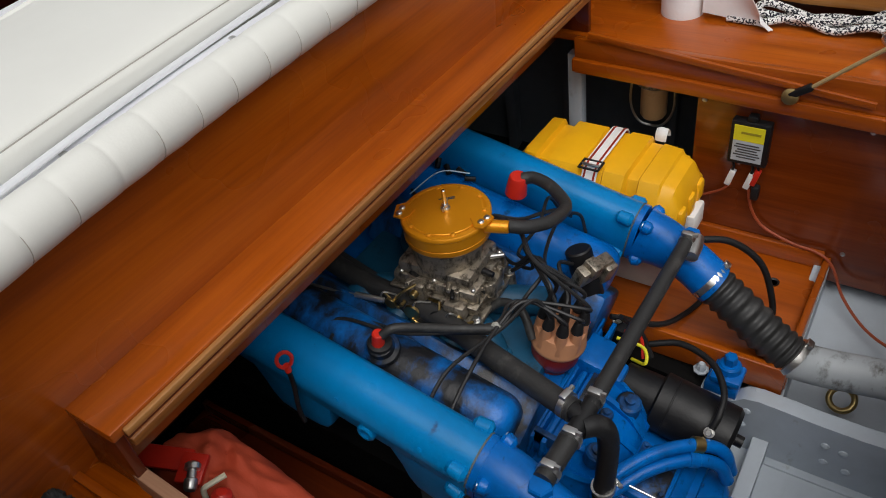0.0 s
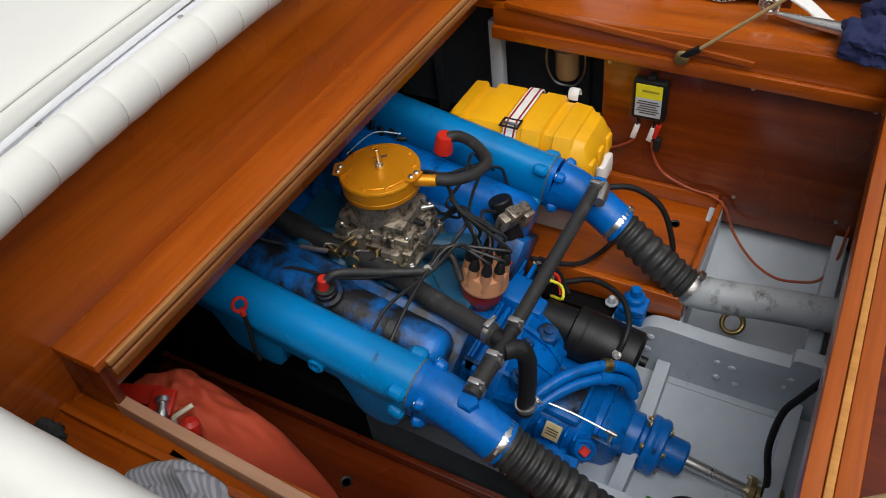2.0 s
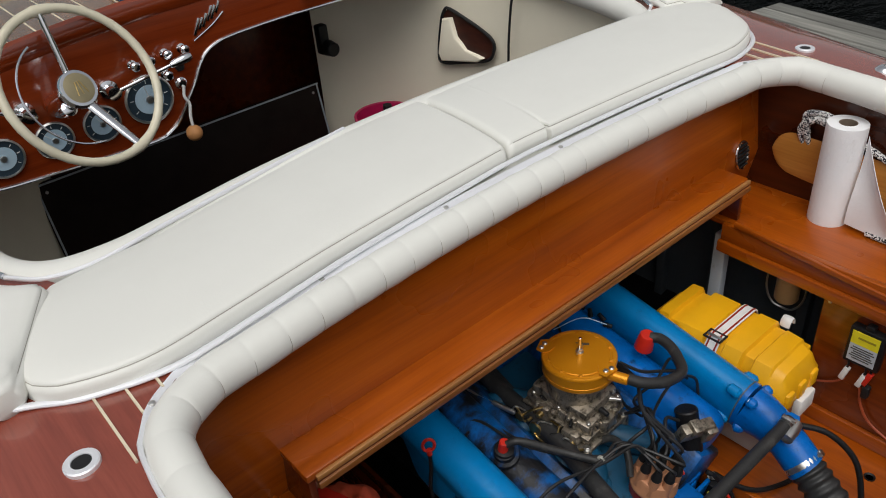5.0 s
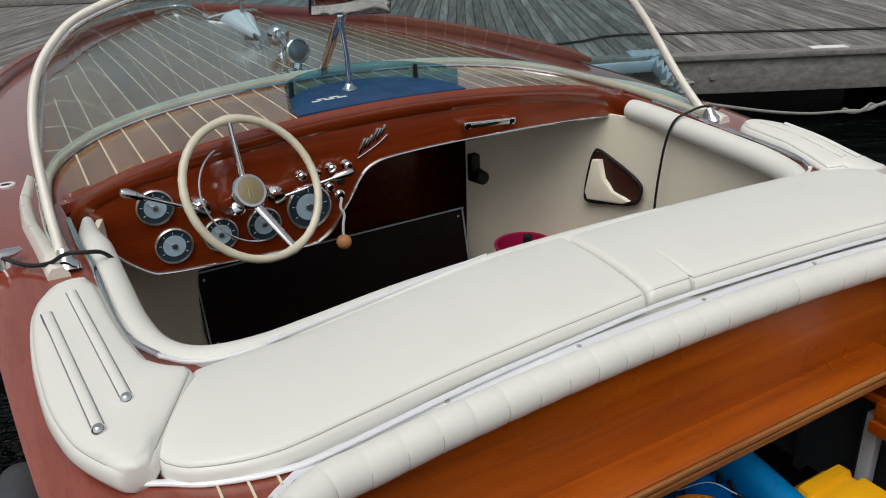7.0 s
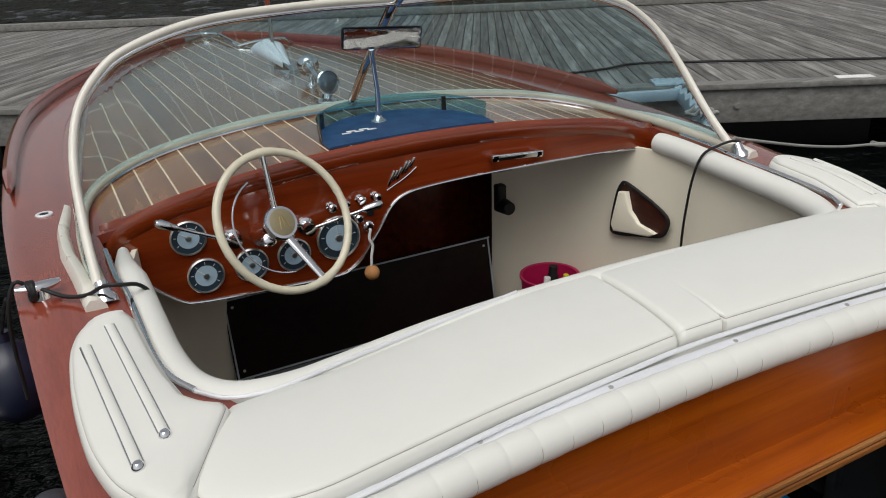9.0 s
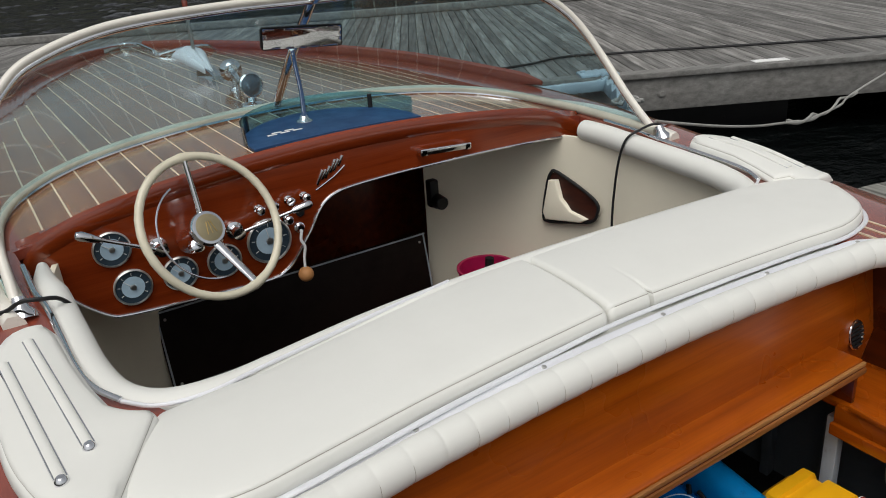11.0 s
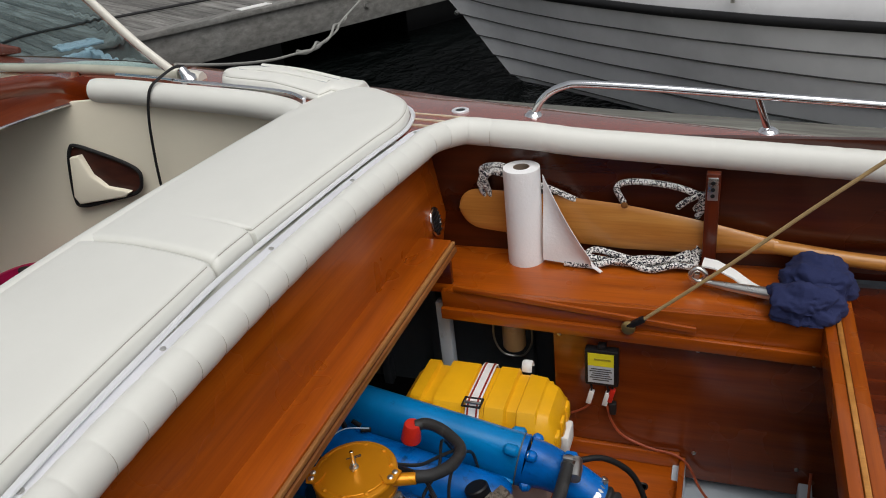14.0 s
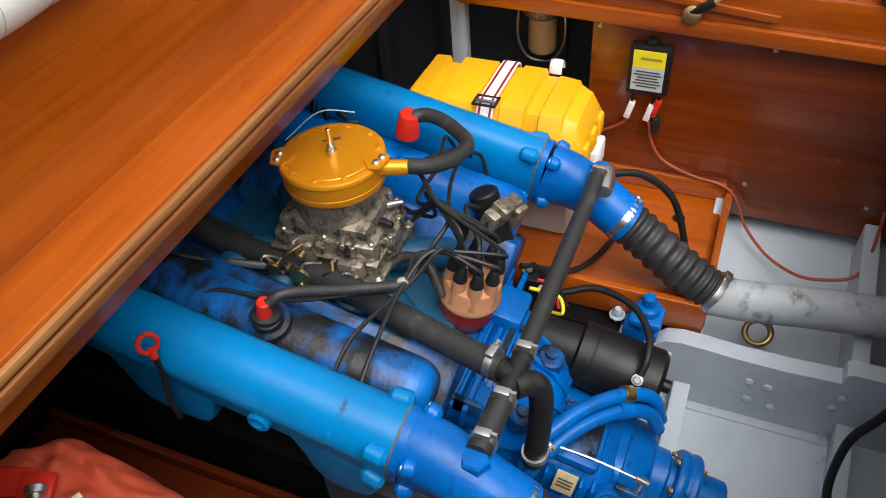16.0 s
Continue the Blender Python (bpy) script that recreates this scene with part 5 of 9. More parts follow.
tube(bm, [(-1.150, 1.00, CZ + 0.034), (-1.125, 1.003, CZ + 0.030), (-1.098, 1.008, CZ + 0.028), (-1.075, 1.014, CZ + 0.028), (-1.058, 1.020, CZ + 0.030)], lambda u: 0.004 + 0.010 * math.sin(math.pi * (0.08 + 0.84 * u)), 12, 6, sq=(1.25, 0.8))
part("horns", bm, chrome, cl)
bm = B()
cyl(bm, (-1.10, 1.008, CZ - 0.01), (-1.10, 1.008, CZ + 0.026), 0.020, 0.013, 14)
part("post", bm, chrome, cl)
bm = B()
turns = [(-1.118 + 0.006 * math.sin(k * 0.9), 1.004 + 0.022 * math.cos(k * 1.05), CZ + 0.022 + 0.020 * math.sin(k * 1.05)) for k in range(26)]
tube(bm, [(-1.185, 1.03, CZ - 0.25), (-1.178, 1.02, CZ - 0.05), (-1.150, 1.025, CZ + 0.040)] + turns + [(-1.085, 0.985, CZ + 0.020), (-1.05, 0.95, CZ + 0.012), (-1.01, 0.915, CZ + 0.020), (-0.975, 0.895, CZ + 0.040), (-0.94, 0.885, CZ + 0.038), (-0.90, 0.905, CZ + 0.018), (-0.875, 0.94, CZ - 0.05), (-0.872, 0.97, 0.70)], 0.0048, 8, 4)
solo("black_cord", bm, black, "black cord led from the cleat into the cockpit", "cord", "black cords")
bm = B()
tube(bm, [(0.985, 0.93, 0.975), (0.96, 0.945, 0.980), (0.915, 0.962, 0.966), (0.872, 0.982, 0.938), (0.856, 1.000, 0.860), (0.862, 1.025, 0.740), (0.868, 1.040, 0.63), (0.872, 1.045, 0.5)], 0.0045, 8, 8)
solo("black_cord", bm, black, "black cord hanging down the cockpit lining", "cord", "black cords")
# grab rail on the starboard deck
rl = thing("grab_rail", "chrome grab rail on the side deck", "rail", (0.93, -0.7, 0.83))
bm = B()
tube(bm, [(0.930, -0.158, sheer(-0.158)), (0.930, -0.185, sheer(-0.16) + 0.045), (0.930, -0.235, sheer(-0.2) + 0.078), (0.930, -0.32, sheer(-0.3) + 0.090), (0.925, -0.7, sheer(-0.7) + 0.088), (0.90, -1.3, sheer(-1.3) + 0.085), (0.87, -1.9, sheer(-1.9) + 0.08)], 0.0095, 12, 8)
part("rail", bm, chrome, rl)
for y, dx in ((-0.70, 0.0), (-1.3, -0.025)):
    bm = B()
    cyl(bm, (0.93 + dx, y - 0.02, sheer(y)), (0.926 + dx, y + 0.01, sheer(y) + 0.088), 0.0085, n=12)
    part("rail_post", bm, chrome, rl)
    bm = B()
    lathe(bm, [(0.024, 0), (0.022, 0.005), (0.012, 0.012)], (0.93 + dx, y - 0.02, sheer(y)), (0, 0, 1), 18)
    part("post_foot", bm, chrome, rl)
bm = B()
lathe(bm, [(0.024, 0), (0.022, 0.005), (0.012, 0.012)], (0.930, -0.158, sheer(-0.158)), (0, 0, 1), 18)
part("post_foot", bm, chrome, rl)
# oval vent on the bulkhead
vt = thing("vent", "oval chrome louvre vent on the bulkhead", "vent", (0.765, 0.11, 0.62))
bm = B()
ring = [(0.765 + 0.029 * math.cos(a), 0.078 + 0.0052 * math.sin(a), 0.612 + 0.037 * math.sin(a)) for a in [2 * math.pi * k / 20 for k in range(21)]]
tube(bm, ring, 0.0035, 8, 2)
part("rim", bm, chrome, vt)
for k in range(6):
    bm = B()
    w_ = 0.028 * math.sqrt(1 - ((k - 2.5) / 3.4) ** 2)
    box(bm, 0.765 - w_, 0.765 + w_, 0.068 + 0.0016 * k, 0.086, 0.612 - 0.028 + 0.011 * k - 0.002, 0.612 - 0.028 + 0.011 * k + 0.002, 0.001)
    part("louvre", bm, black, vt)

# ---- the engine ----
EM = pose(0.015, -0.25, 0.0, 11.5, 0, 0)
engine = thing("engine", "blue painted marine V8 engine with gold flame arrestor", "engine", (0.015, 0.0, -0.15))


def epart(name, bm, mat, label="", parent=None, sharp=38.0):
    bmesh.ops.transform(bm, matrix=EM, verts=bm.verts)
    return part(name, bm, mat, parent or engine, label, sharp)


def loaf(bm, w, h, r, v0, v1, m, end=0.03, n=5):
    """A long rounded box along local y with rounded ends, placed by m."""
    rings = []
    caps_ = [(end * (1 - math.cos(radians(90 * k / n))), 0.5 + 0.5 * math.sin(radians(90 * k / n))) for k in range(n + 1)]
    for d_, s in caps_:
        rings.append([m @ Vector((x * s, v0 + d_, z * s)) for x, z in rrect(w, h, r)])
    for d_, s in caps_[::-1]:
        rings.append([m @ Vector((x * s, v1 - d_, z * s)) for x, z in rrect(w, h, r)])
    loft(bm, rings)
    return bm


def clamp(centre, axis, r, parent, w=0.012, turn=0.0):
    """A worm-drive hose clamp."""
    c, d = Vector(centre), Vector(axis).normalized()
    bm = B()
    lathe(bm, [(r, -w / 2), (r + 0.0015, -w / 2), (r + 0.0018, 0), (r + 0.0015, w / 2), (r, w / 2)], c, d, 24)
    up = Vector((math.sin(turn), 0, math.cos(turn)))
    s = (up - d * up.dot(d)).normalized()
    t_ = d.cross(s)
    m = Matrix((( *t_, 0), (*d, 0), (*s, 0), (0, 0, 0, 1))).transposed()
    m.translation = c + s * (r + 0.004)
    box(bm, -0.011, 0.011, -w * 0.55, w * 0.55, -0.004, 0.004, 0.0015, m=m)
    cyl(bm, m @ Vector((0.010, 0, 0.001)), m @ Vector((0.019, 0, 0.001)), 0.0045, n=6)
    ob = part("hose_clamp", bm, steel, parent)
    return ob


def hexbolt(p, axis, r=0.007, h=0.007, mat=None, parent=None):
    bm = B()
    d = Vector(axis).normalized()
    lathe(bm, [(r * 1.45, 0), (r * 1.45, h * 0.2), (r * 1.0, h * 0.22)], p, d, 14)
    lathe(bm, [(r, 0), (r, h * 0.85), (r * 0.8, h), (0, h)], Vector(p), d, 6)
    return part("bolt", bm, mat or steel, parent or engine)


def W(u, v, w):
    return EM @ Vector((u, v, w))


UP = (EM.to_3x3() @ Vector((0, 0, 1)))
AFT = -(EM.to_3x3() @ Vector((0, 1, 0)))

# block, heads, pan
bm = B()
box(bm, -0.15, 0.15, 0.02, 0.60, -0.16, 0.13, 0.02)
epart("block", bm, blue)
bm = B()
box(bm, -0.11, 0.11, 0.05, 0.58, -0.27, -0.15, 0.03)
epart("oil_pan", bm, blue_worn)
for sd in (-1, 1):
    hm = pose(sd * 0.168, 0, 0.150, 0, sd * 38, 0)
    bm = B()
    box(bm, -0.075, 0.075, 0.035, 0.56, -0.07, 0.035, 0.010, m=hm)
    epart("cylinder_head", bm, blue_worn)
    vm = pose(sd * 0.206, 0, 0.204, 0, sd * 32, 0)
    bm = B()
    loaf(bm, 0.052, 0.056, 0.047, 0.052, 0.545, vm, 0.040, 7)
    vc = epart("valve_cover", bm, blue_worn if sd < 0 else blue, sharp=70)
    bm = B()
    box(bm, -0.060, 0.060, 0.043, 0.552, -0.050, -0.040, 0.003, m=vm)
    epart("valve_cover_rim", bm, blue)
    for v in (0.12, 0.26, 0.40):
        for q in (-0.055, 0.055):
            p = EM @ vm @ Vector((q, v, -0.036))
            hexbolt(p, (EM @ vm).to_3x3() @ Vector((0, 0, 1)), 0.005, 0.006, blue)

# intake manifold
bm = B()
box(bm, -0.125, 0.125, 0.075, 0.53, 0.12, 0.165, 0.012)
epart("intake_manifold", bm, teal)
for sd in (-1, 1):
    for v in (0.13, 0.23, 0.37, 0.47):
        pts = [(sd * 0.03, 0.30 + (v - 0.30) * 0.35, 0.190), (sd * 0.075, 0.30 + (v - 0.30) * 0.8, 0.185), (sd * 0.135, v, 0.150)]
        epart("intake_runner", tube(B(), pts, 0.030, 12, 6), teal)
bm = B()
box(bm, -0.075, 0.075, 0.235, 0.385, 0.16, 0.222, 0.012)
epart("carburettor_riser", bm, teal)
for u, v in ((-0.10, 0.115), (-0.105, 0.2), (0.10, 0.115), (0.105, 0.2), (-0.1, 0.40)):
    hexbolt(W(u, v, 0.166), UP, 0.009, 0.012, blue)
# brass-coloured water neck at the rear of the manifold
bm = B()
lathe(bm, [(0.019, 0), (0.019, 0.022), (0.014, 0.026), (0.009, 0.027), (0.009, 0.012)], W(-0.075, 0.145, 0.175), UP, 18)
part("plug", bm, teal, engine)

# carburettor, set level on the riser
CB = pose(0.012, 0.0, 0.262, 1.5, 0, 4)
carb = part("carburettor", box(B(), -0.078, 0.078, -0.095, 0.095, 0.0, 0.012, 0.004, m=CB), cast, engine, "dull cast metal carburettor")
for nm_, q in (("throttle_body", (-0.062, 0.062, -0.078, 0.080, 0.012, 0.046, 0.008)), ("float_bowl", (-0.066, 0.066, -0.086, 0.088, 0.046, 0.076, 0.009)), ("gasket_plate", (-0.072, 0.072, -0.091, 0.093, 0.041, 0.047, 0.002)), ("air_horn_base", (-0.060, 0.060, -0.074, 0.078, 0.074, 0.102, 0.010)), ("choke_housing", (-0.088, -0.060, -0.072, -0.028, 0.022, 0.054, 0.007)), ("pump_housing", (-0.082, -0.058, 0.012, 0.056, 0.028, 0.072, 0.008)), ("vacuum_housing", (0.058, 0.084, -0.058, -0.004, 0.022, 0.060, 0.007)), ("fuel_inlet", (-0.028, 0.022, -0.102, -0.074, 0.034, 0.066, 0.008))):
    part(nm_, box(B(), *q, m=CB), cast, carb)
for k in range(7):
    bm = B()
    box(bm, -0.058 + 0.018 * k, -0.052 + 0.018 * k, -0.0895, -0.084, 0.050, 0.072, 0.001, m=CB)
    part("cast_rib", bm, cast, carb)
for x, y in ((-0.055, -0.078), (0.0, -0.078), (0.055, -0.078), (-0.058, 0.0), (-0.058, 0.07), (0.058, -0.02)):
    bm = B()
    lathe(bm, [(0.0048, 0), (0.0048, 0.003), (0.003, 0.005), (0, 0.0052)], CB @ Vector((x, y, 0.076)), (0, 0, 1), 8)
    part("screw", bm, steel, carb)
for y, z, r in ((-0.06, 0.030, 0.010), (0.0, 0.026, 0.008), (0.03, 0.055, 0.009)):
    bm = B()
    cyl(bm, CB @ Vector((-0.062, y, z)), CB @ Vector((-0.094, y, z)), r, r * 0.8, 12, 0.002)
    part("adjuster", bm, brass, carb)
bm = B()
cyl(bm, CB @ Vector((0, 0, 0.095)), CB @ Vector((0, 0, 0.152)), 0.064, 0.068, 28, 0.003)
part("air_horn", bm, cast, engine)
for x, y, z, h in ((-0.05, -0.06, 0.062, 0.02), (0.045, -0.062, 0.062, 0.016), (-0.045, 0.068, 0.062, 0.02), (-0.02, -0.095, 0.05, 0.02), (0.02, -0.095, 0.05, 0.025), (-0.066, -0.05, 0.056, 0.02), (-0.05, 0.02, 0.09, 0.012)):
    bm = B()
    cyl(bm, CB @ Vector((x, y, z)), CB @ Vector((x, y, z + h)), 0.0065, 0.0055, 10, 0.001)
    part("carburettor_boss", bm, cast, engine)
for x, y in ((-0.070, -0.087), (0.070, -0.087), (-0.070, 0.087), (0.070, 0.087)):
    bm = B()
    cyl(bm, CB @ Vector((x, y, -0.02)), CB @ Vector((x, y, 0.017)), 0.014, 0.012, 12, 0.002)
    part("mounting_lug", bm, cast, engine)
    hexbolt(CB @ Vector((x, y, 0.017)), (0, 0, 1), 0.007, 0.008, steel)
# crowded small fittings round the body
random.seed(12)
for k in range(34):
    a = radians(-150 + 200 * random.random()) if k % 3 else radians(180 + 60 * (random.random() - 0.5))
    rx, ry = 0.074 * math.cos(a), 0.088 * math.sin(a)
    z = 0.012 + 0.075 * random.random()
    r = 0.003 + 0.005 * random.random()
    o = Vector((rx, ry, z))
    out = Vector((math.cos(a), math.sin(a), 0.25 * (random.random() - 0.3)))
    tip = o + out * (0.006 + 0.014 * random.random())
    if k % 4 == 0:
        tip = o + Vector((0.2 * out.x, 0.2 * out.y, 1)) * 0.016
    bm = B()
    cyl(bm, CB @ (o - out * 0.012), CB @ tip, r, r * 0.75, 6 if k % 2 else 10, 0.0008)
    part("fitting", bm, (cast, steel, black_paint, brass, cast)[k % 5], carb)
for k in range(5):
    y = -0.07 + 0.035 * k
    bm = B()
    tube(bm, [CB @ Vector((-0.080, y, 0.02 + 0.01 * (k % 3))), CB @ Vector((-0.100, y + 0.02, 0.05 - 0.012 * (k % 2))), CB @ Vector((-0.096, y + 0.035, 0.012))], 0.0020, 6, 5)
    part("link_rod", bm, black_paint if k % 2 else steel, carb)
# throttle linkage on the port side
bm = B()
for pts in (((-0.085, -0.09, 0.03), (-0.10, -0.05, 0.015), (-0.095, 0.0, 0.025)), ((-0.09, 0.05, 0.03), (-0.105, 0.02, 0.0), (-0.10, -0.04, 0.01)), ((-0.098, 0.09, 0.05), (-0.10, 0.06, 0.02)), ((-0.08, -0.02, 0.05), (-0.10, -0.03, 0.02), (-0.10, -0.06, -0.005)), ((-0.075, 0.03, 0.07), (-0.096, 0.05, 0.06), (-0.098, 0.08, 0.02))):
    tube(bm, [CB @ Vector(p) for p in pts], 0.0028, 6, 4)
for x, y, z, r in ((-0.096, -0.03, 0.012, 0.016), (-0.098, 0.03, 0.02, 0.018), (-0.1, 0.075, 0.03, 0.012)):
    cyl(bm, CB @ Vector((x, y, z)), CB @ Vector((x - 0.006, y, z)), r, n=14, bev=0.001)
for x, y, z in ((-0.106, -0.03, 0.03), (-0.106, 0.03, 0.005), (-0.106, 0.05, 0.035), (-0.104, -0.065, 0.005)):
    cyl(bm, CB @ Vector((x, y, z)), CB @ Vector((x + 0.014, y, z)), 0.004, n=8)
part("throttle_linkage", bm, brass, engine, "dull brass throttle linkage rods")
bm = B()
tube(bm, [CB @ Vector((-0.10, 0.085, 0.03)), (-0.13, 0.20, 0.31), (-0.16, 0.33, 0.34)], 0.0028, 6, 5)
part("throttle_cable", bm, steel, engine)
bm = B()
cyl(bm, CB @ Vector((-0.102, 0.09, 0.03)), CB @ Vector((-0.116, 0.145, 0.038)), 0.006, n=8)
part("cable_end", bm, steel, engine)

# gold flame arrestor
FA = Vector((0.022, -0.004, 0.405))
FK = 0.915
fa = part("flame_arrestor", lathe(B(), [(r_ * FK, h_) for r_, h_ in ((0.058, -0.003), (0.082, -0.001), (0.0875, 0.003), (0.0885, 0.006), (0.0885, 0.014), (0.0875, 0.0145), (0.0875, 0.0165), (0.0885, 0.017), (0.0885, 0.036), (0.0905, 0.038), (0.0905, 0.0425), (0.088, 0.0455), (0.080, 0.0465), (0.079, 0.0458), (0.074, 0.0458), (0.073, 0.0468), (0.0, 0.0475))], FA, (0, 0, 1), 64), gold, engine, "gold anodised round flame arrestor")
# rivets round its rim
riv = finish(lathe(B(), [(0.0052, 0), (0.0048, 0.0018), (0.0025, 0.003), (0, 0.0033)], (0, 0, 0), (0, 0, 1), 10), "rivet", gold)
for k in range(10):
    a = 2 * math.pi * (k + 0.2) / 10
    piece("rivet", riv, fa, Matrix.Translation(FA + Vector((0.0705 * math.cos(a), 0.0705 * math.sin(a), 0.0455))))
for ang in (-90, 118):
    m = Matrix.Translation(FA) @ pose(0, 0, 0, 0, 0, ang) @ Matrix.Diagonal((FK, FK, 1, 1))
    bm = B()
    prism(bm, [m @ Vector(p) for p in ((0.060, -0.004, 0.0475), (0.082, -0.026, 0.0475), (0.099, -0.020, 0.0475), (0.101, 0.016, 0.0475), (0.082, 0.024, 0.0475), (0.068, 0.014, 0.0475))], (0, 0, 0.003))
    if ang < 0:
        cyl(bm, m @ Vector((0.084, 0.006, 0.032)), m @ Vector((0.128, 0.022, 0.031)), 0.0125, 0.0118, 16, 0.001)
    part("bracket", bm, gold, fa)
    for q in ((0.086, -0.008), (0.09, 0.008)):
        bm = B()
        lathe(bm, [(0.006, 0), (0.006, 0.002), (0.004, 0.004), (0, 0.0045)], m @ Vector((*q, 0.0505)), (0, 0, 1), 10)
        part("screw", bm, steel, fa)
bm = B()
cyl(bm, FA + Vector((0.004, 0.002, 0.047)), FA + Vector((0.006, 0.003, 0.086)), 0.0038, n=10, bev=0.0008)
part("stud", bm, chrome, fa, "chrome threaded stud")
bm = B()
lathe(bm, [(0.009, 0.0), (0.009, 0.003), (0.006, 0.004), (0.006, 0.010), (0.004, 0.011)], FA + Vector((0.004, 0.002, 0.047)), (0, 0, 1), 12)
for a in (20, 200):
    box(bm, 0.006, 0.018, -0.0022, 0.0022, 0.001, 0.010, 0.001, m=Matrix.Translation(FA + Vector((0.004, 0.002, 0.047))) @ pose(0, 0, 0, 0, -12, a))
part("wing_nut", bm, steel, fa)
for k, (w_, o) in enumerate(((0.030, 0.0), (0.020, -0.006))):
    bm = B()
    box(bm, -w_ / 2, w_ / 2, -0.0012, 0.0012, 0.0, 0.0004, m=Matrix.Translation(FA + Vector((0.030, 0.016 + o, 0.0476))) @ pose(0, 0, 0, 0, 0, -50))
    part("lettering_bar", bm, dial_dark, fa)
# oil filler cap, red breather and their hoses
bm = B()
lathe(bm, [(0.032, 0), (0.031, 0.008), (0.024, 0.012), (0.022, 0.024), (0.018, 0.026)], W(-0.226, 0.305, 0.262), (EM.to_3x3() @ Vector((-0.35, 0, 1))), 24)
part("filler_neck", bm, blue_worn, engine)
bm = B()
lathe(bm, [(0.022, 0), (0.021, 0.006), (0.012, 0.009)], W(-0.234, 0.305, 0.286), UP, 18)
part("grommet", bm, black, engine)
bm = B()
cyl(bm, W(-0.238, 0.305, 0.290), W(-0.238, 0.305, 0.322), 0.0115, 0.0105, 14, 0.002)
part("red_elbow", bm, red_plastic, engine, "red plastic breather elbow")
bm = B()
tube(bm, [W(-0.236, 0.30, 0.316), (-0.20, -0.04, 0.378), (-0.14, -0.10, 0.345), (-0.09, -0.155, 0.322)], 0.0082, 10, 8)
part("breather_hose", bm, hose_black, engine)
bm = B()
lathe(bm, [(0.0225, 0), (0.0222, 0.004), (0.0182, 0.042), (0.0165, 0.045), (0.0, 0.0455)], (0.231, -0.026, 0.350), UP, 24)
part("breather_cap", bm, red_plastic, engine, "red plastic breather cap")
bm = B()
tube(bm, [(0.236, -0.040, 0.385), (0.244, -0.062, 0.388), (0.235, -0.100, 0.387), (0.205, -0.143, 0.387), (0.188, -0.157, 0.388), (0.168, -0.163, 0.391), (0.118, -0.161, 0.405), (0.072, -0.140, 0.420), (0.046, -0.114, 0.434)], 0.0125, 14, 8)
part("breather_hose", bm, hose_black, engine)

# exhaust manifolds
worn_joint = paint("grey worn joint", (0.10, 0.115, 0.125), 0.6, grain=0.3)
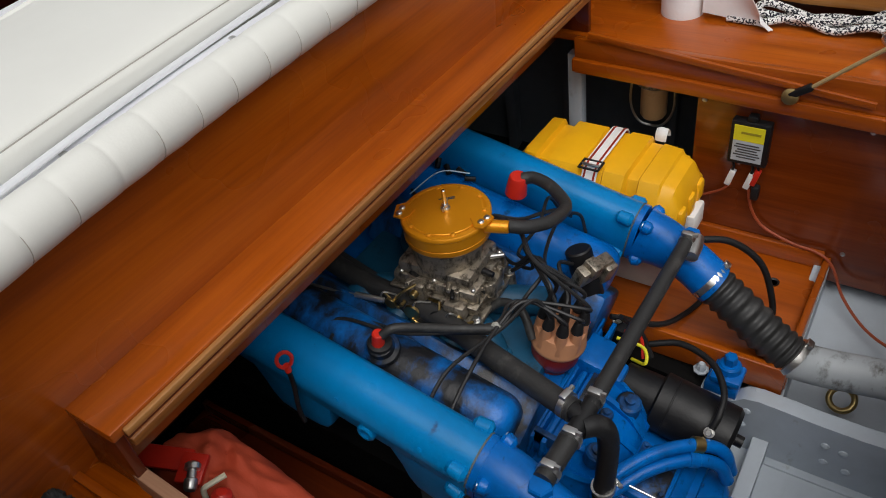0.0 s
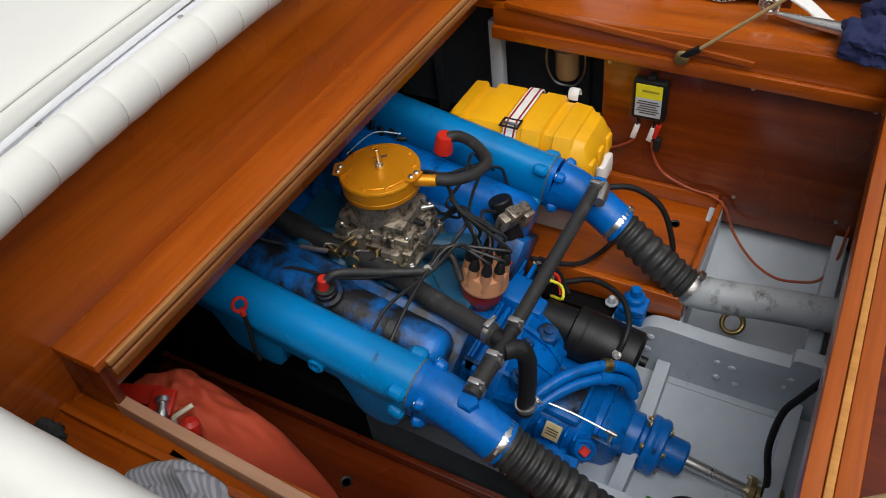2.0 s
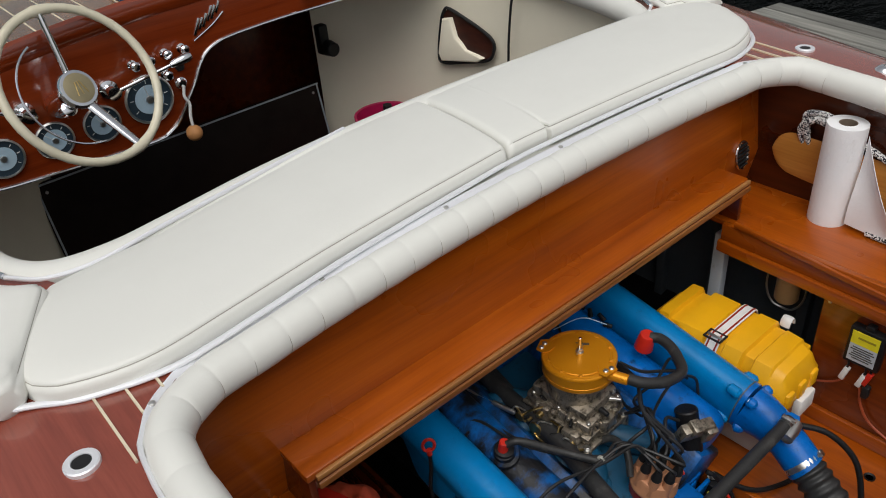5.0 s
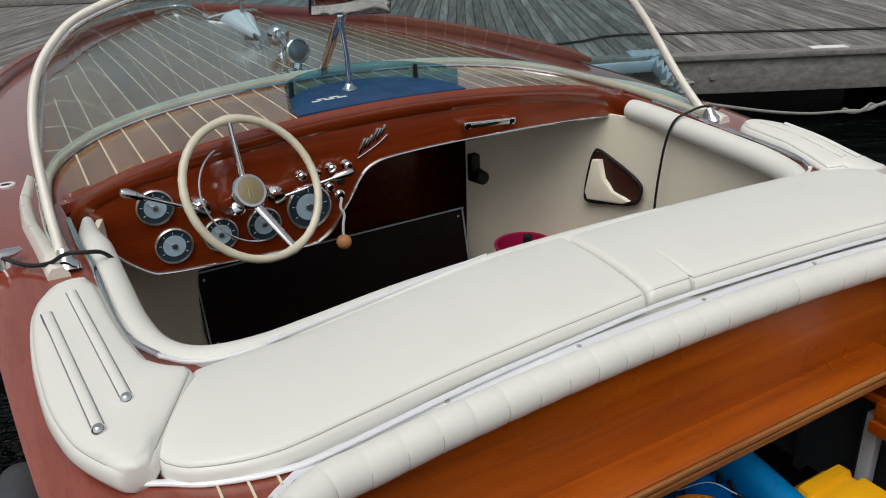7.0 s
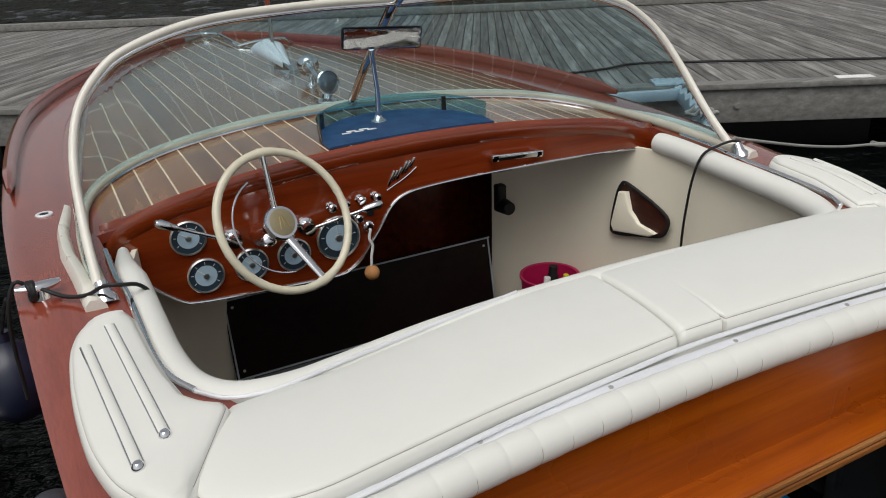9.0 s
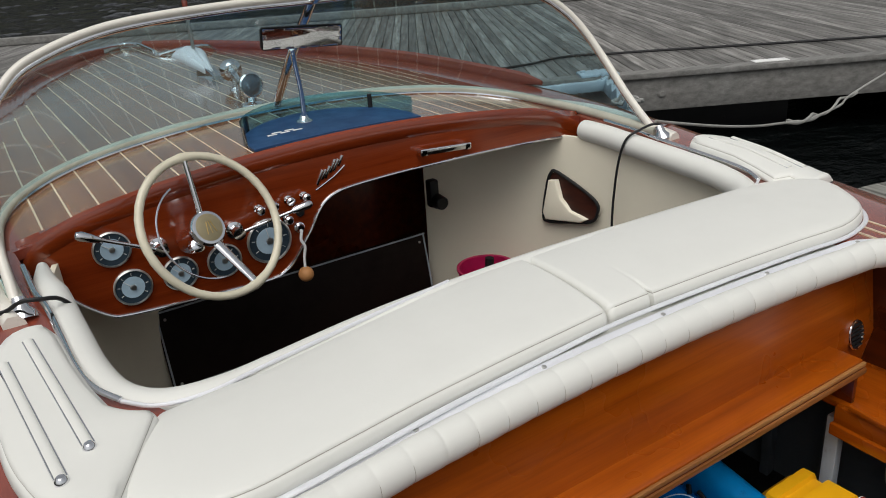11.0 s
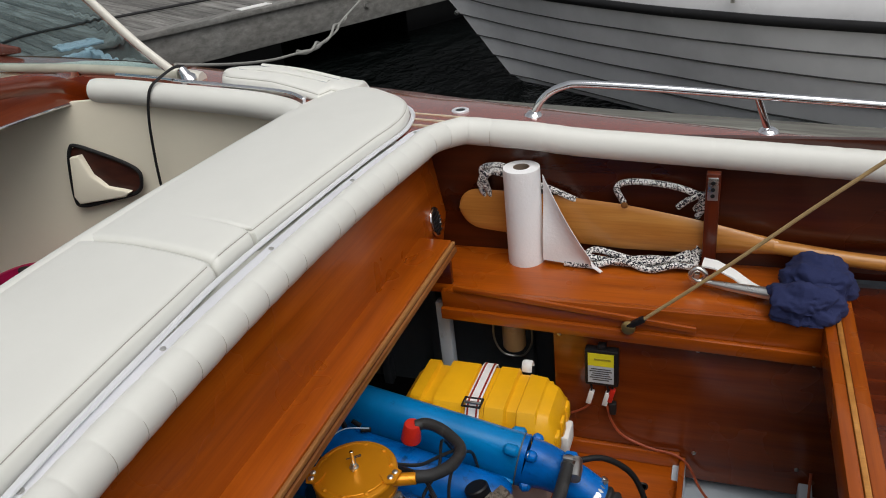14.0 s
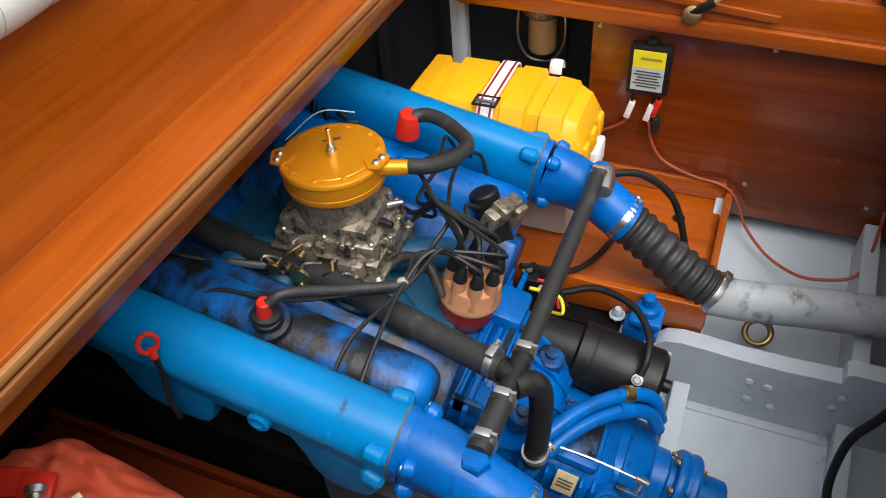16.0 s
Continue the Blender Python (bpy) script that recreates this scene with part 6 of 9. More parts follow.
for sd in (-1, 1):
    cx = sd * 0.312
    sec = [(-0.034, 0.196), (-0.041, 0.215), (-0.043, 0.245), (-0.042, 0.272), (-0.037, 0.290), (-0.026, 0.302), (-0.008, 0.308), (0.012, 0.305), (0.029, 0.295), (0.040, 0.281), (0.046, 0.268), (0.0475, 0.262), (0.0475, 0.254), (0.042, 0.250), (0.0405, 0.220), (0.032, 0.200), (0.0, 0.19)]
    bm = B()
    rings = [[(cx + sd * a * s, v, 0.25 + (b - 0.25) * s) for a, b in sec] for v, s in ((0.062, 1.0), (0.30, 1.0), (0.52, 0.99), (0.655, 0.97), (0.665, 0.9))]
    loft(bm, rings)
    mani = epart("exhaust_manifold", bm, blue_top, "light blue exhaust manifold", sharp=34)
    # casting flares under the log
    for v0, v1, dz in ((0.070, 0.165, 0.052), (0.325, 0.455, 0.046), (0.56, 0.64, 0.04)):
        bm = B()
        edge_ = [(v0, 0.222), (v0, 0.19 - dz * 0.5), (v0 + 0.010, 0.186 - dz * 0.85), (v0 + 0.028, 0.184 - dz), ((v0 + v1) / 2, 0.182 - dz * 1.04), (v1 - 0.018, 0.184 - dz), (v1, 0.188 - dz * 0.7), (v1 + 0.014, 0.192 - dz * 0.25), (v1 + 0.045, 0.222)]
        loft(bm, [[(cx + sd * a, v, b + c_) for v, b in edge_] for a, c_ in ((-0.034, 0.0), (0.032, 0.0), (0.0385, 0.004), (0.0400, 0.010))])
        epart("manifold_port", bm, blue_top, sharp=50)
    for v in (0.145, 0.305, 0.42, 0.55):
        epart("manifold_rivet", lathe(B(), [(0.005, 0), (0.0045, 0.002), (0.0, 0.003)], (cx + sd * 0.0435, v, 0.2735), (sd, 0, 0.5), 10), blue_top)
    epart("manifold_boss", lathe(B(), [(0.017, -0.01), (0.017, 0.008), (0.014, 0.011), (0.010, 0.011), (0.010, 0.005), (0, 0.005)], (cx + sd * 0.040, 0.245, 0.232), (sd, 0, 0), 18), blue_top)
    # joint with gasket and bolts
    fl = [(a * 1.02, 0.255 + (b - 0.255) * 1.02) for a, b in sec]
    for nm_, v, th, k_, mt_ in (("flange", 0.0605, 0.010, 1.0, blue_top), ("gasket", 0.0572, 0.003, 1.012, worn_joint), ("elbow_flange", 0.0455, 0.0115, 1.0, blue)):
        bm = B()
        prism(bm, [(cx + sd * a * k_, v, 0.255 + (b - 0.255) * k_) for a, b in fl], (0, th, 0))
        epart(nm_, bm, mt_)
    for a, b in ((-0.033, 0.295), (0.040, 0.277), (0.038, 0.212), (-0.036, 0.205)):
        hexbolt(W(cx + sd * a * 1.16, 0.040, 0.255 + (b - 0.255) * 1.1), AFT, 0.0052, 0.007, steel)
        epart("bolt_boss", cyl(B(), (cx + sd * a * 1.1, 0.060, 0.255 + (b - 0.255) * 1.05), (cx + sd * a * 1.04, 0.094, 0.255 + (b - 0.255) * 1.0), 0.0138, 0.0130, 14, 0.006), blue_top)
        epart("bolt_boss", cyl(B(), (cx + sd * a * 1.08, 0.044, 0.255 + (b - 0.255) * 1.04), (cx + sd * a * 0.98, 0.020, 0.255 + (b - 0.255) * 0.94), 0.0135, 0.0125, 14, 0.006), blue)
    # riser elbow, corrugated hose and clamps
    if sd < 0:
        el = [(-0.297, -0.257, 0.258), (-0.300, -0.305, 0.252), (-0.306, -0.36, 0.232), (-0.309, -0.415, 0.200)]
        hs = [(-0.309, -0.405, 0.206), (-0.310, -0.46, 0.172), (-0.309, -0.52, 0.132), (-0.306, -0.59, 0.082), (-0.302, -0.65, 0.040)]
    else:
        el = [(0.327, -0.257, 0.256), (0.327, -0.305, 0.240), (0.323, -0.36, 0.212), (0.314, -0.415, 0.178)]
        hs = [(0.3155, -0.405, 0.184), (0.309, -0.45, 0.156), (0.300, -0.51, 0.116), (0.292, -0.56, 0.086), (0.288, -0.592, 0.068)]
    # the elbow runs from the log's section into a round spigot
    po = [math.atan2(b - 0.255, sd * a) for a, b in sec]
    pr_ = sorted((th_ % (2 * math.pi), math.hypot(a, b - 0.255)) for th_, (a, b) in zip(po, sec))
    ths, rds = [q[0] for q in pr_], [q[1] for q in pr_]
    path_ = frames_along(smooth_path(el, 6))
    rings = []
    for i, (p, d, _s, _u) in enumerate(path_):
        f = min(1.0, i / (len(path_) - 1) * 1.5)
        f = f * f * (3 - 2 * f)
        up_ = d.cross(Vector((1, 0, 0))).normalized()
        up_ = up_ if up_.z > 0 else -up_
        ring = []
        for k in range(28):
            th_ = 2 * math.pi * k / 28
            r_ = float(np.interp(th_, ths, rds, period=2 * math.pi)) * (1 - f) + (0.047 - 0.003 * f) * f
            ring.append(p + Vector((1, 0, 0)) * r_ * math.cos(th_) + up_ * r_ * math.sin(th_))
        rings.append(ring)
    part("riser_elbow", loft(B(), rings), blue, engine, "", 60)
    bm = B()
    npts = smooth_path(hs, 40)
    tube(bm, npts, lambda u, n=len(npts): 0.0398 + 0.0026 * math.sin(u * (32 if sd < 0 else 22) * math.pi) * (0 if u < 0.06 or u > 0.94 else 1), 28, 1, smooth=False)
    part("corrugated_hose", bm, hose_black, engine, "black corrugated rubber exhaust hose", sharp=60)
    clamp(hs[0], Vector(hs[1]) - Vector(hs[0]), 0.0425, engine, 0.013, 0.5 * sd)
    clamp(Vector(hs[-1]).lerp(Vector(hs[-2]), 0.2), Vector(hs[-1]) - Vector(hs[-2]), 0.0425, engine, 0.013, 0.3)
    # hex water fitting on the elbow
    p = (-0.303, -0.350, 0.262) if sd < 0 else (0.325, -0.356, 0.254)
    bm = B()
    cyl(bm, p, (p[0], p[1], p[2] + 0.030), 0.0215, 0.0205, 6, 0.003)
    cyl(bm, p, (p[0], p[1], p[2] + 0.012), 0.026, 0.024, 18, 0.003)
    part("water_fitting", bm, blue, engine)
bm = B()
lathe(bm, [(0.0, -0.03), (0.014, -0.026), (0.016, 0.0), (0.014, 0.026), (0, 0.03)], (0.300, -0.371, 0.272), (1, 0.1, 0.1), 12)
part("drain_tap", bm, steel, engine)

# cross pipe with its tee
pipe_pts = [(0.318, -0.356, 0.281), (0.10, -0.357, 0.288), (-0.145, -0.358, 0.291)]
bm = B()
cyl(bm, pipe_pts[0], pipe_pts[2], 0.0140, n=18)
part("cross_pipe", bm, hose_black, engine, "black rubber cooling cross pipe")
bm = B()
cyl(bm, (-0.13, -0.358, 0.291), (-0.215, -0.354, 0.289), 0.0145, n=16, bev=0.002)
cyl(bm, (-0.172, -0.356, 0.290), (-0.160, -0.33, 0.291), 0.0145, n=16, bev=0.002)
part("tee", bm, black, engine)
bm = B()
cyl(bm, (-0.200, -0.355, 0.289), (-0.295, -0.351, 0.288), 0.0168, n=18)
part("pipe_stub", bm, hose_black, engine)
for c, ax, r in (((-0.128, -0.358, 0.291), (1, 0, 0), 0.0147), ((-0.212, -0.355, 0.289), (1, 0, 0), 0.0175), ((-0.278, -0.352, 0.288), (1, 0, 0), 0.0175), ((-0.157, -0.322, 0.290), (0.2, 1, 0), 0.0215), ((0.300, -0.3565, 0.2815), (1, 0, 0), 0.0147)):
    clamp(c, ax, r, engine, 0.011)
bm = B()
tube(bm, [(-0.162, -0.337, 0.288), (-0.138, -0.250, 0.284), (-0.110, -0.149, 0.280), (-0.078, -0.031, 0.280), (-0.066, 0.081, 0.282), (-0.060, 0.19, 0.290), (-0.04, 0.33, 0.310)], 0.0205, 18, 8)
part("coolant_hose", bm, hose_black, engine, "thick black coolant hose")
bm = B()
tube(bm, [(-0.08, -0.12, 0.25), (-0.075, 0.0, 0.27), (-0.05, 0.15, 0.28), (-0.03, 0.3, 0.30)], 0.019, 16, 8)
part("coolant_hose", bm, hose_black, engine)
bm = B()
tube(bm, [(-0.184, -0.360, 0.286), (-0.166, -0.376, 0.280), (-0.152, -0.387, 0.256), (-0.146, -0.390, 0.21), (-0.149, -0.388, 0.14), (-0.158, -0.384, 0.075)], 0.0180, 16, 8)
part("elbow_hose", bm, black, engine)
clamp((-0.155, -0.3855, 0.095), (0.1, -0.05, -1), 0.0195, engine, 0.011)

# distributor with leads
DB = W(0.01, 0.075, 0.06)
bm = B()
lathe(bm, [(0.034, 0.0), (0.034, 0.08), (0.040, 0.085), (0.046, 0.10), (0.047, 0.135), (0.044, 0.14)], DB, UP, 28)
dist = part("distributor", bm, red_paint, engine, "tan distributor cap on a red body")
bm = B()
lathe(bm, [(0.049, 0.134), (0.0525, 0.139), (0.0525, 0.146), (0.0495, 0.150), (0.0490, 0.172), (0.046, 0.180), (0.030, 0.184), (0.0, 0.186)], DB, UP, 28)
part("distributor_cap", bm, tan, dist)
for k in range(8):
    a = 2 * math.pi * (k + 0.5) / 8
    q = W(0.01 + 0.037 * math.cos(a), 0.075 + 0.037 * math.sin(a), 0.06 + 0.150)
    bm = B()
    cyl(bm, q, q + UP * 0.052, 0.0135, 0.0105, 12, 0.001)
    part("cap_tower", bm, tan, dist)
tw = []
for k in range(8):
    a = 2 * math.pi * (k + 0.5) / 8
    q = W(0.01 + 0.036 * math.cos(a), 0.075 + 0.036 * math.sin(a), 0.06 + 0.200)
    bm = B()
    cyl(bm, q, q + UP * 0.030, 0.0118, 0.0075, 12, 0.003)
    part("lead_boot", bm, black, dist)
    tw.append(q + UP * 0.028)
q = W(0.01, 0.075, 0.255)
bm = B()
cyl(bm, q, q + UP * 0.038, 0.012, 0.0078, 12, 0.003)
part("lead_boot", bm, black, dist)
bm = B()
box(bm, -0.012, 0.012, -0.006, 0.006, 0.10, 0.165, 0.003, m=EM @ pose(0.065, 0.06, 0.06))
part("clip", bm, steel, dist)
bm = B()
cyl(bm, W(0.066, 0.05, 0.20), W(0.078, 0.045, 0.205), 0.006, n=10)
part("terminal", bm, red_plastic, dist)


lead_black = paint("dark grey ignition lead", (0.018, 0.018, 0.019), 0.4, grain=0.1, scale=20.0, spec=0.35)


def lead(pts, r=0.0036):
    bm = B()
    tube(bm, pts, r, 7, 7)
    return part("ignition_lead", bm, lead_black, engine)


clip = Vector((-0.088, -0.158, 0.325))
ends_p = [((-0.20, -0.135, 0.325), (-0.268, -0.125, 0.285), (-0.285, -0.12, 0.235)), ((-0.19, -0.165, 0.318), (-0.262, -0.165, 0.285), (-0.285, -0.16, 0.235)), ((-0.17, -0.02, 0.325), (-0.20, 0.10, 0.335), (-0.265, 0.13, 0.30)), ((-0.16, 0.0, 0.315), (-0.17, 0.16, 0.325), (-0.2, 0.30, 0.33))]
order = [3, 4, 5, 6]
for j, (k, e) in enumerate(zip(order, ends_p)):
    t0 = tw[k]
    lead([t0, t0 + UP * 0.02 + Vector((-0.01, 0.0, 0.0)), (-0.03, -0.20 + 0.012 * j, 0.355 - 0.006 * j), clip + Vector((0, 0.006 * j - 0.01, 0.004 * (j % 2))), *e])
ends_s = [((0.12, -0.15, 0.335), (0.20, -0.14, 0.345), (0.262, -0.15, 0.31), (0.27, -0.16, 0.26)), ((0.10, -0.10, 0.32), (0.15, -0.12, 0.36), (0.23, -0.10, 0.36), (0.265, -0.11, 0.30)), ((0.08, -0.10, 0.31), (0.12, -0.02, 0.31), (0.16, 0.10, 0.33), (0.25, 0.16, 0.32)), ((0.09, -0.13, 0.30), (0.11, 0.0, 0.295), (0.15, 0.15, 0.32), (0.24, 0.28, 0.34))]
for j, (k, e) in enumerate(zip([7, 0, 1, 2], ends_s)):
    t0 = tw[k]
    lead([t0, t0 + UP * (0.025 + 0.01 * j), (0.05 + 0.008 * j, -0.19 + 0.02 * j, 0.352 + 0.004 * j), *e])
lead([q + UP * 0.036, q + UP * 0.05 + Vector((0.02, 0.01, 0)), (0.09, -0.19, 0.335), (0.135, -0.195, 0.30)], 0.004)
for j in range(6):
    f = j / 5
    t0 = tw[(j + 6) % 8]
    lead([t0, t0 + UP * 0.022 + Vector((0.004 * j, 0.004, 0.0)), (0.030 + 0.020 * f, -0.175 + 0.02 * f, 0.385 - 0.008 * f), (0.075 + 0.018 * f, -0.125 + 0.012 * f, 0.395 - 0.012 * f), (0.115 + 0.012 * f, -0.085 + 0.02 * f, 0.375 - 0.01 * f), (0.125 + 0.03 * f, -0.03 + 0.05 * f, 0.345), (0.155 + 0.02 * f, 0.04 + 0.03 * f, 0.325)], 0.0036)
for j in range(3):
    lead([(-0.10, -0.15 + 0.006 * j, 0.318), (-0.135, -0.06, 0.312 + 0.004 * j), (-0.17, 0.04, 0.315 - 0.004 * j), (-0.205, 0.12, 0.32), (-0.235, 0.21, 0.325)], 0.0034)
lead([(-0.215, 0.10, 0.318), (-0.245, 0.085, 0.325), (-0.262, 0.06, 0.305), (-0.258, 0.05, 0.265)], 0.0034)
lead([(0.15, -0.02, 0.35), (0.165, -0.07, 0.345), (0.185, -0.105, 0.355), (0.215, -0.13, 0.35), (0.245, -0.14, 0.315)], 0.004)
# loose loops over the manifold
lead([(0.07, -0.10, 0.30), (0.085, -0.15, 0.34), (0.045, -0.18, 0.345), (0.0, -0.17, 0.325), (-0.03, -0.15, 0.28)], 0.004)
bm = B()
tube(bm, [(-0.01, -0.075, 0.245), (0.01, -0.11, 0.275), (0.005, -0.155, 0.275), (-0.015, -0.185, 0.235)], 0.0085, 10, 8)
part("vacuum_hose", bm, hose_black, engine)
bm = B()
lathe(bm, [(0.0085, -0.004), (0.0098, -0.003), (0.0098, 0.003), (0.0085, 0.004)], clip, (0.75, 0.35, -0.1), 14)
part("lead_clip", bm, paint("pale plastic clip", (0.36, 0.36, 0.32), 0.5), engine)
bm = B()
for dy in (0.0, 0.022):
    cyl(bm, (-0.262, 0.135 + dy, 0.30), (-0.268, 0.155 + dy, 0.318), 0.005, n=8)
    cyl(bm, (-0.27, 0.02 + dy * 6, 0.297), (-0.255, 0.02 + dy * 6, 0.303), 0.005, n=8)
part("lead_holder", bm, white_cloth, engine)

# coil on its cast bracket
bm = B()
cyl(bm, (0.160, -0.222, 0.205), (0.172, -0.188, 0.305), 0.026, 0.026, 24, 0.003)
part("coil", bm, black_paint, engine)
bm = B()
box(bm, -0.042, 0.042, -0.006, 0.020, -0.02, 0.022, 0.004, m=pose(0.152, -0.232, 0.276, 20, 8, -18))
box(bm, 0.020, 0.050, -0.016, 0.02, -0.036, 0.010, 0.004, m=pose(0.152, -0.232, 0.276, 20, 8, -18))
box(bm, -0.025, 0.0, -0.012, 0.02, 0.008, 0.034, 0.004, m=pose(0.152, -0.232, 0.276, 20, 8, -18))
part("coil_bracket", bm, cast, engine, "cast aluminium bracket")

# bell housing, gearbox, coupling
bm = B()
lathe(bm, [(0.10, -0.115), (0.125, -0.10), (0.145, -0.075), (0.165, -0.025), (0.172, -0.02), (0.172, 0.0), (0.180, 0.002), (0.180, 0.022), (0.168, 0.03), (0.168, 0.05)], W(0, -0.02, -0.055), -AFT, 40)
part("bell_housing", bm, blue, engine)
bm = B()
lathe(bm, [(0.181, -0.004), (0.188, -0.003), (0.188, 0.006), (0.181, 0.007)], W(0, -0.01, -0.055), -AFT, 40)
part("housing_rim", bm, blue_worn, engine)
for k in range(10):
    a = radians(10 + 16 * k)
    hexbolt(W(0.176 * math.cos(a), -0.022, -0.055 + 0.176 * math.sin(a)), AFT, 0.006, 0.007, blue_worn)
for q in ((0.03, 0.11, -0.02, 0.06, 0.085, 0.145, 0.010), (0.045, 0.095, -0.055, 0.0, 0.06, 0.118, 0.008), (-0.145, -0.075, -0.02, 0.05, 0.06, 0.112, 0.010)):
    epart("housing_cover", box(B(), *q), blue)
# ribs, webs and bosses of the bell housing
for k in range(9):
    a = radians(18 + 18 * k)
    m_ = EM @ Matrix.Translation((0, 0, -0.055)) @ Matrix.Rotation(radians(90) - a, 4, "Y")
    part("housing_rib", loft(B(), [[m_ @ Vector((x, y, z)) for x in (-0.005, 0.005)] + [m_ @ Vector((x, y, z - 0.03)) for x in (0.005, -0.005)] for y, z in ((-0.135, 0.112), (-0.10, 0.152), (-0.06, 0.172), (-0.030, 0.178))]), blue, engine)
for u, v, w, r in ((-0.10, -0.075, 0.085, 0.020), (0.02, -0.085, 0.10, 0.024), (-0.04, -0.06, 0.118, 0.014)):
    bm = B()
    lathe(bm, [(r, -0.02), (r, 0.010), (r * 0.8, 0.014), (r * 0.45, 0.014), (r * 0.45, 0.022), (0, 0.023)], W(u, v, w), UP, 18)
    part("housing_boss", bm, blue_worn, engine)
# flat steps where block and housing meet
for k, (x0, x1, z) in enumerate(((-0.16, 0.02, 0.128), (0.055, 0.16, 0.126))):
    for v in (0.005, 0.030):
        epart("block_web", box(B(), x0, x1, v, v + 0.010, z - 0.05, z + 0.008, 0.003), blue)
        epart("block_web", box(B(), x0 + 0.01, x0 + 0.022, v - 0.02, v + 0.03, z - 0.02, z + 0.014, 0.003), blue_worn)
plate_gold = paint("pale gold plate", (0.62, 0.52, 0.28), 0.4, 0.0, spots=(0.25, 0.12, 0.05), amount=0.4, scale=40.0)
gb = thing("gearbox", "blue painted marine gearbox behind the engine", "gearbox", (0.015, -0.45, -0.25))
def gpart(name, bm, mat, label=""):
    bmesh.ops.transform(bm, matrix=EM, verts=bm.verts)
    return part(name, bm, mat, gb, label)


bm = B()
loft(bm, [[(u * s - 0.03, v, w_ * s - 0.10) for u, w_ in rrect(0.105, 0.130, 0.055, 7)] for v, s in ((-0.10, 1.04), (-0.112, 1.04), (-0.114, 0.97), (-0.225, 0.93), (-0.245, 0.86), (-0.255, 0.72))])
gpart("case", bm, blue)
bm = B()
loft(bm, [[(u * s - 0.005, v, w_ * s - 0.085) for u, w_ in rrect(0.088, 0.092, 0.050, 7)] for v, s in ((-0.235, 1.0), (-0.262, 1.0), (-0.266, 0.90), (-0.300, 0.84), (-0.318, 0.66))])
gpart("tail_housing", bm, blue)
gpart("top_cover", box(B(), -0.112, 0.012, -0.222, -0.128, 0.018, 0.044, 0.010), blue)
gpart("cover_plate", box(B(), -0.098, -0.002, -0.212, -0.138, 0.040, 0.052, 0.004), blue_worn)
for u, v in ((-0.09, -0.205), (-0.01, -0.205), (-0.09, -0.145), (-0.01, -0.145)):
    hexbolt(W(u, v, 0.052), UP, 0.0055, 0.007, blue_worn, gb)
gpart("side_boss", box(B(), -0.158, -0.118, -0.225, -0.150, -0.125, -0.045, 0.014), blue)
for k in range(6):
    gpart("case_rib", box(B(), -0.1335 + 0.001 * (k % 2), -0.10, -0.128 - 0.020 * k, -0.122 - 0.020 * k, -0.19, 0.012, 0.002), blue)
for k in range(10):
    a = radians(36 * k + 10)
    hexbolt(W(-0.005 + 0.080 * math.cos(a), -0.262, -0.085 + 0.083 * math.sin(a)), AFT, 0.0052, 0.007, blue_worn, gb)
for k in range(9):
    a = radians(20 + 40 * k)
    hexbolt(W(-0.03 + 0.104 * math.cos(a), -0.113, -0.10 + 0.125 * math.sin(a)), AFT, 0.0060, 0.008, blue, gb)
gpart("shift_lever", box(B(), -0.118, -0.106, -0.298, -0.255, 0.022, 0.030, 0.003), blue_worn)
for a, b, c in ((-0.14, -0.12, 0.0), (-0.14, -0.12, -0.09), (-0.14, -0.24, 0.0), (-0.14, -0.24, -0.1)):
    hexbolt(W(a, b, c), (-1, 0, 0.2), 0.006, 0.006, blue_worn, gb)
bm = B()
lathe(bm, [(0.055, 0.02), (0.055, 0.06), (0.045, 0.066), (0.045, 0.075), (0.064, 0.078), (0.066, 0.082), (0.066, 0.092), (0.064, 0.096), (0.064, 0.100), (0.066, 0.103), (0.066, 0.113), (0.062, 0.118), (0.040, 0.120), (0.040, 0.165), (0.036, 0.170), (0.02, 0.170)], W(0.0, -0.285, -0.082), AFT, 32)
part("coupling", bm, blue, gb, "blue shaft coupling flange")
for k in range(6):
    a = radians(60 * k + 15)
    hexbolt(W(0.053 * math.cos(a), -0.285 - 0.1175, -0.082 + 0.053 * math.sin(a)), AFT, 0.006, 0.008, brass, gb)
    hexbolt(W(0.053 * math.cos(a), -0.285 - 0.076, -0.082 + 0.053 * math.sin(a)), -AFT, 0.006, 0.008, brass, gb)
bm = B()
box(bm, -0.022, 0.022, -0.018, 0.018, 0, 0.0025, 0.001, m=EM @ pose(-0.1375, -0.178, 0.018, 0, -70, 0) @ pose(0, 0, 0.002))
pl = part("nameplate", bm, plate_gold, gb, "small brass maker's plate")
bm = B()
for k in range(3):
    box(bm, -0.010 + 0.007 * k, -0.007 + 0.007 * k, -0.013, 0.013, 0.0025, 0.0031, m=EM @ pose(-0.1375, -0.178, 0.018, 0, -70, 0) @ pose(0, 0, 0.002))
part("lettering_bar", bm, ink, pl)
bm = B()
lathe(bm, [(0.030, -0.03), (0.026, 0.0), (0.023, 0.010), (0.019, 0.014), (0.014, 0.010)], (-0.122, -0.497, -0.046), (-0.62, -0.30, 0.72), 18)
part("plug_boss", bm, blue, gb)
bm = B()
lathe(bm, [(0.013, 0.012), (0.013, 0.020), (0.010, 0.023), (0, 0.023)], (-0.122, -0.497, -0.046), (-0.62, -0.30, 0.72), 4)
part("drain_plug", bm, red_plastic, gb, "red square drain plug")
bm = B()
tube(bm, [W(-0.12, -0.10, 0.075), W(-0.115, -0.2, 0.078), W(-0.112, -0.285, 0.07)], 0.0024, 8, 4)
